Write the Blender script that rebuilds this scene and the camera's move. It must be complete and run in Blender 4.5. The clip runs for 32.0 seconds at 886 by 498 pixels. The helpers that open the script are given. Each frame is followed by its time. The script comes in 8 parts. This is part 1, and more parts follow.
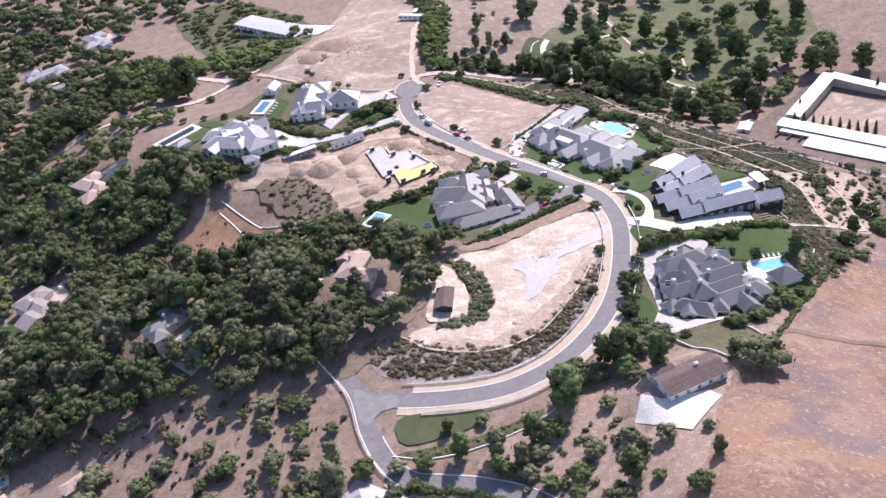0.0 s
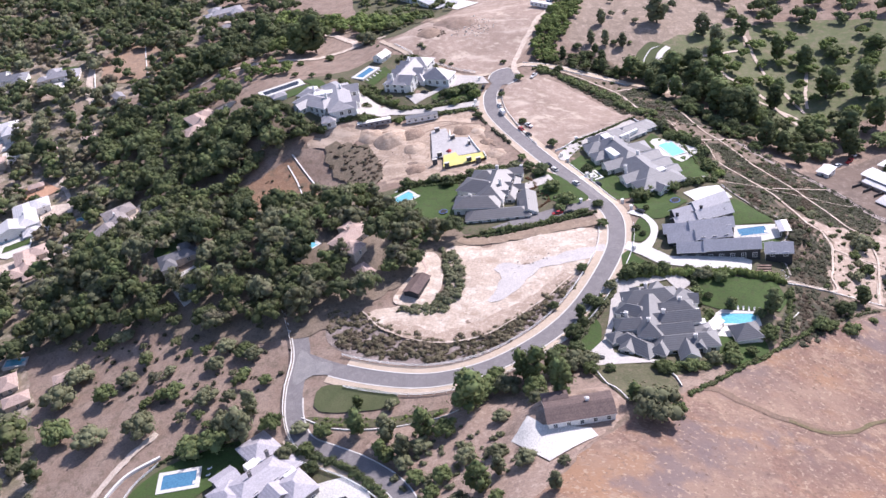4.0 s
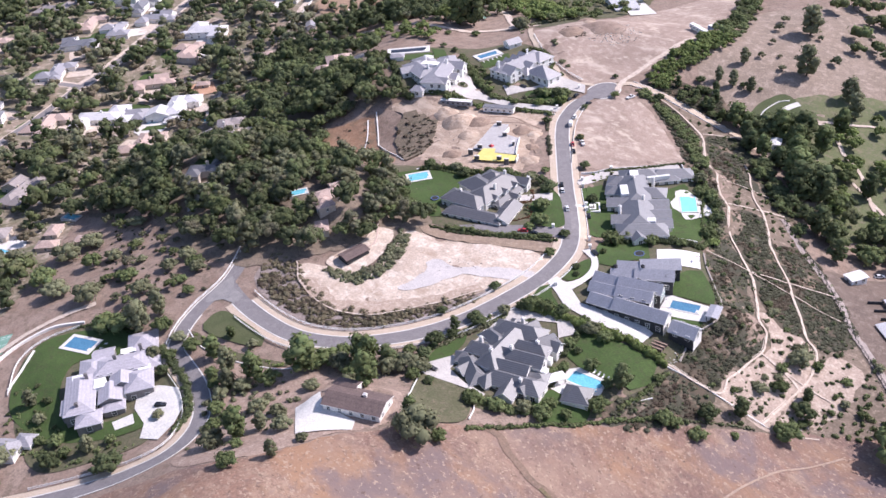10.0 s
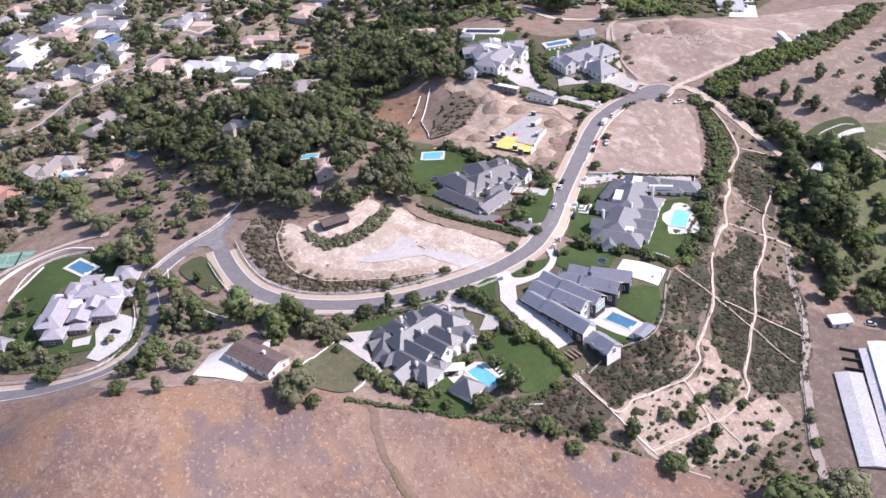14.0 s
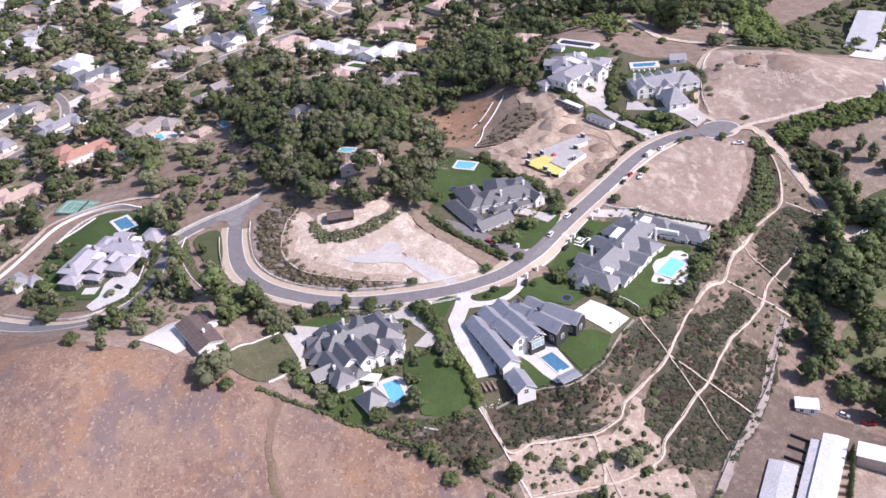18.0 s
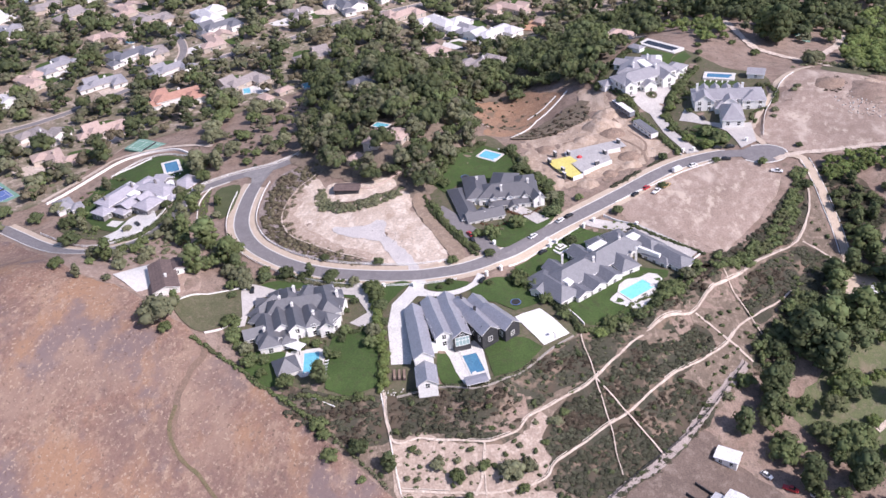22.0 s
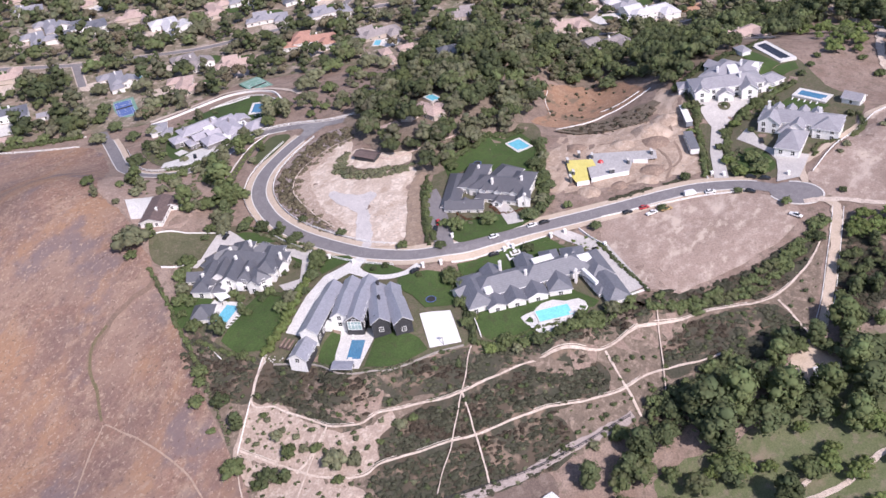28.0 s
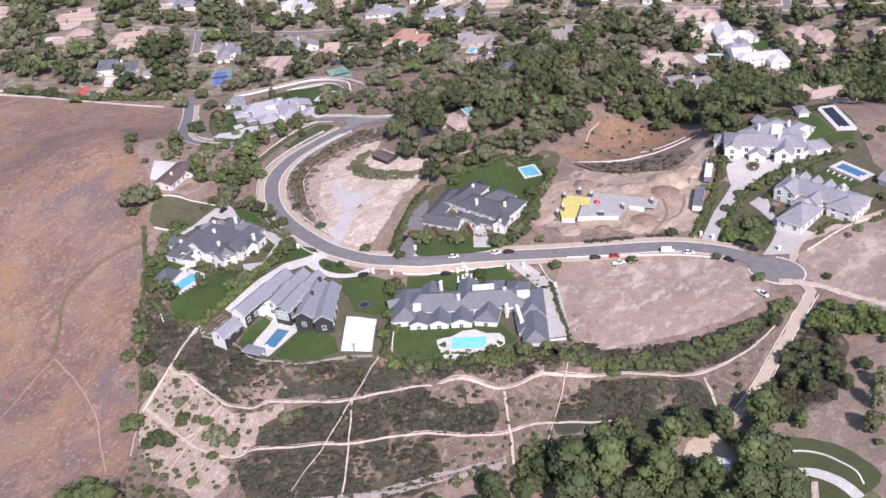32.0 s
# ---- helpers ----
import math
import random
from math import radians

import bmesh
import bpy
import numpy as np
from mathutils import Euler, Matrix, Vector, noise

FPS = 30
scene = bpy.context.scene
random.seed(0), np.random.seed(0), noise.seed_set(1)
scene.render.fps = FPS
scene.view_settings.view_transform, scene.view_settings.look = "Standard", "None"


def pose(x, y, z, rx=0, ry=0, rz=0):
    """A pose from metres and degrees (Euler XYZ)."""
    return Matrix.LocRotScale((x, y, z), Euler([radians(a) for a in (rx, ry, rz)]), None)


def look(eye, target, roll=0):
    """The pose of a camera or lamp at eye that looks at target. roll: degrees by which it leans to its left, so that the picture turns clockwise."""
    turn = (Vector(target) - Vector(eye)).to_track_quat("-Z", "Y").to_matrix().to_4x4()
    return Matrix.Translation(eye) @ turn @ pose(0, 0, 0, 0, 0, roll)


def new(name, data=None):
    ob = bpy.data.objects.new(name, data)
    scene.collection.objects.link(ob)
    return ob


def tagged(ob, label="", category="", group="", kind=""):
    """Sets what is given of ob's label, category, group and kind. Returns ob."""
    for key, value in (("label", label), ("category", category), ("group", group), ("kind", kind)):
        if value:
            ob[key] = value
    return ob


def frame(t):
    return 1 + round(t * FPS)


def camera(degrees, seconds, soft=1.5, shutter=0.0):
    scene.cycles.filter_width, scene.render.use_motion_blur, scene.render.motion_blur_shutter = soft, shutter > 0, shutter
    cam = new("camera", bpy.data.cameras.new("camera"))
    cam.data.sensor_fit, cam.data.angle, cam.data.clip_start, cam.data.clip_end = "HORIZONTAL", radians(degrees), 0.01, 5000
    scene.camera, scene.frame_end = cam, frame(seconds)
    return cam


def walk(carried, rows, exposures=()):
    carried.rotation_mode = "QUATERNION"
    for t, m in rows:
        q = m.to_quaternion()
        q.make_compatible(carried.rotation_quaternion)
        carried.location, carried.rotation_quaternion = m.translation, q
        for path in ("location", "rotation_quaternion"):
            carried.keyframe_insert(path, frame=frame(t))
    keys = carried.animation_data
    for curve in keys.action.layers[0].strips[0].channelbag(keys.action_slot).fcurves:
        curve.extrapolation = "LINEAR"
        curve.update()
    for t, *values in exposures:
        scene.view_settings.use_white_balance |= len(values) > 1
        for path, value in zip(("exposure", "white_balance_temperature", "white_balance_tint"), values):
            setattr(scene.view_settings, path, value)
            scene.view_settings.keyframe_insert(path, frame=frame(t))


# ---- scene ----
cam = camera(49.0, 32.0)
# seconds, place, then yaw, pitch and roll in degrees
PATH = [
    (0.0, 0.02, 0.05, 269.77, 4.223, -34.307, -10.964),
    (0.5, 12.88, 0.16, 270.97, 3.763, -34.914, -10.386),
    (1.0, 26.88, -0.81, 269.39, 5.285, -34.243, -10.505),
    (1.5, 40.54, -1.56, 267.83, 7.552, -33.583, -10.647),
    (2.0, 53.77, -0.23, 270.89, 11.975, -34.046, -12.097),
    (2.5, 68.26, -0.47, 268.29, 17.374, -33.083, -13.537),
    (4.5, 126.6, 13.85, 268.65, 23.982, -33.732, -9.189),
    (5.0, 142.5, 17.9, 267.74, 26.481, -33.469, -8.957),
    (5.5, 155.4, 21.9, 267.82, 27.666, -33.415, -8.695),
    (6.0, 168.74, 27.85, 269.32, 30.108, -34.055, -9.153),
    (6.5, 182.59, 33.19, 268.84, 32.395, -34.242, -9.231),
    (7.0, 193.16, 37.30, 267.42, 34.509, -33.729, -8.584),
    (7.5, 205.88, 44.47, 267.63, 36.305, -33.472, -7.839),
    (8.0, 219.01, 51.79, 267.39, 38.440, -33.116, -7.031),
    (8.5, 230.92, 60.30, 267.24, 40.234, -33.278, -6.382),
    (9.0, 243.53, 68.95, 266.08, 42.139, -33.098, -5.664),
    (9.5, 253.78, 76.96, 267.12, 44.447, -33.084, -5.633),
    (10.0, 265.80, 87.10, 266.27, 46.475, -32.773, -5.803),
    (10.5, 275.97, 94.43, 264.30, 48.020, -32.306, -5.497),
    (11.0, 285.25, 105.44, 265.81, 49.504, -32.307, -5.240),
    (11.5, 296.33, 115.29, 264.54, 51.843, -32.203, -5.321),
    (12.0, 305.66, 125.78, 264.34, 54.305, -32.375, -5.814),
    (12.5, 314.00, 135.57, 265.20, 55.778, -32.366, -5.818),
    (13.0, 322.97, 144.70, 264.08, 57.883, -32.550, -5.802),
    (13.5, 330.23, 156.63, 265.87, 59.362, -33.171, -5.692),
    (14.0, 338.48, 167.28, 264.78, 61.501, -33.046, -5.818),
    (14.5, 345.25, 179.49, 266.84, 64.144, -32.762, -6.346),
    (16.5, 369.60, 231.32, 270.45, 72.300, -32.078, -6.582),
    (17.0, 374.74, 244.41, 270.02, 74.603, -32.129, -6.861),
    (17.5, 377.96, 256.50, 270.59, 76.154, -32.651, -6.481),
    (18.0, 381.44, 272.91, 271.66, 78.182, -32.904, -5.951),
    (18.5, 384.80, 286.36, 270.67, 79.822, -32.905, -5.721),
    (19.0, 388.11, 296.95, 269.33, 81.695, -32.798, -5.741),
    (19.5, 390.49, 312.46, 271.37, 83.815, -33.388, -6.444),
    (20.0, 392.91, 327.77, 270.23, 84.963, -33.526, -6.565),
    (20.5, 393.60, 340.85, 270.80, 86.961, -32.908, -6.793),
    (21.0, 394.77, 354.38, 269.88, 89.065, -32.745, -6.618),
    (21.5, 394.98, 367.86, 269.15, 91.832, -33.031, -6.416),
    (22.0, 394.42, 382.34, 268.57, 93.872, -33.075, -5.684),
    (22.5, 393.04, 396.37, 268.18, 95.922, -32.751, -5.464),
    (23.0, 390.77, 410.01, 269.79, 97.971, -32.670, -5.769),
    (23.5, 391.97, 423.37, 266.58, 99.289, -31.951, -5.744),
    (24.0, 386.45, 439.04, 270.19, 100.574, -32.270, -6.380),
    (24.5, 385.03, 451.59, 268.96, 102.259, -32.583, -5.413),
    (25.0, 381.94, 467.01, 267.26, 105.631, -32.635, -5.259),
    (25.5, 378.28, 480.91, 267.77, 107.147, -33.365, -4.524),
    (27.5, 357.63, 531.18, 270.20, 115.458, -34.624, -7.223),
    (28.0, 348.84, 545.52, 270.70, 118.133, -34.295, -8.434),
    (28.5, 343.01, 559.40, 267.32, 120.084, -33.514, -7.818),
    (29.0, 339.03, 569.62, 266.20, 121.714, -32.460, -7.209),
    (29.5, 330.32, 581.00, 268.17, 124.010, -32.218, -7.870),
    (30.0, 324.00, 593.53, 267.21, 126.536, -32.320, -7.932),
    (30.5, 316.17, 604.39, 265.17, 128.657, -32.776, -8.025),
    (31.0, 306.76, 617.35, 267.08, 130.526, -33.255, -7.865),
    (31.5, 298.49, 628.15, 266.23, 131.434, -33.085, -7.025),
    (32.0, 286.96, 641.35, 263.85, 133.519, -32.560, -6.260),
]
DATUM = 30.0
EXPOSURES = [(0.0, 0.36, 6200, 24.0), (9.0, 0.31, 6200, 24.0), (17.0, 0.20, 6200, 25.0), (24.0, 0.11, 6200, 25.0), (32.0, 0.02, 6200, 25.0)]
walk(cam, [(t, pose(x, y, z - DATUM, 90 + pitch, 0, yaw) @ pose(0, 0, 0, 0, 0, roll)) for t, x, y, z, yaw, pitch, roll in PATH], EXPOSURES)

# ---- daylight ----
SUN_WAY = Vector((0.50, 0.86, 0.0)).normalized()
SUN_UP = radians(44)
world = bpy.data.worlds.new("daylight")
scene.world = world
world.use_nodes = True
wn = world.node_tree
sky = wn.nodes.new("ShaderNodeTexSky")
sky.sky_type = "NISHITA"
sky.sun_disc = False
sky.sun_elevation = SUN_UP
sky.sun_rotation = math.atan2(SUN_WAY.x, SUN_WAY.y)
wn.nodes["Background"].inputs["Strength"].default_value = 0.125
wn.links.new(sky.outputs["Color"], wn.nodes["Background"].inputs["Color"])
sun = new("sun", bpy.data.lights.new("sun", "SUN"))
sun.data.energy = 4.6
sun.data.angle = radians(0.53)
sun.data.color = (1.0, 0.95, 0.865)
sun.matrix_world = look(Vector((0, 0, 0)), -(SUN_WAY * math.cos(SUN_UP) + Vector((0, 0, math.sin(SUN_UP)))))

# ---- lie of the land: a ridge between two valleys, with knolls and dips (x, y, metres) ----
KNOLLS_WEST = [(-318, 392, -11.0), (-240, 60, 2.2), (-240, 135, 1.9), (-240, 210, -1.1), (-165, 60, -2.3), (-165, 135, -2.0), (-165, 210, -0.1), (-165, 435, 2.8), (-165, 510, 8.6), (-165, 585, 7.3), (-90, 60, -5.8), (-90, 135, -5.5), (-90, 210, 1.5), (-90, 285, 3.2), (-90, 360, -0.2), (-90, 435, -0.3), (-90, 510, 3.1), (-90, 585, 4.6)]
KNOLLS_EAST = [(-15, 135, -6.3), (-15, 210, -2.0), (-15, 285, 0.4), (-15, 360, -0.8), (-15, 435, -1.3), (-15, 510, -3.6), (-15, 585, -1.7), (60, 285, -2.2), (60, 360, 1.6), (60, 435, 2.9), (60, 510, -3.3), (135, 210, -2.0), (135, 285, -0.3), (135, 360, 3.0), (135, 435, -2.1), (135, 510, -7.7), (135, 585, -4.8), (210, 435, -5.3)]
KNOLL_R = 72.0
# the wooded hill, the ravine beside it, the villas' terraces and the shoulder of the dry field
SWELLS_WEST = [(-330, 460, -1.6), (-308, 196, 2.6), (-308, 372, -0.9), (-242, 394, -0.9), (-242, 548, 2.0), (-220, 328, 2.0), (-220, 548, 2.9), (-198, 174, 2.7), (-198, 460, 3.3), (-198, 482, 4.0), (-198, 526, 3.9), (-176, 306, 3.6), (-176, 328, 5.4), (-176, 438, 3.1), (-154, 306, 4.9), (-154, 328, 7.1), (-154, 372, -3.5), (-154, 438, 3.7), (-154, 482, 6.0), (-154, 570, -2.7), (-132, 328, 5.1), (-132, 394, -5.7), (-132, 460, 3.7)]
SWELLS_MIDDLE = [(-110, 328, 2.8), (-110, 350, 3.1), (-110, 394, -4.3), (-110, 526, 2.3), (-110, 570, 4.8), (-88, 262, -0.9), (-88, 350, 4.1), (-88, 482, -3.5), (-88, 592, 3.9), (-66, 328, 5.7), (-66, 438, 0.6), (-66, 548, -3.1), (-44, 372, -0.7), (-44, 592, 2.1), (-22, 306, -0.9), (-22, 526, 1.9), (-22, 614, 2.2), (0, 218, -0.4)]
SWELLS_EAST = [(22, 328, 0.6), (22, 548, -3.9), (44, 152, 5.3), (44, 174, 6.7), (44, 218, 4.2), (44, 548, -3.8), (66, 152, 3.9), (66, 174, 5.4), (66, 196, 5.7), (66, 240, 5.2), (66, 306, -1.4), (88, 240, 4.1), (110, 152, 3.6), (110, 174, 3.6), (110, 196, 2.2), (110, 306, 0.9), (110, 482, -3.0), (132, 372, 0.9), (154, 284, -2.8), (176, 262, -3.8), (176, 306, -1.0), (176, 350, -5.8), (198, 218, 0.8)]
SWELL_R = 26.0


# levelled building pads: from, to, half width, run-out, height
PADS = [((48, 236.5), (62, 242), 8, 9, 9.0), ((-118, 462), (-132, 486), 10, 12, 4.0), ((-97, 495), (-97, 528), 9, 9, 2.0), ((-68, 328), (-58, 330), 9, 9, 10.3), ((59, 434), (70, 443), 8, 10, -3.4), ((57, 408), (33, 444), 17, 13, -3.0), ((27, 444), (46, 465), 11, 11, -2.6), ((-87, 203), (-50, 195), 12, 14, -8.2), ((99, 368), (116, 373), 8, 10, -4.1), ((97, 305), (109, 308), 6, 9, -1.5), ((-62, 378), (-50, 385), 6, 9, 0.3)]


def lie(x, y):
    """Height of the ground at arrays x, y."""
    x, y = np.asarray(x, float), np.asarray(y, float)
    west = 1 / (1 + np.exp(np.clip((x + 125 + (300 - y) * 0.15) / 28.0, -50, 50)))
    east = 1 / (1 + np.exp(np.clip(-(x - 120 - (420 - y) * 0.25) / 22.0, -50, 50)))
    z = -21 * west - 23 * east + 1.5
    for a, b, h in KNOLLS_WEST + KNOLLS_EAST:
        z = z + h * np.exp(-((x - a) ** 2 + (y - b) ** 2) / (2 * KNOLL_R**2))
    for a, b, h in SWELLS_WEST + SWELLS_MIDDLE + SWELLS_EAST:
        z = z + h * np.exp(-((x - a) ** 2 + (y - b) ** 2) / (2 * SWELL_R**2))
    for (a, b), (c, d), half, run, level in PADS:
        u = np.clip(((x - a) * (c - a) + (y - b) * (d - b)) / ((c - a) ** 2 + (d - b) ** 2), 0, 1)
        w = np.clip((half + run - np.hypot(x - a - u * (c - a), y - b - u * (d - b))) / run, 0, 1)
        w = w * w * (3 - 2 * w)
        z = z + w * (level - z)
    return z


def lie1(x, y):
    return float(lie(x, y))


# ---- materials ----
def mat(name, a, b, scale=1.0, rough=0.9, bump=0.3, fine=None, c=None, vary=0.0, metal=0.0, island=False, spec=0.3, band=None, ior=1.5, thin=0.0):
    """Two or three colours mingled at two scales, with relief. scale: metres of the coarse mottle. vary: change from piece to piece.
    band: (metres, axis) of thin courses across a surface."""
    m = bpy.data.materials.new(name)
    m.use_nodes = True
    nt = m.node_tree
    N, L = nt.nodes, nt.links
    bsdf = N["Principled BSDF"]
    bsdf.inputs["Roughness"].default_value = rough
    bsdf.inputs["Metallic"].default_value = metal
    bsdf.inputs["Specular IOR Level"].default_value = spec
    bsdf.inputs["IOR"].default_value = ior
    tc = N.new("ShaderNodeTexCoord")
    n1 = N.new("ShaderNodeTexNoise")
    n1.inputs["Scale"].default_value = 1.0 / scale
    n1.inputs["Detail"].default_value = 6
    n1.inputs["Roughness"].default_value = 0.65
    L.new(tc.outputs["Object"], n1.inputs["Vector"])
    n2 = N.new("ShaderNodeTexNoise")
    n2.inputs["Scale"].default_value = 1.0 / (fine or scale * 0.08)
    n2.inputs["Detail"].default_value = 4
    L.new(tc.outputs["Object"], n2.inputs["Vector"])
    r1 = N.new("ShaderNodeMapRange")
    r1.inputs["From Min"].default_value, r1.inputs["From Max"].default_value = 0.36, 0.64
    L.new(n1.outputs["Fac"], r1.inputs["Value"])
    mix = N.new("ShaderNodeMix")
    mix.data_type = "RGBA"
    mix.inputs["A"].default_value, mix.inputs["B"].default_value = (*a, 1), (*b, 1)
    L.new(r1.outputs["Result"], mix.inputs["Factor"])
    out = mix.outputs["Result"]
    if c:
        n3 = N.new("ShaderNodeTexNoise")
        n3.inputs["Scale"].default_value = 1.0 / (scale * 0.37)
        n3.inputs["Detail"].default_value = 5
        n3.inputs["Roughness"].default_value = 0.7
        L.new(tc.outputs["Object"], n3.inputs["Vector"])
        r3 = N.new("ShaderNodeMapRange")
        r3.inputs["From Min"].default_value, r3.inputs["From Max"].default_value = 0.5, 0.66
        L.new(n3.outputs["Fac"], r3.inputs["Value"])
        mc = N.new("ShaderNodeMix")
        mc.data_type = "RGBA"
        mc.inputs["B"].default_value = (*c, 1)
        L.new(out, mc.inputs["A"])
        L.new(r3.outputs["Result"], mc.inputs["Factor"])
        out = mc.outputs["Result"]
    hsv = N.new("ShaderNodeHueSaturation")
    r2 = N.new("ShaderNodeMapRange")
    r2.inputs["From Min"].default_value, r2.inputs["From Max"].default_value = 0.3, 0.7
    r2.inputs["To Min"].default_value, r2.inputs["To Max"].default_value = 0.8, 1.2
    L.new(n2.outputs["Fac"], r2.inputs["Value"])
    val = r2.outputs["Result"]
    if vary:
        info = N.new("ShaderNodeNewGeometry" if island else "ShaderNodeObjectInfo")
        rv = N.new("ShaderNodeMapRange")
        rv.inputs["To Min"].default_value, rv.inputs["To Max"].default_value = 1 - vary, 1 + vary
        L.new(info.outputs["Random Per Island" if island else "Random"], rv.inputs["Value"])
        mul = N.new("ShaderNodeMath")
        mul.operation = "MULTIPLY"
        L.new(val, mul.inputs[0])
        L.new(rv.outputs["Result"], mul.inputs[1])
        val = mul.outputs["Value"]
        if island:
            whole, wr, wm = N.new("ShaderNodeObjectInfo"), N.new("ShaderNodeMapRange"), N.new("ShaderNodeMath")
            wr.inputs["To Min"].default_value, wr.inputs["To Max"].default_value = 0.76, 1.25
            wm.operation = "MULTIPLY"
            L.new(whole.outputs["Random"], wr.inputs["Value"])
            L.new(val, wm.inputs[0])
            L.new(wr.outputs["Result"], wm.inputs[1])
            val = wm.outputs["Value"]
        hue = N.new("ShaderNodeMapRange")
        hue.inputs["To Min"].default_value, hue.inputs["To Max"].default_value = 0.5 - 0.03 * vary / 0.3, 0.5 + 0.03 * vary / 0.3
        L.new(info.outputs["Random Per Island" if island else "Random"], hue.inputs["Value"])
        L.new(hue.outputs["Result"], hsv.inputs["Hue"])
    L.new(val, hsv.inputs["Value"])
    L.new(out, hsv.inputs["Color"])
    out = hsv.outputs["Color"]
    hgt = n2.outputs["Fac"]
    if band:
        wv = N.new("ShaderNodeTexWave")
        wv.bands_direction = band[1]
        wv.inputs["Scale"].default_value = 0.314 / band[0]
        wv.inputs["Distortion"].default_value = 0.4
        wv.inputs["Detail"].default_value = 1
        L.new(tc.outputs["Object"], wv.inputs["Vector"])
        rb = N.new("ShaderNodeMapRange")
        rb.inputs["To Min"].default_value, rb.inputs["To Max"].default_value = 0.955, 1.02
        L.new(wv.outputs["Fac"], rb.inputs["Value"])
        h2 = N.new("ShaderNodeHueSaturation")
        L.new(rb.outputs["Result"], h2.inputs["Value"])
        L.new(out, h2.inputs["Color"])
        out = h2.outputs["Color"]
        hgt = wv.outputs["Fac"]
    L.new(out, bsdf.inputs["Base Color"])
    if bump:
        bp = N.new("ShaderNodeBump")
        bp.inputs["Strength"].default_value = bump
        bp.inputs["Distance"].default_value = 0.45 if island else 0.1
        L.new(hgt, bp.inputs["Height"])
        L.new(bp.outputs["Normal"], bsdf.inputs["Normal"])
    if thin:
        tl, ms = N.new("ShaderNodeBsdfTranslucent"), N.new("ShaderNodeMixShader")
        L.new(out, tl.inputs["Color"])
        ms.inputs["Fac"].default_value = thin
        L.new(bsdf.outputs["BSDF"], ms.inputs[1])
        L.new(tl.outputs["BSDF"], ms.inputs[2])
        L.new(ms.outputs["Shader"], N["Material Output"].inputs["Surface"])
    return m


EARTH = mat("dry_earth", (0.245, 0.175, 0.139), (0.322, 0.245, 0.202), 9, c=(0.182, 0.142, 0.110), fine=0.7)
FIELD = mat("dry_grass", (0.281, 0.170, 0.124), (0.207, 0.136, 0.115), 34, c=(0.331, 0.230, 0.170), fine=0.9, bump=1.0)


def streaks(m, tint, stretch, turn, size, low=0.5, high=0.68):
    """Broad soft streaks of another colour over a ground material."""
    N, L = m.node_tree.nodes, m.node_tree.links
    bsdf = N["Principled BSDF"]
    old = bsdf.inputs["Base Color"].links[0].from_socket
    tc, mp, nz = N.new("ShaderNodeTexCoord"), N.new("ShaderNodeMapping"), N.new("ShaderNodeTexNoise")
    mp.inputs["Rotation"].default_value = (0, 0, radians(turn))
    mp.inputs["Scale"].default_value = (1 / size / stretch, 1 / size, 1 / size)
    nz.inputs["Scale"].default_value, nz.inputs["Detail"].default_value, nz.inputs["Roughness"].default_value = 1.0, 7, 0.62
    L.new(tc.outputs["Object"], mp.inputs["Vector"])
    L.new(mp.outputs["Vector"], nz.inputs["Vector"])
    r, mx = N.new("ShaderNodeMapRange"), N.new("ShaderNodeMix")
    r.inputs["From Min"].default_value, r.inputs["From Max"].default_value = low, high
    r.inputs["To Max"].default_value = 0.75
    L.new(nz.outputs["Fac"], r.inputs["Value"])
    mx.data_type = "RGBA"
    mx.inputs["B"].default_value = (*tint, 1)
    L.new(old, mx.inputs["A"])
    L.new(r.outputs["Result"], mx.inputs["Factor"])
    L.new(mx.outputs["Result"], bsdf.inputs["Base Color"])


streaks(FIELD, (0.179, 0.118, 0.092), 1.3, 10, 5, 0.52, 0.68)
streaks(FIELD, (0.350, 0.258, 0.193), 1.6, -50, 7, 0.57, 0.7)
streaks(FIELD, (0.189, 0.124, 0.109), 2.6, -35, 26)
streaks(FIELD, (0.202, 0.152, 0.143), 1.6, 40, 30, 0.54, 0.66)
streaks(FIELD, (0.345, 0.207, 0.127), 2.2, -30, 24, 0.50, 0.62)
streaks(FIELD, (0.359, 0.253, 0.189), 1.3, 30, 3.2, 0.53, 0.65)
streaks(FIELD, (0.193, 0.138, 0.115), 1.3, 80, 2.2, 0.58, 0.68)
streaks(FIELD, (0.317, 0.221, 0.170), 1.5, -20, 40, 0.52, 0.64)
streaks(FIELD, (0.184, 0.143, 0.145), 1.2, 60, 26, 0.54, 0.63)
streaks(FIELD, (0.432, 0.327, 0.248), 1.3, 25, 1.3, 0.57, 0.64)
streaks(FIELD, (0.138, 0.092, 0.074), 1.2, -15, 1.6, 0.6, 0.66)
SAND = mat("graded_sand", (0.60, 0.50, 0.415), (0.50, 0.40, 0.325), 10, c=(0.70, 0.61, 0.53), fine=0.9, bump=0.7)
LOT = mat("bare_lot_soil", (0.380, 0.290, 0.242), (0.314, 0.237, 0.195), 14, c=(0.456, 0.366, 0.309), fine=0.8)
BUILDSOIL = mat("dug_soil", (0.45, 0.34, 0.26), (0.36, 0.275, 0.215), 9, c=(0.52, 0.42, 0.34), fine=0.9)
streaks(SAND, (0.38, 0.275, 0.205), 1.8, 60, 9, 0.53, 0.66)
streaks(LOT, (0.57, 0.475, 0.405), 1.8, -40, 15, 0.55, 0.66)
streaks(LOT, (0.27, 0.20, 0.165), 2.4, 30, 18, 0.56, 0.68)
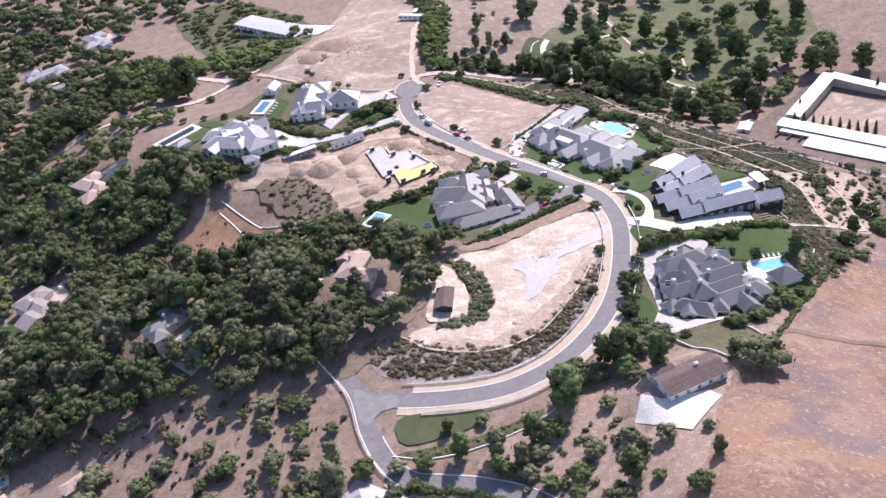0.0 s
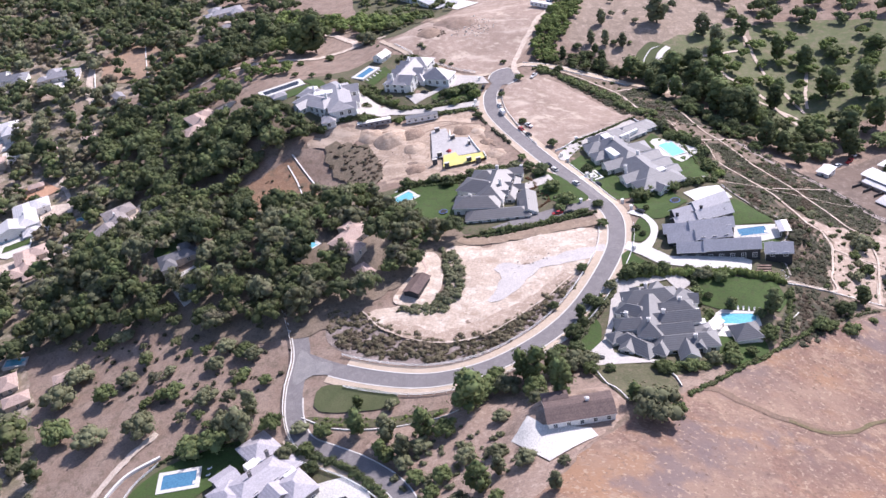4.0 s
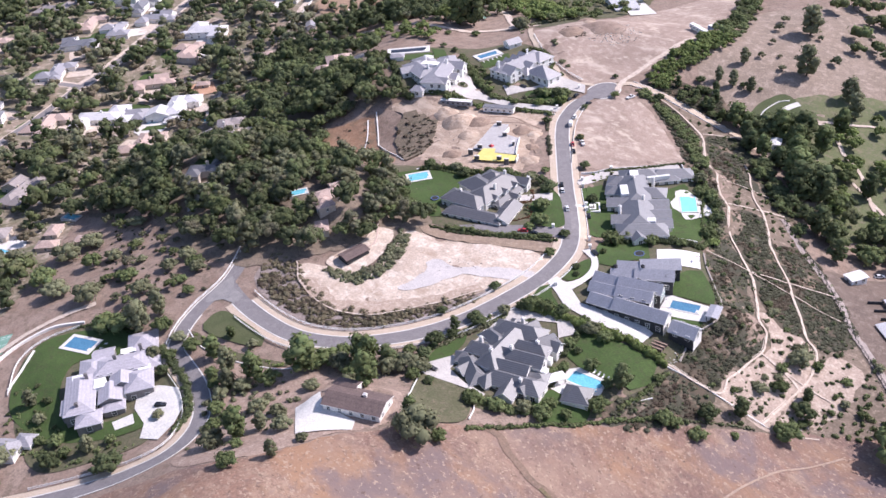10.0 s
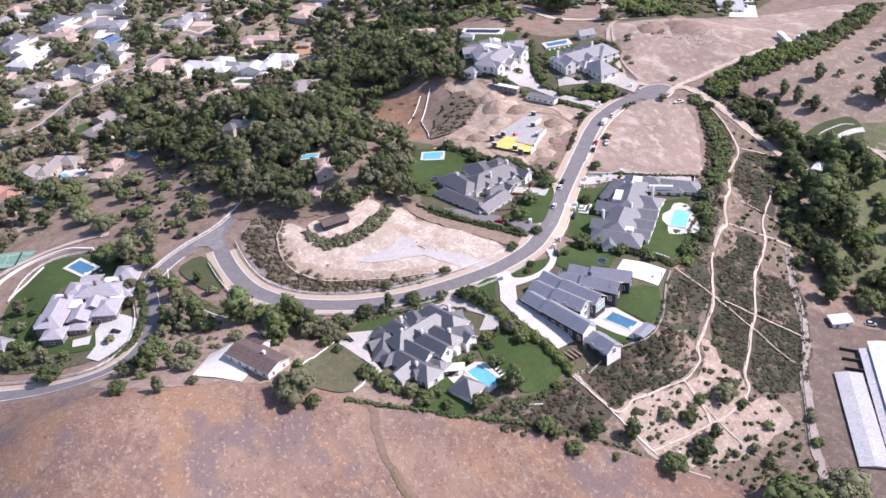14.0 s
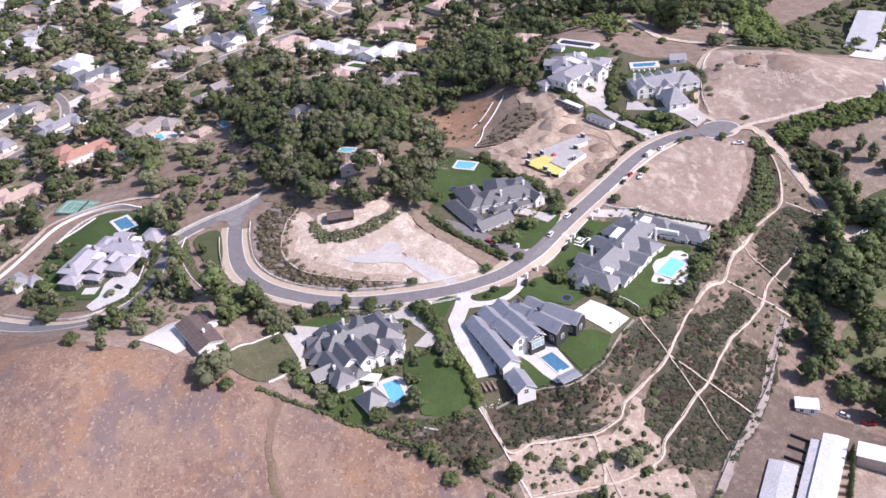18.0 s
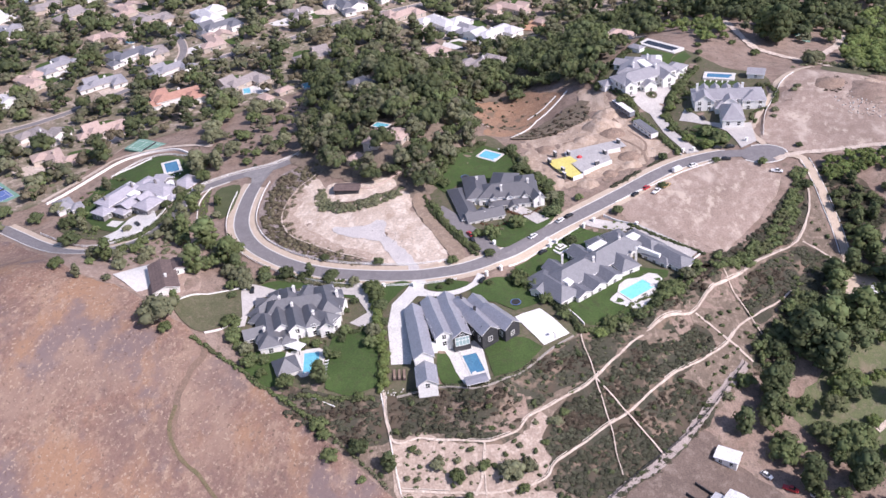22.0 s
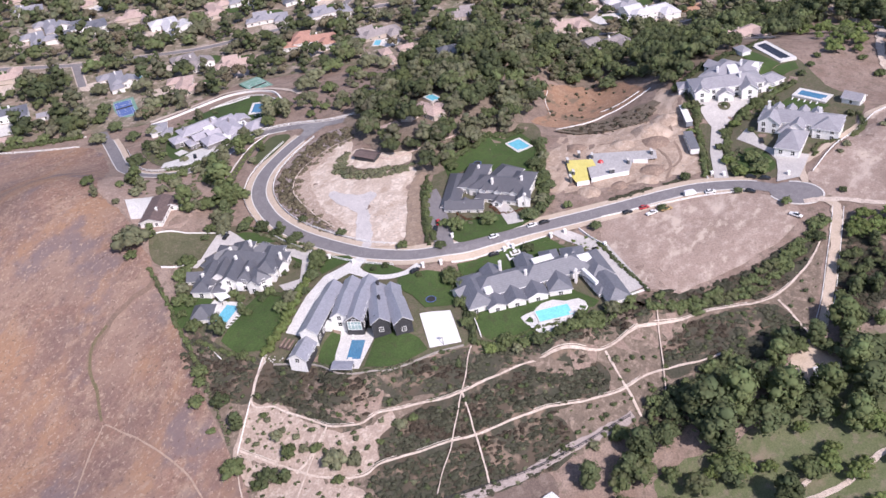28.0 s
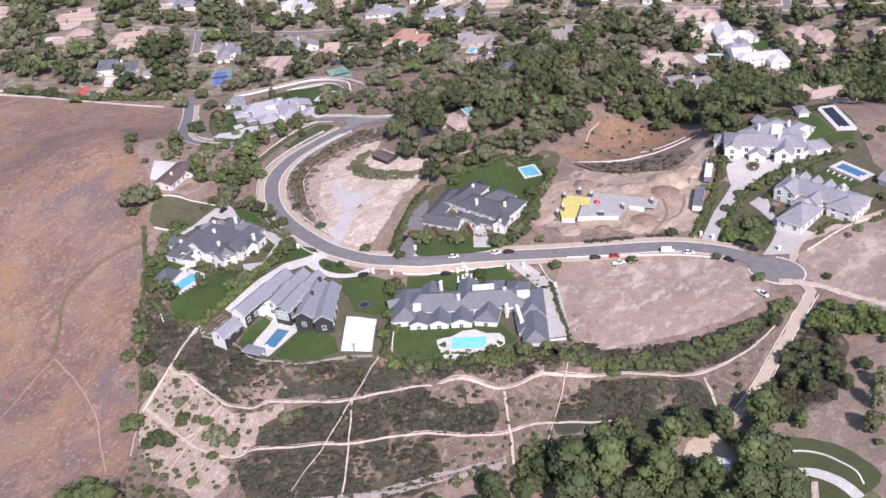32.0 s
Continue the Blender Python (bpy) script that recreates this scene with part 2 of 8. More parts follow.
streaks(LOT, (0.58, 0.485, 0.40), 1.6, 15, 6, 0.56, 0.65)
streaks(LOT, (0.30, 0.225, 0.18), 1.5, 70, 5, 0.6, 0.66)
streaks(SAND, (0.74, 0.65, 0.56), 1.6, -20, 5, 0.58, 0.62)
streaks(BUILDSOIL, (0.62, 0.50, 0.40), 3.0, 20, 8, 0.52, 0.64)
RUST = mat("red_brown_soil", (0.36, 0.215, 0.135), (0.30, 0.19, 0.13), 8, c=(0.42, 0.275, 0.185), fine=0.7)
streaks(RUST, (0.17, 0.14, 0.10), 1.6, 20, 7, 0.52, 0.62)
GRAVEL = mat("grey_gravel", (0.52, 0.485, 0.475), (0.60, 0.56, 0.54), 4, fine=0.4)
LAWN = mat("mown_lawn", (0.051, 0.088, 0.025), (0.066, 0.107, 0.032), 9, c=(0.062, 0.081, 0.032), fine=0.6, bump=0.4)
PARK = mat("park_grass", (0.118, 0.142, 0.066), (0.150, 0.162, 0.084), 10, c=(0.20, 0.178, 0.122), fine=0.6)
streaks(PARK, (0.27, 0.215, 0.16), 1.5, 20, 14, 0.56, 0.68)
ROUGH = mat("rough_green", (0.095, 0.100, 0.054), (0.125, 0.118, 0.070), 5, c=(0.16, 0.135, 0.092), fine=0.6)
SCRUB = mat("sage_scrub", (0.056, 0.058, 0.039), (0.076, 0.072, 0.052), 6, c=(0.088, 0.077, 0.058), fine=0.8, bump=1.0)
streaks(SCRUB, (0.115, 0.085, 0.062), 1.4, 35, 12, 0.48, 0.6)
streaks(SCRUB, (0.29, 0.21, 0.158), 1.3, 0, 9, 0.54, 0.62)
ASPHALT = mat("asphalt", (0.203, 0.187, 0.193), (0.234, 0.219, 0.225), 6, c=(0.261, 0.245, 0.245), fine=0.3, rough=0.8)
BRIDLE = mat("bridle_path", (0.50, 0.405, 0.315), (0.56, 0.46, 0.37), 3, fine=0.4)
TRAIL = mat("pale_trail", (0.56, 0.465, 0.39), (0.64, 0.55, 0.475), 4, c=(0.42, 0.335, 0.275), fine=0.5)
CONCRETE = mat("concrete", (0.62, 0.60, 0.57), (0.70, 0.68, 0.65), 4, fine=0.5, rough=0.8)
PAVER = mat("pavers", (0.49, 0.46, 0.44), (0.56, 0.53, 0.50), 3, fine=0.5, rough=0.8)
WHITE = mat("white_paint", (0.86, 0.855, 0.84), (0.82, 0.81, 0.79), 3, fine=0.4, rough=0.6, bump=0.05)
STUCCO = mat("white_stucco", (0.82, 0.80, 0.775), (0.77, 0.75, 0.72), 3, fine=0.3, bump=0.15)
BEIGE = mat("beige_stucco", (0.58, 0.50, 0.43), (0.52, 0.45, 0.39), 3, fine=0.3, bump=0.15)
DARKWOOD = mat("dark_boards", (0.045, 0.045, 0.05), (0.065, 0.065, 0.07), 2, band=(0.3, "Z"), rough=0.7)
SLATE = mat("blue_grey_slate", (0.088, 0.090, 0.110), (0.119, 0.121, 0.142), 2.5, fine=0.5, band=(0.45, "Z"), rough=0.66, c=(0.149, 0.150, 0.171), spec=0.85, ior=2.0)
DARKSLATE = mat("dark_slate", (0.044, 0.045, 0.058), (0.066, 0.067, 0.082), 2.5, fine=0.5, band=(0.45, "Z"), rough=0.65, c=(0.084, 0.085, 0.100), spec=0.88, ior=2.0)
SHINGLE = mat("grey_shingles", (0.062, 0.060, 0.071), (0.088, 0.085, 0.097), 2.5, fine=0.5, band=(0.45, "Z"), rough=0.62, c=(0.074, 0.072, 0.082), spec=0.85, ior=1.9)
LIGHTROOF = mat("pale_grey_shingles", (0.29, 0.28, 0.305), (0.35, 0.338, 0.36), 2.5, fine=0.5, band=(0.5, "Z"), rough=0.52, spec=0.7, ior=1.65)
LILACROOF = mat("pale_lilac_shingles", (0.41, 0.385, 0.43), (0.47, 0.445, 0.485), 2.5, fine=0.5, band=(0.5, "Z"), rough=0.52, spec=0.7, ior=1.65)
SEAM = mat("standing_seam", (0.36, 0.355, 0.392), (0.415, 0.41, 0.445), 4, fine=0.6, band=(0.5, "X"), rough=0.48, bump=0.2, spec=0.9, ior=2.1, metal=0.3)
BROWNROOF = mat("brown_shingles", (0.135, 0.10, 0.095), (0.175, 0.13, 0.12), 2.5, fine=0.5, band=(0.5, "Z"))
PINKROOF = mat("faded_tiles", (0.46, 0.34, 0.30), (0.52, 0.40, 0.35), 2.5, fine=0.5, band=(0.5, "Z"))
REDROOF = mat("terracotta_tiles", (0.43, 0.235, 0.18), (0.49, 0.285, 0.22), 2.5, fine=0.5, band=(0.5, "Z"))
WORNROOF = mat("weathered_pinkish_shingles", (0.29, 0.255, 0.25), (0.36, 0.32, 0.31), 2.5, fine=0.5, band=(0.5, "Z"), rough=0.6)
GLASS = mat("dark_glass", (0.02, 0.025, 0.03), (0.03, 0.035, 0.04), 3, rough=0.08, bump=0.0, spec=0.6)
WATER = mat("pool_water", (0.15, 0.50, 0.63), (0.18, 0.55, 0.68), 3, rough=0.06, bump=0.06, fine=0.8, spec=0.6)
DARKWATER = mat("dark_pool_water", (0.07, 0.20, 0.33), (0.09, 0.24, 0.38), 3, rough=0.06, bump=0.06, fine=0.8, spec=0.6)
PALEWATER = mat("pale_pool_water", (0.22, 0.72, 0.80), (0.27, 0.78, 0.84), 3, rough=0.06, bump=0.06, fine=0.8, spec=0.6)
LEAF = mat("leaves", (0.135, 0.171, 0.074), (0.175, 0.208, 0.094), 2.0, fine=0.4, vary=0.15, island=True, bump=1.0, spec=0.15, thin=0.26)
LEAF_OLIVE = mat("olive_leaves", (0.192, 0.203, 0.120), (0.234, 0.242, 0.146), 2.0, fine=0.4, vary=0.15, island=True, bump=1.0, spec=0.15, thin=0.26)
LEAF_BRIGHT = mat("bright_leaves", (0.164, 0.214, 0.074), (0.200, 0.246, 0.092), 2.0, fine=0.4, vary=0.15, island=True, bump=1.0, spec=0.15, thin=0.26)
LEAF_DARK = mat("dark_leaves", (0.102, 0.128, 0.062), (0.135, 0.161, 0.080), 2.0, fine=0.4, vary=0.15, island=True, bump=1.0, spec=0.15, thin=0.26)
LEAF_GREY = mat("grey_sage_leaves", (0.088, 0.092, 0.062), (0.117, 0.117, 0.081), 2.0, fine=0.4, vary=0.15, island=True, bump=1.0, spec=0.15, thin=0.26)
LEAF_BRUSH = mat("brown_brush_leaves", (0.103, 0.083, 0.063), (0.130, 0.105, 0.078), 2.0, fine=0.4, vary=0.15, island=True, bump=1.0, spec=0.1, thin=0.26)
LEAF_DRY = mat("dry_brown_leaves", (0.192, 0.166, 0.108), (0.234, 0.203, 0.138), 2.0, fine=0.4, vary=0.15, island=True, bump=1.0, spec=0.15, thin=0.26)
LEAF_RED = mat("red_brown_leaves", (0.16, 0.085, 0.055), (0.20, 0.11, 0.07), 2.0, fine=0.4, vary=0.15, island=True, bump=1.0, spec=0.1, thin=0.35)
for leaves, dull, fresh in ((LEAF, (0.105, 0.115, 0.064), (0.185, 0.190, 0.104)), (LEAF_OLIVE, (0.180, 0.162, 0.118), (0.120, 0.145, 0.090)), (LEAF_DARK, (0.080, 0.096, 0.057), (0.148, 0.168, 0.074)), (LEAF_DRY, (0.14, 0.13, 0.085), (0.25, 0.20, 0.15))):
    streaks(leaves, dull, 1.0, 20, 9.0, 0.50, 0.60)
    streaks(leaves, fresh, 1.0, 50, 11.0, 0.54, 0.62)
BARK = mat("bark", (0.13, 0.10, 0.08), (0.18, 0.14, 0.115), 0.8, fine=0.1, bump=0.6)


# ---- building blocks ----
def link(name, verts, faces, material, parent=None, smooth=False):
    """One mesh object from plain vertices and faces; material may be a list with faces' indices already set."""
    me = bpy.data.meshes.new(name)
    me.from_pydata([tuple(map(float, v)) for v in verts], [], [tuple(map(int, f)) for f in faces])
    for one in material if isinstance(material, (list, tuple)) else [material]:
        me.materials.append(one)
    if smooth:
        me.polygons.foreach_set("use_smooth", [True] * len(me.polygons))
    me.update()
    ob = new(name, me)
    if parent:
        ob.parent = parent
    return ob


def part(name, bm, material, parent, label=""):
    """A bmesh as one mesh object under a thing or part."""
    me = bpy.data.meshes.new(name)
    bm.to_mesh(me)
    bm.free()
    for one in material if isinstance(material, (list, tuple)) else [material]:
        me.materials.append(one)
    ob = new(name, me)
    if parent:
        ob.parent = parent
    if label:
        tagged(ob, label)
    return ob


def thing(name, m, label, category, group=""):
    """An Empty at the base of a thing."""
    ob = new(name)
    ob.empty_display_size = 0.5
    ob.matrix_world = m
    return tagged(ob, label, category, group)


def box(bm, x0, x1, y0, y1, z0, z1, mi=0, bevel=0.0):
    """A box into a bmesh."""
    v = [bm.verts.new(p) for p in ((x0, y0, z0), (x1, y0, z0), (x1, y1, z0), (x0, y1, z0), (x0, y0, z1), (x1, y0, z1), (x1, y1, z1), (x0, y1, z1))]
    fs = [bm.faces.new([v[k] for k in q]) for q in ((3, 2, 1, 0), (4, 5, 6, 7), (0, 1, 5, 4), (1, 2, 6, 5), (2, 3, 7, 6), (3, 0, 4, 7))]
    for f in fs:
        f.material_index = mi
    if bevel:
        es = list({e for f in fs for e in f.edges})
        bmesh.ops.bevel(bm, geom=es, offset=bevel, segments=1, affect="EDGES", material=mi)


def glide(pts, step=2.0, closed=False):
    """A smooth line through points, at about even steps."""
    p = np.array(pts, float)
    n = len(p)
    out = []
    for k in range(n if closed else n - 1):
        if closed:
            a, b, c, d = p[(k - 1) % n], p[k], p[(k + 1) % n], p[(k + 2) % n]
        else:
            b, c = p[k], p[k + 1]
            a, d = p[k - 1] if k else 2 * b - c, p[k + 2] if k + 2 < n else 2 * c - b
        m = max(1, int(np.hypot(*(c - b)) / step))
        for u in np.arange(m) / m:
            out.append(0.5 * (2 * b + (c - a) * u + (2 * a - 5 * b + 4 * c - d) * u * u + (3 * b - a - 3 * c + d) * u**3))
    if not closed:
        out.append(p[-1])
    return np.array(out)


def sides(line):
    """Unit vectors to the left of a line at each of its points."""
    t = np.gradient(line, axis=0)
    t /= np.maximum(np.hypot(*t.T), 1e-6)[:, None]
    return np.stack([-t[:, 1], t[:, 0]], 1)


def strip(name, line, a, b, lift, material, label, category="road", kind="structure", skirt=0.0, across=3, parent=None):
    """A band on the ground from a to b metres left of a line."""
    left = sides(line)
    us = np.linspace(a, b, across)
    rows = [line + u * left for u in us]
    verts, faces = [], []
    for r in rows:
        verts += np.c_[r, lie(r[:, 0], r[:, 1]) + lift].tolist()
    n = len(line)
    for k in range(across - 1):
        for i in range(n - 1):
            faces.append((k * n + i + 1, k * n + i, (k + 1) * n + i, (k + 1) * n + i + 1))
    if skirt:
        for k, flip in ((0, False), (across - 1, True)):
            base = len(verts)
            verts += [(x, y, z - skirt) for x, y, z in verts[k * n : k * n + n]]
            for i in range(n - 1):
                q = (k * n + i, k * n + i + 1, base + i + 1, base + i)
                faces.append(q[::-1] if flip else q)
    ob = link(name, verts, faces, material, parent)
    return tagged(ob, label, category, kind=kind) if label else ob


def ragged(pts, wobble=0.0, step=2.5, soft=True, seed=0):
    """A closed outline with small turns."""
    line = glide(pts, step, True) if soft else np.concatenate([np.linspace(a, b, max(2, int(math.dist(a, b) / step) + 1))[:-1] for a, b in zip(pts, pts[1:] + pts[:1])])
    if wobble:
        left = sides(np.r_[line[-1:], line, line[:1]])[1:-1]
        w = np.array([noise.noise((x / 7 + seed, y / 7, seed)) + 0.6 * noise.noise((x / 2.3, y / 2.3, seed + 5)) for x, y in line])
        line = line + left * (w * wobble)[:, None]
    return line


def patch(name, pts, material, label, lift=0.12, wobble=0.0, cell=5.0, soft=True, category="ground", kind="structure", flat=None, parent=None, hump=None):
    """A sheet on the ground inside an outline."""
    line = ragged(pts, wobble, min(cell, 2.5) if cell < 8 else cell, soft, seed=len(name) % 17)
    lo, hi = line.min(0), line.max(0)
    inner = [Vector((x + random.uniform(-1, 1) * cell * 0.2, y + random.uniform(-1, 1) * cell * 0.2)) for x in np.arange(lo[0], hi[0], cell) for y in np.arange(lo[1], hi[1], cell)]
    n = len(line)
    vs, _, fs, *_ = delaunay([Vector(p) for p in line] + inner, [(i, (i + 1) % n) for i in range(n)], [], 1, 1e-4)
    xy = np.array([tuple(v) for v in vs])
    z = lie(xy[:, 0], xy[:, 1]) + lift if flat is None else np.full(len(xy), flat)
    if hump:
        z = z + np.array([hump * noise.noise((x / 9, y / 9, 3.3)) for x, y in xy])
    faces = []
    for f in fs:
        a, b, c = (xy[k] for k in f[:3])
        up = (b[0] - a[0]) * (c[1] - a[1]) - (b[1] - a[1]) * (c[0] - a[0])
        faces.append(f if up > 0 else f[::-1])
    ob = link(name, np.c_[xy, z], faces, material, parent, smooth=flat is None)
    return tagged(ob, label, category, kind=kind) if label else ob


from mathutils.geometry import delaunay_2d_cdt as delaunay

# ---- ground ----
fine = np.arange(-470, 270, 5.0)
gx = np.r_[-4500, -2500, -1500, -1000, -800, -650, -560, -510, fine, 280, 300, 340, 400, 500, 700, 1000, 1600, 2600, 4500]
fine = np.arange(-30, 720, 5.0)
gy = np.r_[-4000, -2200, -1200, -700, -450, -300, -200, -130, -80, -50, fine, 735, 760, 800, 860, 950, 1100, 1400, 2000, 3000, 4500]
mx, my = np.meshgrid(gx, gy)
mz = lie(mx, my)
nx, ny = len(gx), len(gy)
quads = [(j * nx + i, j * nx + i + 1, (j + 1) * nx + i + 1, (j + 1) * nx + i) for j in range(ny - 1) for i in range(nx - 1)]
tagged(link("ground", np.c_[mx.ravel(), my.ravel(), mz.ravel()], quads, EARTH, smooth=True), "dry brown earth of a ridge between two valleys", "ground", kind="structure")

patch("dry_field", [(40, 5), (0, 75), (-25, 118), (-3, 153), (14, 169), (30, 183), (49, 197), (55, 208), (60, 220), (66, 230), (78, 247), (87, 259), (104, 277), (129, 306), (144, 323), (155, 337), (168, 353), (190, 370), (230, 385), (330, 370), (520, 300), (560, -150), (300, -280), (120, -200)], FIELD, "bleached dry grass over a rolling hillside", 0.22, 1.5, 5.0)
patch("vacant_lot", [(-4, 437), (-14, 451), (-29, 474), (-36.5, 492), (-33, 511), (-25, 521), (-10, 517), (4, 508), (22, 493), (40, 476), (36, 462), (24, 452), (10, 443)], LOT, "level bare building lot of trampled pale soil", 0.14, 0.8)
patch("graded_lot", [(-42, 290), (-30, 282), (-9, 278), (10, 285), (25, 303), (37, 324), (46, 348), (38, 361), (20, 354), (3, 346), (-14, 342), (-23, 338), (-15, 322), (-17, 303), (-33, 297)], SAND, "graded terrace of pale sandy soil", 0.35, 1.6, 3.0, hump=0.6)
patch("gravel_patch", [(4.8, 306), (11.9, 309), (17.5, 318.6), (22.9, 328), (32.4, 333.5), (45, 340), (45.5, 347), (33.6, 342.5), (23.9, 336), (15.1, 331), (6, 331), (4, 326), (8, 320)], GRAVEL, "spread of grey crushed gravel", 0.5, 1.6, 3.0, hump=0.6)
patch("scrub_bank", [(-50, 271), (-28, 266), (-8, 267), (8, 272), (22, 285), (32, 301), (40, 320), (45, 340), (46, 348), (37, 324), (25, 303), (10, 285), (-9, 278), (-30, 282), (-42, 290), (-56, 284)], mat("bank_soil", (0.30, 0.245, 0.225), (0.22, 0.18, 0.165), 4, c=(0.42, 0.36, 0.335), fine=0.5, bump=1.0), "dark scrubby bank below the terrace", 0.13, 0.8)
patch("sunken_terrace", [(-33, 298), (-21, 299.5), (-17, 304), (-16.5, 314), (-20, 326), (-26, 334), (-33, 330), (-31, 318), (-33, 308)], SAND, "sandy floor of the sunken terrace", 0.5, 0.8, 3.0)
patch("lot_bank", [(-14, 342), (3, 346), (20, 354), (38, 361), (42, 365), (34, 368), (18, 360), (0, 352), (-17, 348)], mat("brown_bank_soil", (0.33, 0.245, 0.18), (0.26, 0.195, 0.15), 4, c=(0.40, 0.315, 0.245), fine=0.5, bump=1.0), "eroded brown bank above the sandy terrace", 0.5, 1.4, 3.0)
patch("lot_bank", [(-32, 283), (-9, 279), (10, 286), (25, 304), (37, 325), (33, 327), (21, 309), (5, 293), (-10, 286), (-30, 288)], mat("tan_bank_soil", (0.46, 0.355, 0.285), (0.37, 0.285, 0.225), 4, c=(0.56, 0.46, 0.385), fine=0.5, bump=1.0), "eroded tan lip of the sandy terrace", 0.6, 2.6, 3.0)
patch("building_site", [(-17, 412), (-30, 404), (-49, 398), (-75, 399), (-83, 414), (-112, 432), (-132, 436), (-114, 452), (-72, 465), (-50, 474), (-33, 447)], BUILDSOIL, "dug and rutted soil of a building site", 0.2, 1.2, hump=0.7)
patch("brown_slope", [(-149, 366), (-164, 392), (-160, 406), (-147, 419), (-139, 427), (-130, 418), (-114, 407), (-98, 401), (-84, 390), (-84, 378), (-104, 380), (-124, 371)], RUST, "bare red-brown soil slope", 0.13, 1.5)
patch("upper_lot", [(-60, 521), (-92, 535), (-112, 544), (-128, 560), (-118, 578), (-104, 608), (-98, 650), (-84, 716), (-62, 718), (-44, 680), (-29, 622), (-31, 590), (-33, 563), (-38, 535), (-46, 524)], LOT, "long graded lot of bare soil beyond the turning circle", 0.14, 1.0)

BED = mat("planting_bed", (0.105, 0.105, 0.062), (0.15, 0.125, 0.088), 4, c=(0.085, 0.105, 0.045), fine=0.5, bump=0.8)
for outline in ([(48, 270), (80, 268), (95, 278), (118, 300), (122, 333), (84, 335), (58, 329), (54, 318), (51, 300), (46, 285)], [(56, 333), (120, 336), (119, 372), (96, 402), (88, 412), (74, 411), (56, 391), (58, 372)],
                [(50, 391), (60, 398), (88, 413), (80, 432), (52, 468), (20, 448), (16, 428), (24, 418)], [(-20, 350), (36, 372), (22, 392), (4, 412), (-14, 410), (-62, 392), (-80, 378), (-40, 358)], [(-95, 180), (-60, 160), (-32, 158), (-8, 186), (-14, 212), (-50, 222), (-80, 220), (-98, 206)],
                [(-132, 450), (-104, 462), (-60, 472), (-48, 482), (-52, 512), (-72, 518), (-108, 538), (-128, 534), (-138, 520), (-160, 506), (-184, 486), (-172, 472), (-150, 456)]):
    patch("planting_bed", outline, BED, "planted ground with mulch and low green", 0.13, 0.6, 5.0, category="garden")

# ---- roads ----
ROAD = glide([(-62, 264), (-45, 259.5), (-28, 257.5), (-10, 258), (4, 262), (17, 269.5), (28, 280.5), (36, 292), (42, 305), (46.5, 320), (50, 338), (50.5, 352), (47, 369), (38, 384), (26, 398.5), (14, 412), (-1, 430), (-15, 447), (-27, 462), (-36, 476), (-41.5, 493), (-41, 507), (-39.5, 517)], 2.0)
LOWER = glide([(-82, 300), (-74, 288), (-66, 276), (-60, 264), (-56, 247), (-50, 233), (-42, 224), (-31, 221), (-19, 218), (-6, 212), (4, 203), (9, 192), (8.5, 182), (3, 171), (-5, 161), (-14, 150), (-25, 137), (-37, 122), (-52, 104), (-70, 82), (-97, 51), (-124, 22)], 2.0)
strip("road", ROAD, -3.5, 3.5, 0.22, ASPHALT, "smooth grey asphalt street winding up the ridge")
BEND = int(np.argmin(np.hypot(LOWER[:, 0] + 37, LOWER[:, 1] - 122)))
strip("lower_road", LOWER[BEND:], -2.5, 2.5, 0.19, ASPHALT, "narrow grey asphalt lane between valley gardens")
strip("lower_road", LOWER[: BEND + 1], -3.2, 3.2, 0.20, ASPHALT, "narrow grey asphalt lane down to the valley")
strip("kerb", ROAD[10:-9], 3.5, 4.0, 0.34, CONCRETE, "pale concrete kerb along the street", "kerb", skirt=0.25, across=2)
strip("kerb", ROAD[8:-9], -4.0, -3.5, 0.34, CONCRETE, "pale concrete kerb along the street", "kerb", skirt=0.25, across=2)
strip("bridle_path", ROAD[10:-10], 4.0, 7.2, 0.24, BRIDLE, "tan bridle path of packed decomposed granite", "path")
strip("bridle_path", ROAD[8:-10], -7.0, -4.0, 0.24, BRIDLE, "tan bridle path of packed decomposed granite", "path")
strip("bridle_path", LOWER[38:BEND], -6.6, -3.7, 0.24, BRIDLE, "tan bridle path beside the lane", "path")
strip("kerb", LOWER[30:BEND], 3.2, 3.7, 0.32, CONCRETE, "pale concrete kerb along the lane", "kerb", skirt=0.25, across=2)
strip("kerb", LOWER[:BEND], -3.7, -3.2, 0.32, CONCRETE, "pale concrete kerb along the lane", "kerb", skirt=0.25, across=2)
ring = [(-39.2 + 8.4 * math.cos(a), 517 + 11.2 * math.sin(a)) for a in np.linspace(0, 2 * math.pi, 28, endpoint=False)]
patch("turning_circle", ring, ASPHALT, "round asphalt turning circle at the street's end", 0.26, category="road")
patch("road_apron", [(-62, 268), (-54, 263.2), (-46, 262.2), (-46, 256.6), (-52, 255.4), (-56.5, 250), (-60, 254)], mat("worn_asphalt", (0.24, 0.23, 0.235), (0.30, 0.285, 0.28), 4, fine=0.4), "paler worn asphalt where the street meets the lane", 0.245, category="road")
arc = np.array([(-39.2 + 8.9 * math.cos(a), 517 + 11.7 * math.sin(a)) for a in np.linspace(-1.0, 3.5, 40)])
strip("kerb", arc, -0.35, 0.35, 0.34, CONCRETE, "pale concrete kerb round the turning circle", "kerb", skirt=0.25, across=2)

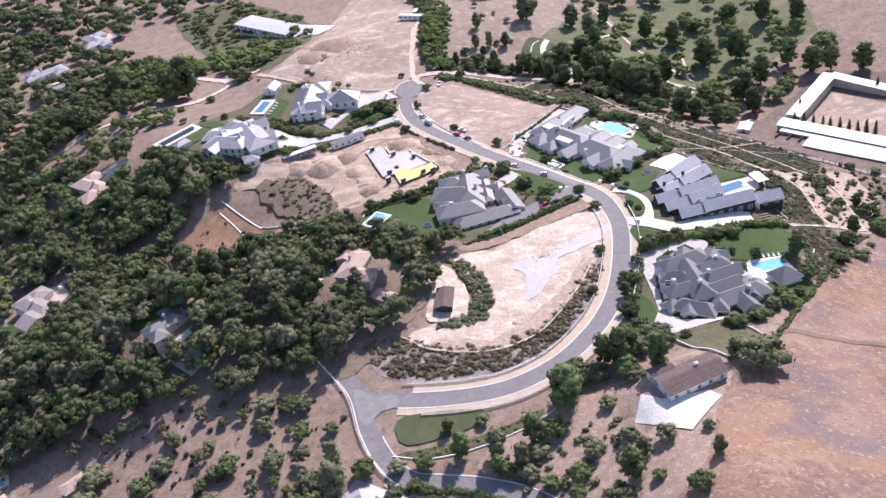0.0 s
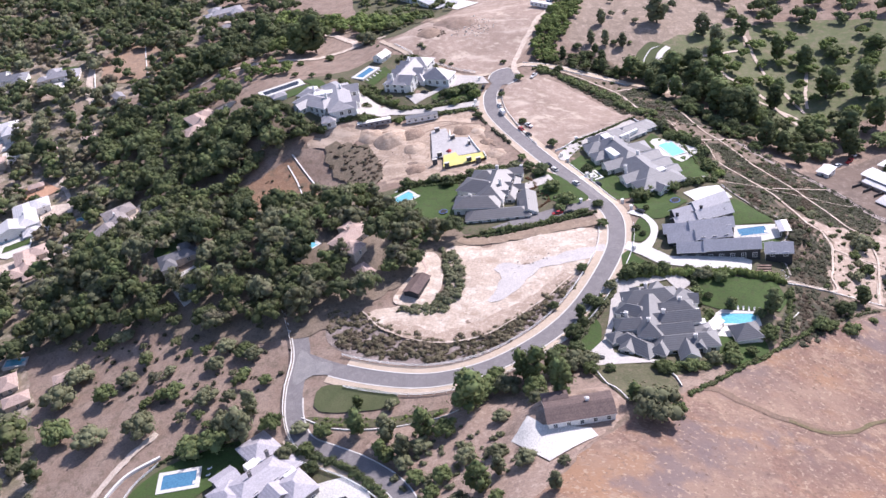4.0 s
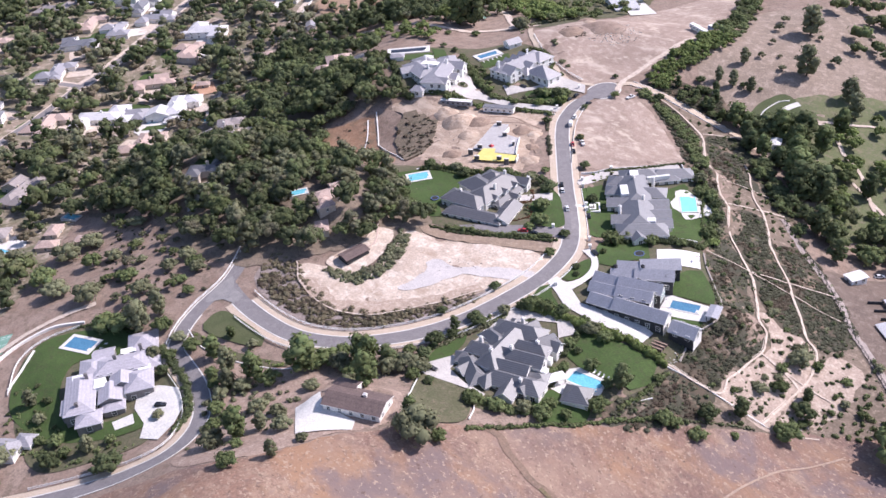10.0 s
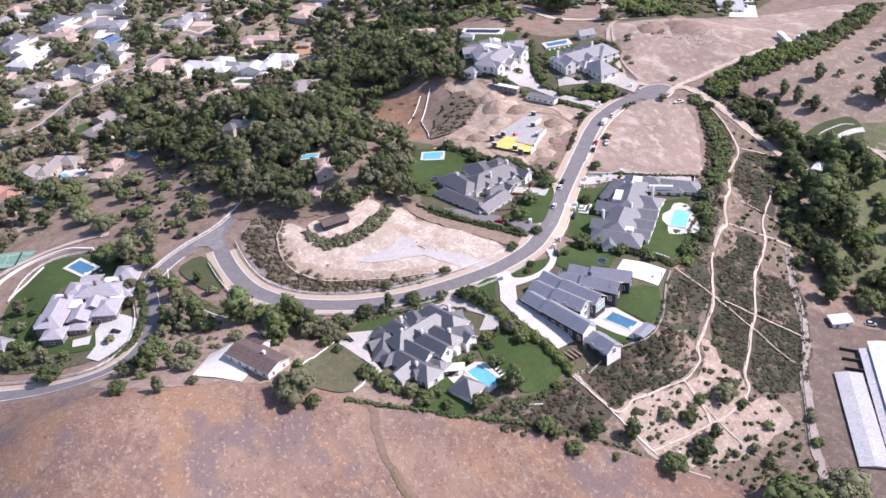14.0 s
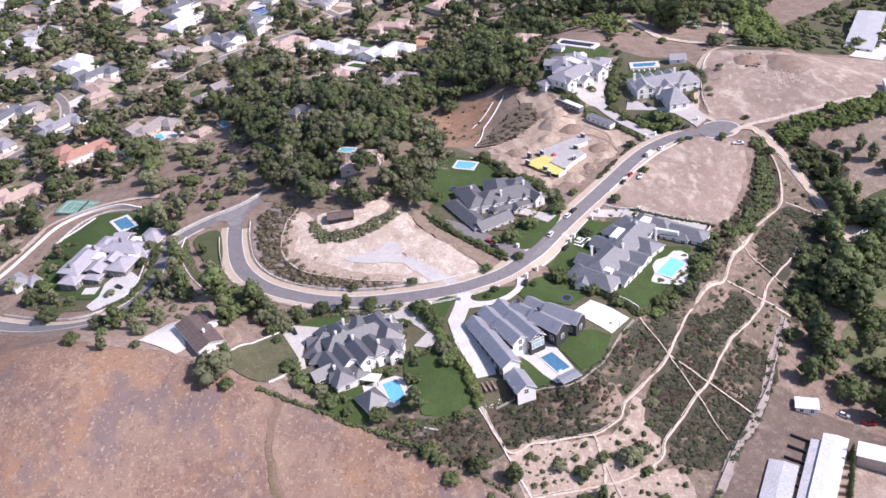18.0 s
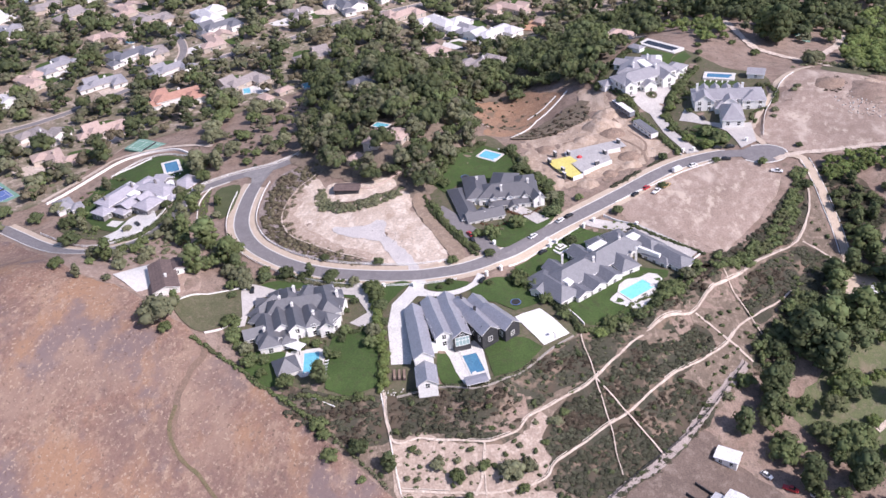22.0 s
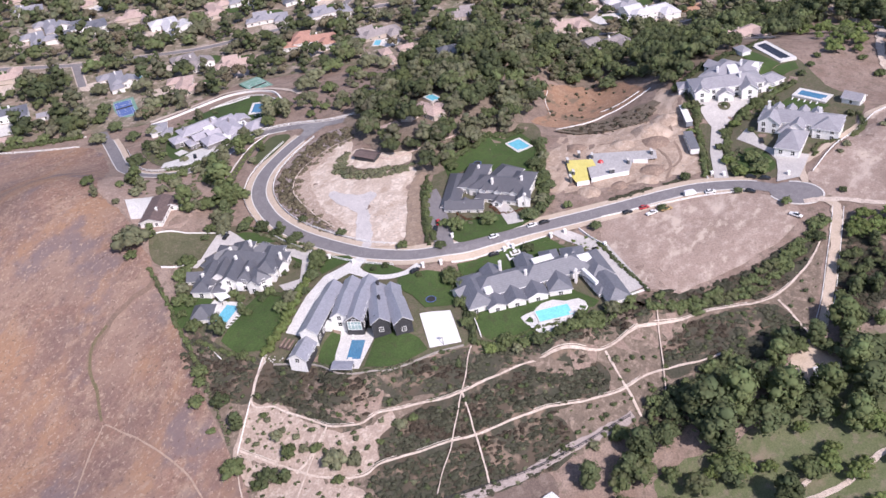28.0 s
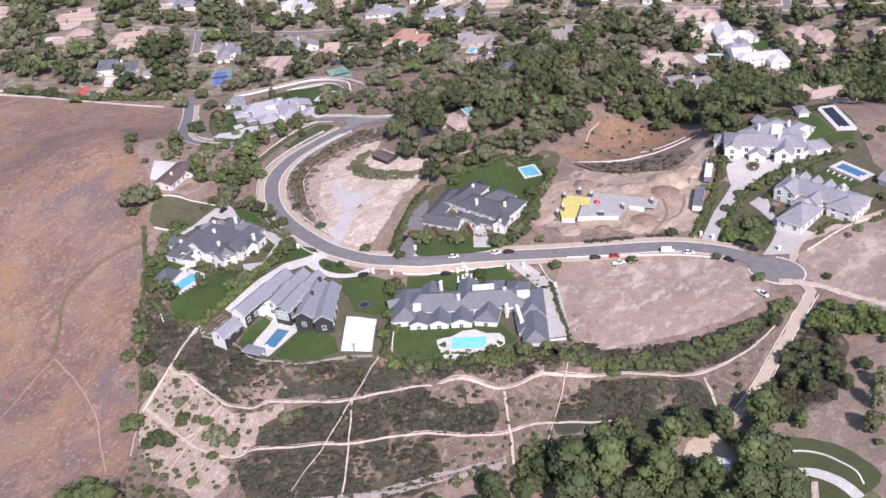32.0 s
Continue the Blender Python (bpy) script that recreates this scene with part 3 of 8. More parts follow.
# dirt tracks and trails
def track(name, pts, w, label, material=TRAIL, lift=0.42):
    """A worn path with uneven edges."""
    line = glide(pts, 1.2)
    left = sides(line)
    n = len(line)
    rows = []
    for s in (-1, 0, 1):
        u = np.array([s * w / 2 * (1 + 0.45 * noise.noise((x / 3, y / 3, 7 * s)) + 0.4 * noise.noise((x / 13, y / 13, 4 + 3 * s))) + 0.5 * noise.noise((x / 9, y / 9, 1)) for x, y in line])
        q = line + left * u[:, None]
        rows += np.c_[q, lie(q[:, 0], q[:, 1]) + lift].tolist()
    faces = [(k * n + i + 1, k * n + i, (k + 1) * n + i, (k + 1) * n + i + 1) for k in range(2) for i in range(n - 1)]
    return tagged(link(name, rows, faces, material), label, "path", kind="structure")


UPPER_TRAIL = [(119, 336), (137.4, 339.5), (136.9, 350), (137.7, 361), (138, 373), (134, 384.5), (127.7, 390), (121.7, 399.6), (109.5, 416), (91, 433), (79, 451), (72, 461.5), (64.5, 467.5), (56, 479), (42, 493.5), (33, 506.5), (23.6, 518), (3.4, 527.6), (-12, 531)]
LOWER_TRAIL = [(155, 343), (155.6, 358), (156.4, 371), (155, 384), (151, 394), (144.8, 398.4), (135, 411), (122.5, 426.7), (112, 438), (103.5, 447), (95, 460.5), (86.5, 471.5), (78, 478.5), (71, 488), (65.5, 496.5), (58, 505)]
SLOPE = [(119, 300), (122, 333), (121, 345), (118, 360), (119, 373), (112, 386), (97, 402), (88, 413), (80, 430), (66, 449), (54, 467), (40, 484), (20, 505), (-5, 519), (-20, 529), (-10, 533), (20, 533), (40, 532), (62, 514), (80, 500), (98, 480), (127, 451), (152, 424), (180, 398), (200, 380), (186, 366), (165, 348), (150, 332), (136, 314), (126, 303)]
patch("bare_slope", SLOPE, mat("bare_slope_soil", (0.215, 0.165, 0.128), (0.15, 0.12, 0.092), 7, c=(0.32, 0.25, 0.198), fine=0.8, bump=0.8), "dry tan soil of the slope below the gardens", 0.12, 1.2, 5.0)
patch("pale_slope", [(136, 340), (137.5, 356), (139, 372), (134, 387), (126, 394), (128, 398), (138, 394), (146, 397), (154, 391), (160, 400), (170, 396), (172, 372), (166, 352), (157, 342)], mat("pale_slope_soil", (0.44, 0.345, 0.285), (0.36, 0.28, 0.23), 6, c=(0.54, 0.45, 0.38), fine=0.8, bump=0.6), "pale bare soil of the lower slope", 0.15, 2.2, 4.0)
track("hillside_trail", UPPER_TRAIL, 0.85, "pale dirt trail cut along the scrub slope", lift=0.7)
track("hillside_trail", LOWER_TRAIL, 0.85, "pale dirt trail cut along the scrub slope", lift=0.6)
WATTLE = mat("straw_wattle", (0.74, 0.68, 0.60), (0.66, 0.59, 0.50), 1.5, c=(0.52, 0.43, 0.35), fine=0.3, bump=0.6)
for pts, off in ((UPPER_TRAIL, 0.7), (LOWER_TRAIL, 0.7)):
    line = glide(pts, 2.0)
    line = line + sides(line) * off
    for k in range(0, len(line) - 8, 11):
        if noise.noise((line[k][0] / 17, line[k][1] / 17, off)) > -0.22:
            track("erosion_roll", [tuple(p) for p in line[k : k + 9]], 0.2, "pale straw erosion roll along the trail", WATTLE, 0.86)
track("cross_trail", [(138, 373), (146, 373), (155, 373), (167, 374)], 0.7, "thin pale path straight down the slope")
track("cross_trail", [(119, 335), (137, 339), (156, 343), (172, 354)], 0.5, "thin pale path straight down the slope", TRAIL)
track("cross_trail", [(89.6, 413), (109, 416.4), (126, 419.1), (148.5, 421.8)], 0.45, "thin pale path straight down the slope", lift=0.95)
track("cross_trail", [(109, 416.4), (122.5, 426.7), (138.7, 438)], 0.6, "thin pale path straight down the slope", lift=0.95)
track("cross_trail", [(50.3, 476.2), (60.4, 479.9), (73.6, 484.5), (85.7, 488.6)], 0.4, "thin pale path straight down the slope", lift=0.95)
track("cross_trail", [(72.8, 461.8), (85.2, 473.4), (93.5, 481)], 0.9, "pale dirt path between two trails")
track("cross_trail", [(25, 519), (31, 526), (38, 533)], 1.0, "pale dirt path between two trails")
track("cross_trail", [(140, 373), (150, 372), (157, 369)], 1.1, "pale dirt path between two trails")
track("dirt_road", [(-36, 527), (-34.6, 533), (-29, 535.2), (-21, 535.7), (-8, 536.3), (7, 536.8), (22, 537.2), (31.5, 536.2), (40, 534), (48, 536)], 4.0, "tan dirt road down to the park", BRIDLE)
track("dirt_road", [(-48, 520), (-62, 516.8), (-76, 523), (-90, 531), (-108, 541), (-118, 550), (-128, 560), (-136, 570)], 3.4, "tan dirt road beside the upper lot", BRIDLE)
track("dirt_road", [(-33, 521), (-37, 534), (-38, 553), (-37, 574), (-35, 597), (-30, 620), (-26, 640)], 3.2, "pale dirt road along the upper lot", TRAIL)
track("ridge_track", [(-282, 519), (-262, 530), (-240, 541), (-203, 541), (-175, 546), (-163, 558), (-147, 577), (-136, 580)], 5.0, "pale track along the western slope", TRAIL)
track("ridge_track", [(-154, 564), (-160, 580), (-184, 600), (-214, 616), (-246, 634)], 4.6, "pale track along the western slope", TRAIL)
track("terrace_lip", [(-44, 291), (-31, 282.5), (-9, 278.5), (9.5, 285.5), (24.5, 303.5), (36, 324)], 0.6, "pale trodden lip along the terrace edge", SAND, 1.0)
FADED = mat("faded_path", (0.40, 0.30, 0.235), (0.35, 0.26, 0.20), 5, fine=0.6)
track("field_path", [(159.5, 282), (161, 296), (164, 311), (168, 326), (174, 337), (182, 352)], 0.7, "faint path through the dry grass", FADED, 0.42)
track("field_path", [(160, 281.5), (171, 283.5), (183, 288), (195, 293.5), (216, 303)], 0.7, "faint path through the dry grass", FADED, 0.42)
track("west_path", [(-64, 134), (-90, 152), (-108, 164), (-114, 184), (-112, 204), (-104, 222)], 3.0, "pale path along the western boundary", TRAIL)
track("east_lane", [(94, 478), (112, 462), (127, 450), (141, 437), (153, 422), (166, 410), (180, 397), (196, 384)], 3.2, "dusty service lane below the scrub slope", mat("dusty_lane", (0.34, 0.29, 0.27), (0.40, 0.34, 0.31), 5, fine=0.5))
# band of darker mottled brown along the gully, with a narrow grass strip
track("field_gully", [(90, 262), (98, 263.5), (105, 260.5), (115, 258), (125, 258), (134, 257.2), (141, 261)], 2.6, "darker brown strip along a shallow gully", mat("gully_brown", (0.235, 0.160, 0.120), (0.185, 0.135, 0.105), 4, c=(0.265, 0.18, 0.135), fine=0.5), 0.36)
track("ditch_grass", [(121, 257.5), (131, 256.5), (140, 261), (148, 270), (158.5, 280)], 1.3, "green grass along a shallow gully in the field", mat("gully_grass", (0.14, 0.125, 0.068), (0.185, 0.145, 0.09), 3, c=(0.22, 0.15, 0.105), fine=0.5), 0.45)

# valley floor and slopes
patch("valley_floor", [(-150, 205), (-120, 160), (-70, 140), (-40, 100), (10, 30), (30, -60), (-100, -330), (-500, -200), (-800, 200), (-760, 860), (-400, 800), (-300, 562), (-330, 520), (-250, 480), (-190, 420), (-160, 345), (-215, 290), (-180, 240)], mat("valley_soil", (0.29, 0.225, 0.18), (0.155, 0.15, 0.095), 16, c=(0.46, 0.385, 0.33), fine=0.9), "gardens and bare soil of the settled valley", 0.3, 2.0, 7.5)
patch("wooded_slope", [(-63, 276), (-43, 297), (-20, 330), (-18, 350), (-50, 372), (-78, 374), (-98, 372), (-145, 344), (-160, 412), (-142, 432), (-150, 452), (-240, 495), (-300, 465), (-220, 384), (-219, 351), (-227, 300), (-196, 268), (-160, 282), (-110, 270)], mat("leaf_litter", (0.21, 0.165, 0.128), (0.26, 0.205, 0.16), 6, c=(0.15, 0.122, 0.092), fine=0.6), "shaded slope covered with brown leaf litter", 0.32, 2.0, 5.0)
patch("green_bank", [(-232, 758), (-184, 776), (-118, 690), (-110, 606), (-135, 574), (-191, 660)], ROUGH, "green overgrown bank", 0.12, 2.0, 8.0)
patch("sandy_flat", [(-40, 643), (-13, 696), (58, 746), (101, 620), (74, 588), (37, 556), (-3, 564), (-25, 600)], mat("flat_soil", (0.30, 0.235, 0.19), (0.24, 0.19, 0.15), 12, c=(0.40, 0.32, 0.265), fine=0.8), "sandy flat with worn tracks", 0.11, 2.0, 8.0)
patch("park_lawn", [(30, 560), (42, 547), (62, 536), (86, 521), (101, 504), (118, 492), (150, 520), (180, 548), (215, 575), (205, 640), (120, 650), (60, 610)], PARK, "sunlit park grass with bare spots", 0.14, 2.0, 7.0)
patch("gully_soil", [(-20, 226), (-2, 240), (24, 248), (44, 252), (60, 254), (70, 245), (65, 231), (59, 220), (54, 208), (47, 196), (28, 184), (16, 186), (14, 202), (0, 216)], mat("dusty_soil", (0.36, 0.265, 0.215), (0.30, 0.22, 0.18), 7, c=(0.44, 0.345, 0.285), fine=0.7), "dusty pink-brown soil round the ranch house", 0.13, 1.5, 5.0)
patch("arena_yard", [(126, 452), (140, 466), (166, 490), (203, 516), (242, 486), (246, 430), (215, 390), (184, 396), (156, 422)], mat("yard_dust", (0.18, 0.135, 0.112), (0.145, 0.11, 0.092), 9, c=(0.24, 0.19, 0.16), fine=0.6), "dusty brown yard round the riding arena", 0.13, 1.0, 7.0)
patch("grass_terrace", [(35, 552), (31, 559), (29.8, 568.7), (31.4, 577.8), (37, 588), (44.4, 587), (52, 580), (60, 566), (50, 556), (42, 552)], mat("terrace_grass", (0.075, 0.095, 0.042), (0.095, 0.112, 0.052), 6, fine=0.5), "curved grass terraces of an open-air theatre", 0.3, 0.3, 3.0, category="lawn")
for pts, w in (([(86, 640), (95, 610), (101, 588), (109, 568), (119, 552), (128, 534)], 2.0), ([(47, 571), (61, 576), (73, 575), (87, 561), (102, 550), (114, 533), (125, 519)], 2.2), ([(130, 590), (129, 560), (130, 540)], 1.8), ([(101, 541), (116, 532), (128, 524)], 1.6), ([(61, 576), (74, 586), (90, 600)], 1.8)):
    track("park_path", pts, w, "pale footpath winding over the park grass", TRAIL, 0.55)
strip("amphitheatre_path", glide([(49.9, 557.7), (46.3, 562.8), (43.8, 568.2), (43.8, 574.7), (45.3, 580.3), (48, 585.5)], 1.5), -1.8, 1.8, 0.4, CONCRETE, "curved pale path of the open-air theatre", "path")

# sage scrub between the trails
SCRUBS = [
    [(131, 338.5), (123, 337.5), (122, 347), (121, 357), (117, 366), (118, 374), (123, 371), (128, 365), (133, 370), (135, 367), (132, 352), (135, 342)],
    [(136.5, 374), (129, 367), (123, 372), (126, 380), (130, 387), (133, 386)],
    [(123, 379), (118, 380), (112, 387), (104, 399), (95, 409), (86, 421), (74, 437), (60, 452), (52, 468), (54, 474), (66, 462), (80, 441), (92, 428), (104, 415), (112, 404), (120, 393), (124, 385)],
    [(142, 399), (136, 397), (128, 403), (121, 411), (110, 422), (99, 434), (93, 442), (86, 453), (82, 461), (87, 465), (94, 457), (110, 441), (122, 428), (132, 416), (139, 407)],
    [(146, 398), (142, 404), (134, 417), (127, 427), (119, 437), (110, 447), (107, 454), (114, 460), (128, 449), (141, 436), (150, 424), (157, 412), (152, 400)],
    [(57, 483), (44, 498), (30, 517), (36, 528), (44, 528), (60, 507), (70, 492), (73, 487), (64, 484)],
    [(52, 472), (40, 490), (26, 510), (8, 523), (-14, 529), (-4, 520), (14, 508), (34, 488), (48, 470)],
    [(134, 313), (137, 330), (135.5, 337.5), (122, 333), (124, 325), (118, 300), (124, 300)],
    [(118, 408), (102, 425), (90, 438), (80, 455), (84, 464), (93, 456), (104, 443), (118, 428), (128, 416), (136, 404), (130, 400)],
    [(-22, 541), (0, 542), (18, 543), (25, 550), (10, 560), (-6, 556), (-14, 552)],
    [(84, 485), (76, 494), (66, 504), (50, 516), (58, 518), (74, 506), (88, 492), (97, 482)],
]


def swell(pts, d):
    """An outline grown outwards by d metres."""
    p = np.array(pts, float)
    area = float(np.sum(p[:, 0] * np.roll(p[:, 1], -1) - np.roll(p[:, 0], -1) * p[:, 1]))
    t = np.roll(p, -1, 0) - np.roll(p, 1, 0)
    t /= np.maximum(np.hypot(*t.T), 1e-6)[:, None]
    out = np.stack([t[:, 1], -t[:, 0]], 1) * (1 if area > 0 else -1)
    return [tuple(q) for q in p + out * d]


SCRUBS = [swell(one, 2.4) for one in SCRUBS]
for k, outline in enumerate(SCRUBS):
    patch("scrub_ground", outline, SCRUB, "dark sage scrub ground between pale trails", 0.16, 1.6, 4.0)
patch("dug_scrub", [(-76, 400), (-80, 414), (-86, 425), (-98, 436), (-112, 438), (-122, 432), (-113, 421), (-103, 410), (-90, 400), (-80, 393)], mat("dug_scrub_soil", (0.21, 0.165, 0.122), (0.145, 0.125, 0.09), 4, c=(0.30, 0.23, 0.17), fine=0.6, bump=0.8), "patch of dark scrub left on the dug slope", 0.9, 4.5, 2.5)

# ---- gardens ----
def lawn(pts, label="dense mown green lawn", soft=True, m=LAWN):
    return patch("lawn", pts, m, label, 0.42, 0.25, 4.0, soft, "lawn")


def paving(pts, label, m=CONCRETE, lift=0.48, soft=False, name="paving"):
    return patch(name, pts, m, label, lift, 0.0, 4.0, soft, "paving")


lawn([(-42.3, 238.3), (-46.5, 243.6), (-46, 250), (-37.2, 251.8), (-16, 250.4), (-13, 246.5), (-24.5, 241)], "dull green grass island inside the bend", True, mat("dull_grass", (0.082, 0.098, 0.045), (0.105, 0.115, 0.058), 6, fine=0.5))
patch("shrub_bed", [(-46, 235), (-33, 236.5), (-18, 238.5), (-3, 243), (6, 246), (2, 241), (-16, 235), (-34, 232.5)], ROUGH, "green shrub bed below the small lawn", 0.24, 0.4, 3.0, category="garden")
lawn([(113.6, 378), (97, 374.5), (91, 382), (92.5, 392), (96.5, 397.5), (105, 391), (111, 384)], soft=False)
lawn([(115, 358), (99, 356), (98.5, 360), (116, 365.5)])
lawn([(62, 369), (56.5, 377), (52, 386), (58, 396), (68, 400), (77, 388), (72, 380), (70, 372)], soft=False)
lawn([(61.5, 351.5), (57, 351), (56.5, 361), (58, 369.5), (62, 366), (64, 359)])
lawn([(117, 314), (96, 312), (88, 314), (84, 322), (86, 330), (100, 333), (116, 333.5), (120, 323)], soft=False)
lawn([(53, 278), (48, 281), (46.5, 291), (47.6, 302), (52.4, 297), (54, 287)])
lawn([(64, 322), (58, 312), (56.5, 318), (60, 326)])
lawn([(97, 282), (94, 292), (100, 299), (112, 297), (113, 287), (106, 281)], "small green garden lawn behind the hedge")
lawn([(70, 247), (61, 258), (53, 271), (64, 274), (78, 271), (84, 264), (85, 258), (78, 250)], "rough green paddock grass behind the slate house", True, ROUGH)
lawn([(72, 409.5), (62, 421), (52, 431), (48, 440), (53, 454), (58, 452), (76, 441), (83, 430), (84, 417), (80, 411)], soft=False)
lawn([(45, 389), (31, 405), (17, 420), (21, 431), (29, 424), (37, 416), (47, 407), (57, 397)], soft=False)
lawn([(-62, 386), (-46, 396), (-34, 397), (-27, 384), (-27, 366), (-18, 358), (-26, 352), (-42, 359), (-58, 366), (-68, 378)], soft=False)
lawn([(26, 379), (11, 386), (6, 400), (1, 411), (13, 407), (24, 396), (33, 385)], "garden lawn before the grey house")
lawn([(-159, 474), (-167, 478), (-155, 494), (-143, 488)], soft=False)
lawn([(-149, 491), (-162, 501), (-153, 504), (-144, 497)], soft=False)
lawn([(-115, 499), (-122, 503), (-116, 523), (-110, 519)], soft=False)
lawn([(-67, 486.6), (-77, 492), (-68, 502.5), (-58, 505.5), (-51, 499), (-51, 489)], "garden bed and lawn beside the drive")
lawn([(-99, 190), (-94, 206), (-78, 219), (-58, 222), (-50, 219), (-66, 207), (-74, 194), (-60, 180), (-42, 176), (-30, 186), (-24, 196), (-15, 196), (-20, 183), (-34, 170), (-52, 163), (-72, 164), (-88, 174)], "garden lawn sweeping round the pale house")
patch("orchard_garden", [(-85, 180), (-68, 178), (-49, 171), (-27, 177), (-11, 189), (-7, 186), (-18, 168), (-31, 155), (-52, 158), (-72, 167)], ROUGH, "green orchard terrace inside a low wall", 0.28, 0.4, 4.0, category="garden")

lawn([(56, 332), (67, 332.5), (69, 335.5), (61, 340.5), (56.5, 345), (54, 341)], soft=False)
paving([(106, 338.5), (84, 336), (70, 337), (62, 342), (54.5, 345.5), (55.5, 351), (64, 348.5), (74, 342.5), (101, 347), (106, 346)], "pale concrete drive beside the long barn")
paving([(57, 346), (64.5, 345), (67, 355), (66, 365), (60, 373), (53.5, 376), (52, 373), (58.5, 370.5), (63, 364), (64, 356), (61, 350), (56, 350)], "curved concrete drive to the street", soft=True)
paving([(118, 367), (115, 376.5), (97, 374), (91, 371), (96, 358.5), (101.5, 361), (110, 363.5)], "pale stone pool terrace")
paving([(95.7, 398), (88.9, 408.6), (74, 397.7), (81, 387.3)], "white concrete sports court", mat("sports_court", (0.74, 0.72, 0.70), (0.80, 0.78, 0.76), 4, fine=0.5))
paving([(74, 275), (56, 271), (49, 272), (51, 279), (55, 288), (55, 300), (54, 313), (51, 318), (55, 326), (61, 326), (76, 333), (84, 326), (80, 320), (74, 327), (61, 320.5), (58, 308), (57, 289), (60, 280), (70, 277), (80, 277), (82, 272)], "grey paved drive round the slate house", PAVER)
paving([(95, 296), (93.5, 309), (96, 312), (109, 312), (111, 304), (104, 298), (100, 296)], "pale stone terrace round the pool")
paving([(70.6, 426.8), (66, 430.5), (60.5, 432), (57, 435.5), (56.4, 441), (53.5, 445.5), (57, 450.5), (66, 446), (77.5, 439.4), (74.5, 433)], "white stone pool terrace with a curved edge", soft=True)
paving([(19, 440.5), (14.5, 446.5), (39.5, 469.5), (47, 463), (46.5, 460)], "pale paved motor court beside the white house", PAVER)
paving([(14.5, 421.5), (10.5, 426.5), (12, 438), (14.5, 446), (20.5, 441), (17.5, 433)], "pale curved drive to the street", PAVER, soft=True)
paving([(14, 401), (9.5, 407), (0, 397), (-4, 392), (0, 389)], "grey paved entrance path", PAVER)
paving([(42, 378), (36, 384), (18, 374), (0, 362), (-6, 357), (0, 354), (20, 365)], "asphalt side drive of the grey house", ASPHALT)
paving([(-114.7, 460), (-103, 463), (-94.4, 470), (-69.5, 474), (-45, 480.6), (-46, 487), (-71, 479.5), (-95.6, 476.4), (-107, 480), (-118.6, 488), (-125, 485), (-116, 474)], "grey paved drive climbing to the white villa", PAVER)
patch("round_bed", [(-109.5 + 3.2 * math.cos(a), 473.3 + 3.2 * math.sin(a)) for a in np.linspace(0, 2 * math.pi, 14, endpoint=False)], BED, "round planting bed in the forecourt", 0.6, category="garden")
paving([(-84, 484), (-91, 488), (-78, 499), (-74, 506), (-72, 519), (-52, 517), (-46, 508), (-56, 507), (-66, 505), (-73, 500), (-80, 491)], "grey paved drive before the white house", PAVER)
paving([(-37, 202), (-31, 208), (-22, 212), (-12, 207.5), (-6, 199), (-3.5, 190.5), (-11, 187), (-17, 192.5), (-28, 195)], "white stone forecourt of the pale house")
paving([(-29, 185.5), (-24, 184), (-20.5, 190.5), (-26, 193)], "square white stone landing on the lawn")
paving([(50, 215), (34, 227), (38, 236), (44, 232), (60, 233), (63, 229)], "bright concrete yard of the brown-roofed house")
paving([(-44.6, 409.6), (-48.2, 421.8), (-42.6, 425.3), (-40, 421.4), (-28.1, 426.3), (-25.2, 421.2), (-32.3, 415.3)], "yellow sheeted floor of a house being built", mat("yellow_sheet", (0.72, 0.62, 0.16), (0.78, 0.68, 0.22), 3, fine=0.4, rough=0.42, spec=0.6, ior=1.7), 1.45, name="sheeted_floor")
paving([(-53.3, 419), (-63.5, 449), (-55.7, 451.8), (-50.3, 441.3), (-40.1, 442), (-29.9, 426.7), (-40.9, 421.6)], "grey concrete slab of a house being built", mat("new_concrete", (0.46, 0.435, 0.42), (0.54, 0.515, 0.495), 3, c=(0.38, 0.355, 0.34), fine=0.5, rough=0.5, spec=0.6, ior=1.8), 1.3, name="floor_slab")


def pool(x, y, L, W, ang, water, coping=0.9, label="blue swimming pool with pale stone coping"):
    turn = radians(ang)
    z = 0.56 + max(lie1(x + u * math.cos(turn) - v * math.sin(turn), y + u * math.sin(turn) + v * math.cos(turn)) for u in (-L / 2, 0, L / 2) for v in (-W / 2, 0, W / 2))
    p = thing("swimming_pool", pose(x, y, z, 0, 0, ang), label, "pool")
    bm = bmesh.new()
    for a in ((-L / 2 - coping, L / 2 + coping, -W / 2 - coping, -W / 2), (-L / 2 - coping, L / 2 + coping, W / 2, W / 2 + coping), (-L / 2 - coping, -L / 2, -W / 2, W / 2), (L / 2, L / 2 + coping, -W / 2, W / 2)):
        box(bm, *a, -1.6, 0.08)
    part("coping", bm, CONCRETE, p)
    bm = bmesh.new()
    box(bm, -L / 2 + 0.002, L / 2 - 0.002, -W / 2 + 0.002, W / 2 - 0.002, -0.5, -0.02)
    part("water", bm, water, p)
    bm = bmesh.new()
    for k in range(3):
        box(bm, L / 2 - 0.35 * (k + 1), L / 2 - 0.35 * k, -W / 2 + 0.5, -W / 2 + 2.2, -0.04, 0.03 - 0.012 * k)
    part("steps", bm, CONCRETE, p)
    return p


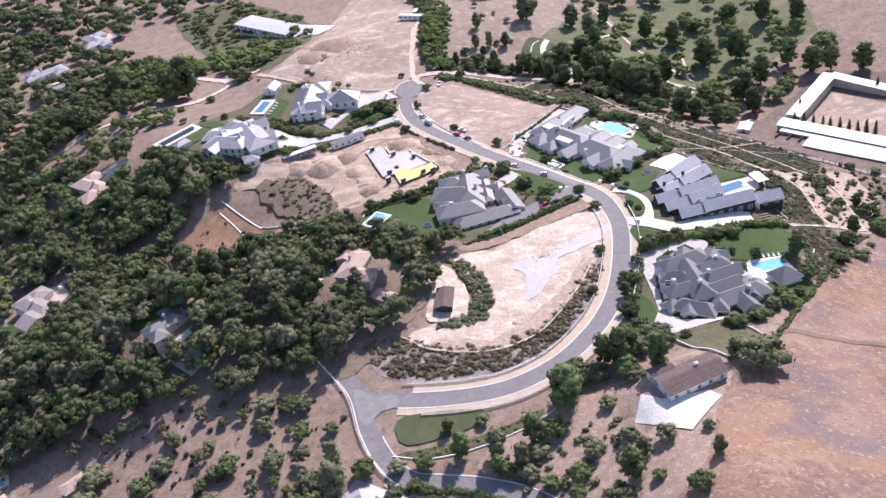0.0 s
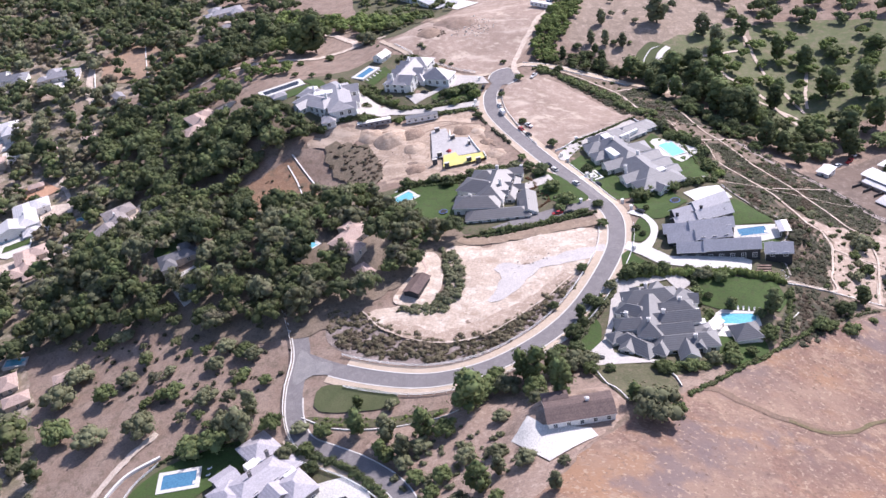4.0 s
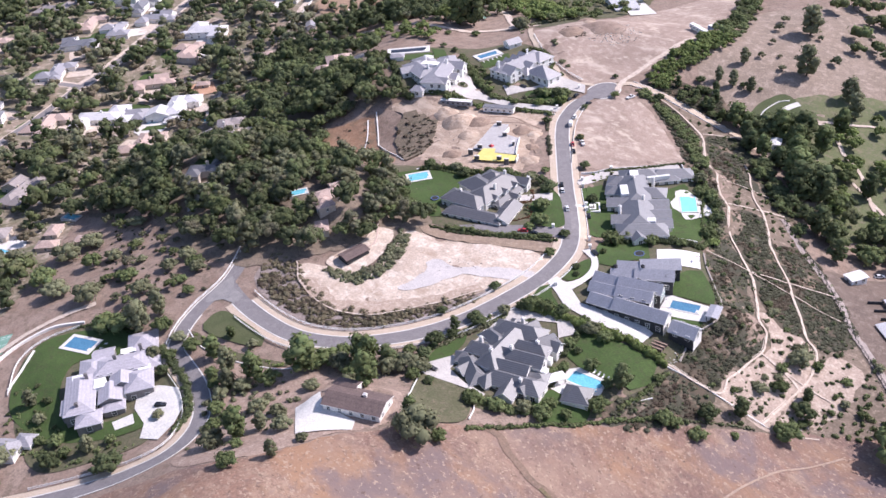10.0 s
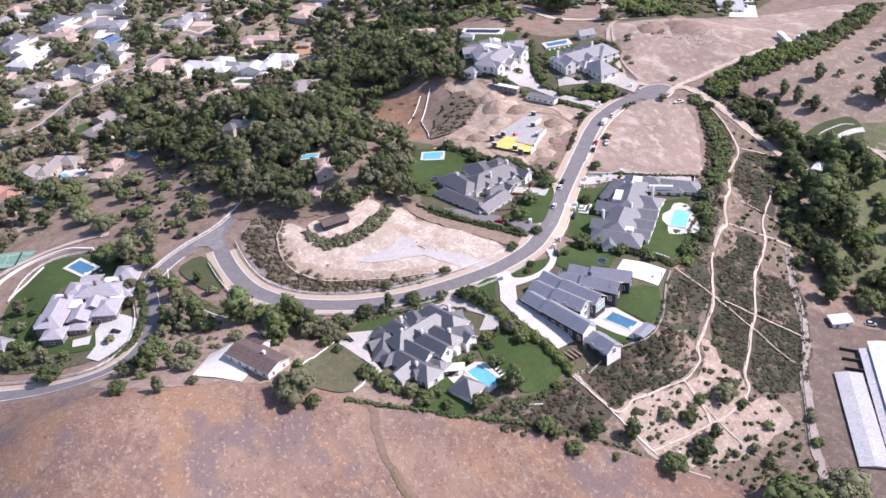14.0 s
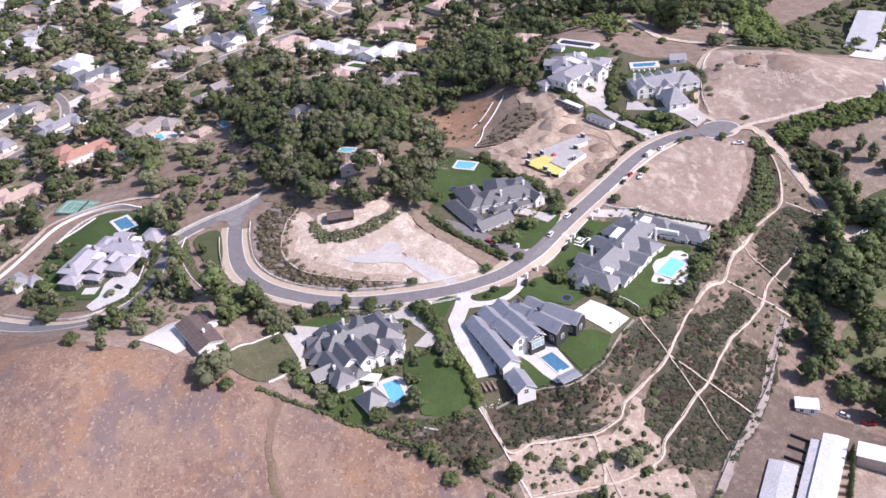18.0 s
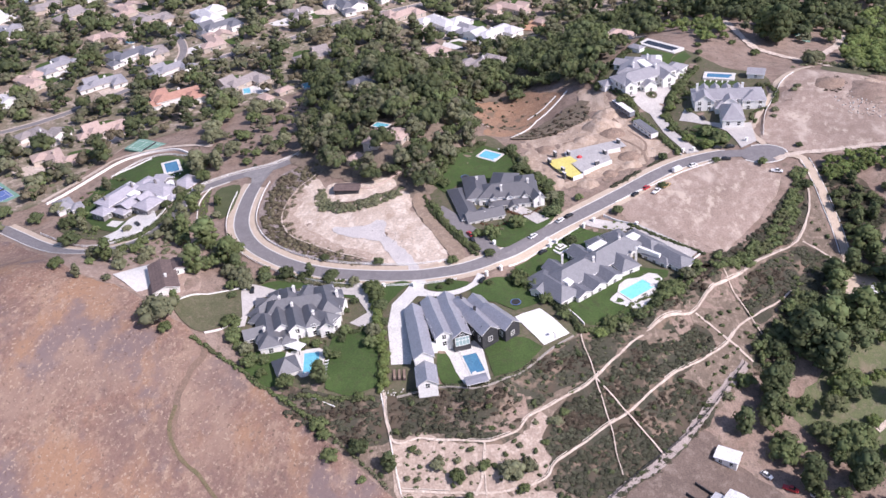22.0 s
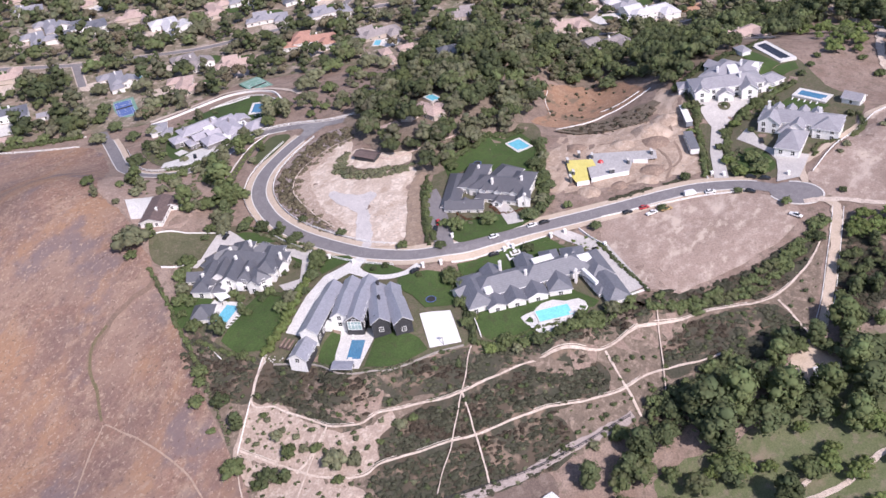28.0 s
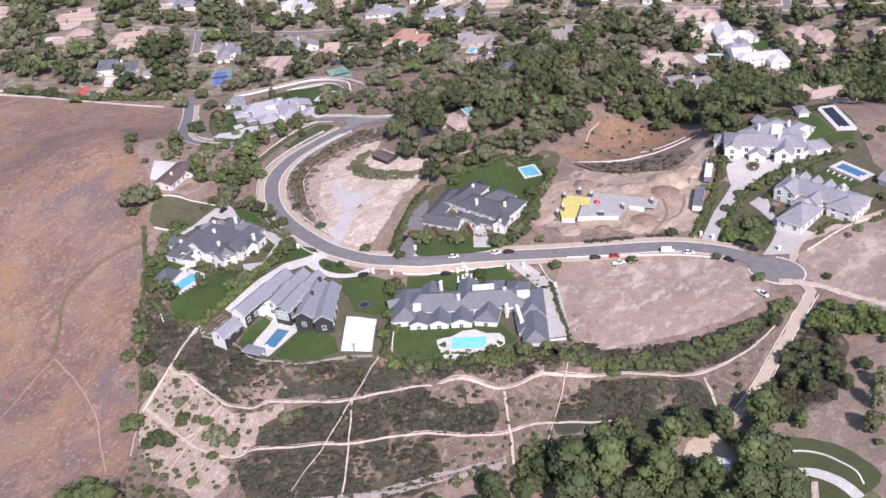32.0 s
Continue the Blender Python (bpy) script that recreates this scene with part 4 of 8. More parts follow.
pool(105.2, 370.2, 11.5, 5.6, 17, DARKWATER, 0.6)
pool(102.6, 307.0, 12.5, 6.0, 5, WATER)
pool(64.8, 438.8, 13.5, 7.0, 126, PALEWATER, 0.5, "bright turquoise swimming pool")
pool(-56, 381, 10, 7, 55, WATER, 1.2)
pool(-170, 488.5, 22.5, 5.6, 44, mat("black_pool", (0.03, 0.035, 0.05), (0.04, 0.045, 0.06), 3, rough=0.05, bump=0.05), 2.3, "long black-bottomed pool with a broad white border")
pool(-125, 514, 13.5, 5.2, 72, DARKWATER, 2.0)
pool(-84, 203, 12.5, 7, 22, DARKWATER, 1.6)
pool(-80, 323.5, 8, 4.6, 60, WATER, 0.8, "blue pool of a house among trees")
for x, y, a in ((-122, 78, 40), (-207, 221, 15), (-300, 370, 40), (-317, 109, 60), (-382, 255, 20), (-262, 388, 35), (-216, 397, 70), (-186, 203, 30), (-206, 262, 20)):
    pool(x, y, 9, 4.5, a, WATER, 0.8, "blue garden pool in the valley")


# ---- houses ----
def lattice(xs, zs, solid, y0, y1):
    """A flat frame with square holes, as one connected mesh."""
    verts = [(x, y, z) for y in (y1, y0) for z in zs for x in xs]
    nx, nz = len(xs), len(zs)
    at = lambda i, j, b: b * nx * nz + j * nx + i
    faces = []
    full = lambda i, j: 0 <= i < nx - 1 and 0 <= j < nz - 1 and solid(i, j)
    for i in range(nx - 1):
        for j in range(nz - 1):
            if not solid(i, j):
                continue
            faces.append((at(i + 1, j, 0), at(i, j, 0), at(i, j + 1, 0), at(i + 1, j + 1, 0)))
            for di, dj, p, q in ((-1, 0, (i, j), (i, j + 1)), (1, 0, (i + 1, j + 1), (i + 1, j)), (0, -1, (i + 1, j), (i, j)), (0, 1, (i, j + 1), (i + 1, j + 1))):
                if not full(i + di, j + dj):
                    faces.append((at(*p, 0), at(*p, 1), at(*q, 1), at(*q, 0)))
    return verts, faces


def window_meshes():
    v, f = lattice((-0.75, -0.62, -0.04, 0.04, 0.62, 0.75), (-0.92, -0.78, -0.04, 0.04, 0.78, 0.92), lambda i, j: i % 2 == 0 or j % 2 == 0, -0.02, 0.10)
    frame_me = bpy.data.meshes.new("window")
    frame_me.from_pydata(v, [], f)
    frame_me.materials.append(WHITE)
    bm = bmesh.new()
    box(bm, -0.64, 0.64, -0.02, 0.04, -0.80, 0.80)
    pane_me = bpy.data.meshes.new("pane")
    bm.to_mesh(pane_me)
    bm.free()
    pane_me.materials.append(GLASS)
    return frame_me, pane_me


WINDOW, PANE = window_meshes()


def roof_bm(L, W, eave, pitch, kind, o=0.55, t=0.28):
    """A hipped or gabled roof with overhang o and thickness t, its ridge along x."""
    bm = bmesh.new()
    h = (W / 2 + o) * pitch
    a, b, z0 = L / 2 + o, W / 2 + o, eave - o * pitch
    r = max(a - b, 0.01) if kind == "hip" else a
    top = [(-a, -b, z0 + t), (a, -b, z0 + t), (a, b, z0 + t), (-a, b, z0 + t), (-r, 0, z0 + h + t), (r, 0, z0 + h + t)]
    if kind == "hip":
        v = [bm.verts.new(p) for p in top] + [bm.verts.new((x, y, z0)) for x, y, _ in top[:4]]
        for q in ((0, 1, 5, 4), (1, 2, 5), (2, 3, 4, 5), (3, 0, 4)):
            bm.faces.new([v[k] for k in q])
        for q in ((9, 8, 7, 6), (0, 6, 7, 1), (1, 7, 8, 2), (2, 8, 9, 3), (3, 9, 6, 0)):
            bm.faces.new([v[k] for k in q]).material_index = 1
    else:
        v = [bm.verts.new(p) for p in top] + [bm.verts.new((x, y, z - t)) for x, y, z in top]
        for q in ((0, 1, 5, 4), (2, 3, 4, 5)):
            bm.faces.new([v[k] for k in q])
        for q in ((6, 10, 11, 7), (8, 11, 10, 9), (0, 6, 7, 1), (2, 8, 9, 3), (1, 7, 11, 5), (5, 11, 8, 2), (3, 9, 10, 4), (4, 10, 6, 0)):
            bm.faces.new([v[k] for k in q]).material_index = 1
    return bm


def wall_bm(L, W, eave, pitch, kind, deep=2.5):
    bm = bmesh.new()
    box(bm, -L / 2, L / 2, -W / 2, W / 2, -deep, eave)
    bm.faces.ensure_lookup_table()
    bm.faces[3].material_index = bm.faces[5].material_index = 1
    if kind == "gable":
        for x in (-L / 2, L / 2 - 0.3):
            v = [bm.verts.new(p) for p in ((x, -W / 2, eave), (x, W / 2, eave), (x, 0, eave + W / 2 * pitch), (x + 0.3, -W / 2, eave), (x + 0.3, W / 2, eave), (x + 0.3, 0, eave + W / 2 * pitch))]
            for q in ((2, 1, 0), (3, 4, 5), (0, 3, 5, 2), (1, 2, 5, 4)):
                bm.faces.new([v[k] for k in q]).material_index = 1
    return bm


def house(x, y, ang, wings, label, wall=STUCCO, roof=SHINGLE, trim=WHITE, chimneys=(), windows=True, name="house", lift=0.0, gap=3.8, category="house", z=None, decks=(), size=1.0):
    """wings: centre, length, width, turn, eave, 'hip' or 'gable', pitch; in the house's own axes."""
    spots = [lie1(x + u * math.cos(radians(ang)) - v * math.sin(radians(ang)), y + u * math.sin(radians(ang)) + v * math.cos(radians(ang))) for u, v, *_ in wings]
    z = sum(spots) / len(spots) + lift if z is None else z
    h = thing(name, pose(x, y, z, 0, 0, ang), label, category)
    for n, (u, v, L, W, rot, eave, kind, pitch, *own) in enumerate(wings):
        m = pose(u, v, 0.004 * n, 0, 0, rot)
        w = part("wall", wall_bm(L, W, eave, pitch, kind, 4.0), [wall, own[0] if own else wall], h)
        w.matrix_local = m
        r = part("roof", roof_bm(L, W, eave, pitch, kind), [roof, trim], h)
        r.matrix_local = m
        if not windows:
            continue
        for side, (run, off) in enumerate(((L, W / 2), (L, W / 2), (W, L / 2), (W, L / 2))):
            for k in range(max(1, int((run - 1.5) / gap))):
                s = (k + 0.5) * run / max(1, int((run - 1.5) / gap)) - run / 2
                for floor in range(2 if eave > 5 else 1):
                    zz = 1.5 + 3.2 * floor
                    p = {0: (s, -off), 1: (s, off), 2: (-off, s), 3: (off, s)}[side]
                    out = Vector(p) + Vector({0: (0, -0.6), 1: (0, 0.6), 2: (-0.6, 0), 3: (0.6, 0)}[side])
                    here = m @ Vector((out.x, out.y, 0))
                    if any(abs((pose(a, b, 0, 0, 0, c).inverted() @ here).x) < l2 / 2 and abs((pose(a, b, 0, 0, 0, c).inverted() @ here).y) < w2 / 2 for j, (a, b, l2, w2, c, *_) in enumerate(wings) if j != n):
                        continue
                    win = new("window", WINDOW)
                    win.parent = h
                    win.matrix_local = m @ pose(p[0], p[1], zz, 0, 0, {0: 180, 1: 0, 2: 90, 3: -90}[side]) @ Matrix.Diagonal((size, 1, size, 1))
                    new("pane", PANE).parent = win
    for u, v, top in chimneys:
        bm = bmesh.new()
        box(bm, u - 0.6, u + 0.6, v - 0.45, v + 0.45, 0, top)
        c = part("chimney", bm, wall, h)
        bm = bmesh.new()
        box(bm, u - 0.75, u + 0.75, v - 0.6, v + 0.6, top, top + 0.2)
        for e in (-0.3, 0.3):
            box(bm, u + e - 0.14, u + e + 0.14, v - 0.14, v + 0.14, top + 0.2, top + 0.65)
        part("cap", bm, wall, c)
    for u, v, L, W, rot, top in decks:
        bm = bmesh.new()
        box(bm, -L / 2, L / 2, -W / 2, W / 2, top - 3, top, 0, 0.08)
        part("flat_roof", bm, WHITE, h, "white membrane flat roof").matrix_local = pose(u, v, 0, 0, 0, rot)
    return h


def villa(label, base, wings, wall=STUCCO, roof=SHINGLE, trim=WHITE, chimneys=(), decks=(), **more):
    """A house whose wings run from point to point of the plan: two ends, width, eave height, kind, pitch."""
    x = sum(w[0] + w[2] for w in wings) / 2 / len(wings)
    y = sum(w[1] + w[3] for w in wings) / 2 / len(wings)
    own = [((a + c) / 2 - x, (b + d) / 2 - y, math.hypot(c - a, d - b), W, math.degrees(math.atan2(d - b, c - a)), eave - base, kind, pitch, *rest) for a, b, c, d, W, eave, kind, pitch, *rest in wings]
    return house(x, y, 0, own, label, wall, roof, trim, [(a - x, b - y, t - base) for a, b, t in chimneys], z=base, decks=[(a - x, b - y, L, W, rot, t - base) for a, b, L, W, rot, t in decks], **more)


# long barn-like house in dark boards and grey metal roofs
B, Hp = "gable", "hip"
farm = villa("long farmhouse with parallel grey metal gables and dark walls", -1.4,
      [(76.5, 346.2, 87, 347.8, 6.6, 3.0, B, 0.72), (87, 348.0, 108.5, 351.6, 7.3, 3.45, B, 0.72, WHITE), (110.8, 352.0, 121, 353.2, 7.4, 0.7, B, 0.7, WHITE),
       (72, 352.6, 83, 355.2, 6.3, 3.1, B, 0.72), (83, 355.2, 96.6, 359.2, 6.8, 3.65, B, 0.72, WHITE), (69.5, 359.4, 80, 361.4, 6.3, 3.1, B, 0.72), (80, 361.4, 97, 366.2, 6.8, 3.65, B, 0.72),
       (73.5, 364.5, 82, 369.6, 6.8, 3.0, B, 0.72), (82, 369.6, 95.2, 377.2, 7.2, 3.6, B, 0.72), (72.2, 371.0, 80, 375.6, 6.8, 2.9, B, 0.72), (80, 376.2, 92.4, 386.0, 7.2, 3.6, B, 0.72)],
      DARKWOOD, SEAM, WHITE, [(84, 371.5, 7.2), (74.5, 366, 6.6), (93.2, 374, 4.6)], [(83.5, 367.5, 7, 3.5, 20, 3.0), (98, 354.5, 4, 3, 14, 1.0)], name="farmhouse", size=1.25)
PALEGLASS = mat("pale_glass", (0.30, 0.42, 0.42), (0.36, 0.48, 0.47), 2, rough=0.08, bump=0.0, spec=0.7)
v, f = lattice((-2.9, -2.75, -1.45, -1.3, -0.07, 0.07, 1.3, 1.45, 2.75, 2.9), (-2.6, -2.45, -0.1, 0.1, 1.5, 1.65), lambda i, j: i % 2 == 0 or j % 2 == 0, -0.02, 0.14)
front = link("glazed_front", v, f, WHITE, farm)
front.matrix_local = farm.matrix_world.inverted() @ pose(97.08, 366.22, 1.7, 0, 0, -74.2)
for k in range(4):
    for n in range(2):
        bm = bmesh.new()
        box(bm, -2.8 + 1.42 * k, -1.4 + 1.42 * k, 0.0, 0.06, -2.5 + 2.4 * n, -0.05 + 1.6 * n)
        part("pane", bm, PALEGLASS, front)
# white house with blue-grey slate roofs
villa("sprawling single-storey white house with blue-grey slate roofs", -3.4,
      [(53.5, 397.2, 71, 410.8, 10.5, 0.2, Hp, 0.55), (62, 403, 46, 424, 13.5, 0.6, Hp, 0.55), (50, 419, 31, 442, 13.0, 0.7, Hp, 0.55), (59, 409, 69.5, 416.8, 7.0, -0.2, B, 0.46), (53, 415, 64.6, 423.4, 7.4, -0.1, B, 0.46),
       (46, 421, 59, 430.4, 8.2, -0.2, B, 0.44), (38, 430, 53, 438, 9.0, 0.0, Hp, 0.48), (25.5, 440, 40, 452, 9.6, 0.0, Hp, 0.55), (36, 449.0, 52.5, 462.4, 9.2, -0.4, Hp, 0.5), (40, 446, 49.5, 455, 4.4, -0.6, Hp, 0.5),
       (44, 421, 35.5, 415.5, 7.5, 0.1, B, 0.62), (38, 430, 28.5, 424.2, 7.0, 0.2, Hp, 0.6), (33, 438, 23.5, 433, 9.0, -0.1, Hp, 0.55), (53, 409, 46, 404, 7.5, 0.0, B, 0.62), (62, 400, 66, 397.2, 6, -0.2, B, 0.6)],
      STUCCO, SLATE, WHITE, [(50.5, 422.4, 5.2), (36.4, 435.3, 5.2), (43.5, 441.5, 3.8), (46.5, 409.5, 4.6)],
      [(61.0, 409.0, 8.5, 3.2, 38, 2.7), (38.0, 425.3, 9.0, 3.6, 130, 3.2), (33.2, 440.6, 8, 4.2, 128, 3.0), (42.8, 447.2, 11, 1.5, 48, 1.9)], size=1.3)
# white house under dark slate, by the dry field
villa("white two-storey house under many steep slate hips", -0.6,
      [(69, 311, 72.5, 286, 8.4, 4.9, Hp, 0.78), (59.5, 307, 79, 312.8, 8.6, 4.9, Hp, 0.74), (78, 304.5, 83.5, 315, 7.2, 4.6, Hp, 0.72), (72, 302.5, 86, 306.6, 6.4, 4.6, Hp, 0.78), (72.5, 296, 88.5, 300.4, 6.6, 4.9, B, 0.78), (75, 290.6, 86.5, 294, 5.8, 4.4, B, 0.78),
       (74, 284.5, 96, 290.4, 8.2, 3.0, Hp, 0.66), (84.5, 288, 87.6, 278.4, 6.4, 2.8, B, 0.74), (75, 280, 61, 288.5, 7.3, 2.4, Hp, 0.66), (78, 289, 75.8, 279.4, 6.0, 2.9, Hp, 0.7), (59, 291.8, 70.5, 295, 6.2, 4.4, Hp, 0.78),
       (58.5, 302, 70, 299.8, 6.2, 4.7, Hp, 0.76), (84, 293.4, 93, 297, 6.0, 1.9, Hp, 0.5), (64.2, 315.8, 66.4, 307, 5.6, 4.2, Hp, 0.78), (90, 285.5, 92.8, 293.2, 5.2, 2.6, B, 0.74),
       (66, 286.5, 64.6, 280.2, 5.2, 2.4, B, 0.74), (80, 310.6, 87, 311.9, 5.4, 4.0, B, 0.78), (70, 313, 71.3, 317.6, 5.2, 4.1, B, 0.78), (57.5, 286, 63, 290, 5.4, 2.3, Hp, 0.62)],
      STUCCO, DARKSLATE, WHITE, [(71.3, 291.1, 9.2), (76.1, 297, 9.0), (81.1, 306.2, 8.0), (67.4, 314.3, 7.6), (62.5, 295.5, 7.8), (88.5, 287.2, 6.4)],
      [(88.6, 298.6, 5, 3, 15, 3.4), (86.4, 304.8, 4, 2.4, 15, 3.6)], size=1.35)
villa("slate-roofed pool cabana with white posts", -2.2, [(101.2, 296.0, 110.0, 299.6, 8.6, 0.9, Hp, 0.82)], STUCCO, DARKSLATE, name="cabana", windows=False, category="cabana")
# grey two-storey house
villa("two-storey grey-roofed house with white dormers", 0.6,
      [(-11.5, 374.5, -12.5, 402.5, 13.0, 5.2, Hp, 0.52), (-8, 384.5, -28, 388.5, 12.0, 5.2, Hp, 0.52), (-12, 396.5, -25, 396, 11, 5.0, Hp, 0.52), (-27, 372.2, -6, 374.4, 10.5, 5.0, Hp, 0.5), (-19.5, 363.6, 9.0, 370.6, 8.0, 3.1, Hp, 0.5),
       (8.5, 368.5, 3.6, 385.2, 8.2, 3.0, B, 0.52), (-3.0, 379.5, -4.6, 402, 4.6, 3.0, Hp, 0.4), (-8, 381.6, -3.9, 381.8, 3.0, 5.2, B, 0.7, WHITE), (-8, 389, -4.2, 389.3, 3.0, 5.2, B, 0.7, WHITE), (-8, 396.5, -4.6, 396.9, 3.0, 5.2, B, 0.7, WHITE),
       (-8, 401, -2, 403, 5.5, 4.8, B, 0.7, WHITE), (-3, 390.5, 1.5, 391, 4.0, 3.0, B, 0.7, WHITE), (3.0, 376, 6.5, 377, 3.6, 3.6, B, 0.7, WHITE)],
      STUCCO, SHINGLE, WHITE, [(-8.3, 385.5, 9.6), (-13, 398.4, 9.6), (-20, 374, 8.4), (-2.5, 403.5, 7.2)], size=1.2)
# white villa on the upper terrace
villa("white two-storey villa with pale roofs above a paved drive", 3.6,
      [(-117, 455, -133, 487, 13.5, 10.4, Hp, 0.42), (-126, 463, -149, 471, 13.0, 10.2, Hp, 0.42), (-134, 476, -152, 480, 11.0, 9.6, Hp, 0.42), (-130, 485, -142, 495, 9.5, 7.4, Hp, 0.45), (-123, 470, -113.5, 473.5, 7.5, 8.0, B, 0.6),
       (-119, 459, -110.5, 462, 7.0, 9.8, B, 0.7), (-127, 481, -118, 484.5, 8.0, 9.8, B, 0.7), (-120, 452, -127, 449.5, 7.5, 7.0, Hp, 0.5), (-141, 467, -146, 458.5, 7.0, 9.6, B, 0.65), (-137, 488, -128, 492, 6.5, 7.2, B, 0.6)],
      WHITE, LIGHTROOF, WHITE, [(-130, 466, 15.2), (-126, 478, 15.0), (-142, 476, 14.4)], decks=[(-135, 473, 11, 5, 20, 12.6), (-121, 466, 4.5, 7, 25, 11.4), (-137, 483.5, 8, 4, 45, 9.4), (-146, 482, 5, 5, 10, 11.0)], size=1.3)
house(-164, 473, 44, [(0, 0, 8, 5, 0, 3.0, "hip", 0.5)], "small pale-roofed cabana beside the pool", WHITE, LIGHTROOF, name="cabana", windows=False, category="cabana")
# white house by the turning circle
house(-97, 512, 84, [(0, 0, 37, 14, 0, 5.6, "hip", 0.4), (-13, -6, 8, 10, 90, 5.6, B, 0.7), (0, -8, 6, 7, 90, 5.4, B, 0.7), (0, -19, 11, 19, 0, 3.6, "hip", 0.5), (-4, -10, 7, 7, 0, 3.4, "hip", 0.7), (13, -3, 13, 12, 90, 5.6, "hip", 0.5), (-12, 3.6, 5, 4, 90, 7.4, B, 0.8), (-6, 3.6, 5, 4, 90, 7.4, B, 0.8), (0, 3.6, 5, 4, 90, 7.4, B, 0.8), (6, 3.6, 5, 4, 90, 7.4, B, 0.8)],
      "white two-storey house with a long pale grey roof", WHITE, LIGHTROOF, WHITE, [(-16, 2, 10.8), (8, 2, 10.6)], size=1.3, z=1.7)
house(-121, 533.5, 72, [(0, 0, 9, 7, 0, 3.0, B, 0.6)], "small white pool house with a gable", WHITE, LIGHTROOF, name="pool_house", category="pool house")
# pale-roofed house above the valley
house(-47, 197, 58, [(4, 8, 21, 11, 0, 5.2, Hp, 0.36), (-11.5, -5, 24, 11, 90, 4.6, Hp, 0.36), (12.5, 21, 11.5, 12.5, 0, 4.4, Hp, 0.38), (11, -5, 12, 10.5, 90, 5.0, Hp, 0.42), (0, -8.5, 10, 8.5, 90, 4.4, B, 0.42), (-8, -19.5, 9, 8, 0, 3.4, Hp, 0.36),
      (-7.5, 10, 12, 9.5, 90, 4.5, Hp, 0.38), (15, 7.5, 8, 8, 90, 3.8, Hp, 0.4), (4.5, -2.5, 7, 9, 90, 4.8, B, 0.5), (-15.5, -10, 6, 8, 0, 3.6, Hp, 0.36), (-3.5, 18, 8, 9, 0, 3.6, B, 0.4), (1, -15, 8, 5, 0, 3.0, Hp, 0.3)],
      "sprawling house with pale lilac-grey roofs and dark stone", mat("dark_stone_walls", (0.20, 0.19, 0.19), (0.27, 0.25, 0.245), 2, fine=0.3), LILACROOF, WHITE, [(2, 9, 9.0), (-9, 2, 8.2), (12, 14, 8.2), (-12, -14, 7.4)],
      decks=[(5.5, -8.2, 5.5, 5, 0, 4.2), (-4.2, -1.8, 4.5, 6, 0, 5.6), (6.5, 15.5, 6, 4.5, 0, 5.4), (-13, 4.4, 4, 3, 0, 5.8), (13, 2.2, 5, 3, 0, 5.4)], size=1.3, z=-8.2)
house(-51, 152, 35, [(0, 0, 12, 9, 0, 3.2, "hip", 0.5), (6, 5, 7, 6, 0, 2.8, "hip", 0.5)], "small guest house with a pale grey roof", STUCCO, LIGHTROOF)
# low ranch house
house(55, 239, 21, [(0, 0, 22, 10.5, 0, 3.0, B, 0.32), (-7, 6, 8, 6, 0, 2.8, B, 0.32)], "low white ranch house with a brown shingle roof", STUCCO, BROWNROOF, WHITE, [(3, 1, 5.6)])
# house among the trees
house(-62, 329, 70, [(0, 0, 18, 9, 0, 3.6, "hip", 0.4), (-6, -6, 8, 10, 0, 3.4, "hip", 0.4), (6, 5, 8, 8, 0, 3.4, "gable", 0.4)], "house with faded pinkish tile roofs among trees", BEIGE, PINKROOF, BEIGE, [(2, 2, 6.5)])

# valley houses: x, y, kind
NEAR_VALLEY = [(-228, 380, "B"), (-332, 348, "W"), (-322, 366, "L"), (-301, 390, "W"), (-291, 381, "w"), (-262, 341, "P"), (-221, 217, "G"), (-261, 258, "G"), (-197, 177, "R"), (-158, 141, "P"), (-112, 68, "L"), (-154, 99, "B"), (-115, 123, "P"), (-40, 40, "S"), (-52, 61, "w"), (-13, 64, "b"), (0, 56, "r"), (-320, 425, "p"), (-356, 403, "P"), (-217, 465, "P"), (-140, 311, "g"), (-50, 312, "p"), (-198, 248, "b"), (-169, 251, "p"), (-186, 238, "b"), (-244, 59, "P"), (-209, 41, "W")]
FAR_VALLEY = [(-375, 450, "P"), (-390, 480, "W"), (-323, 530, "w"), (-315, 479, "p"), (-338, 468, "p"), (-436, 556, "S"), (-395, 566, "L"), (-369, 270, "S"), (-393, 299, "S"), (-426, 369, "L"), (-348, 237, "B"), (-417, 242, "W"), (-328, 179, "S"), (-288, 131, "G"), (-396, 212, "P"), (-440, 76, "P"), (-237, 115, "L"), (-349, 320, "P"), (-182, -54, "L"), (-190, -23, "S"), (-135, -86, "S"), (-282, 121, "S"), (-271, 67, "L"), (-297, 181, "P"), (-129, 34, "b"), (-294, 513, "b"), (-316, 683, "L"), (-295, 649, "w"), (-294, 736, "L")]
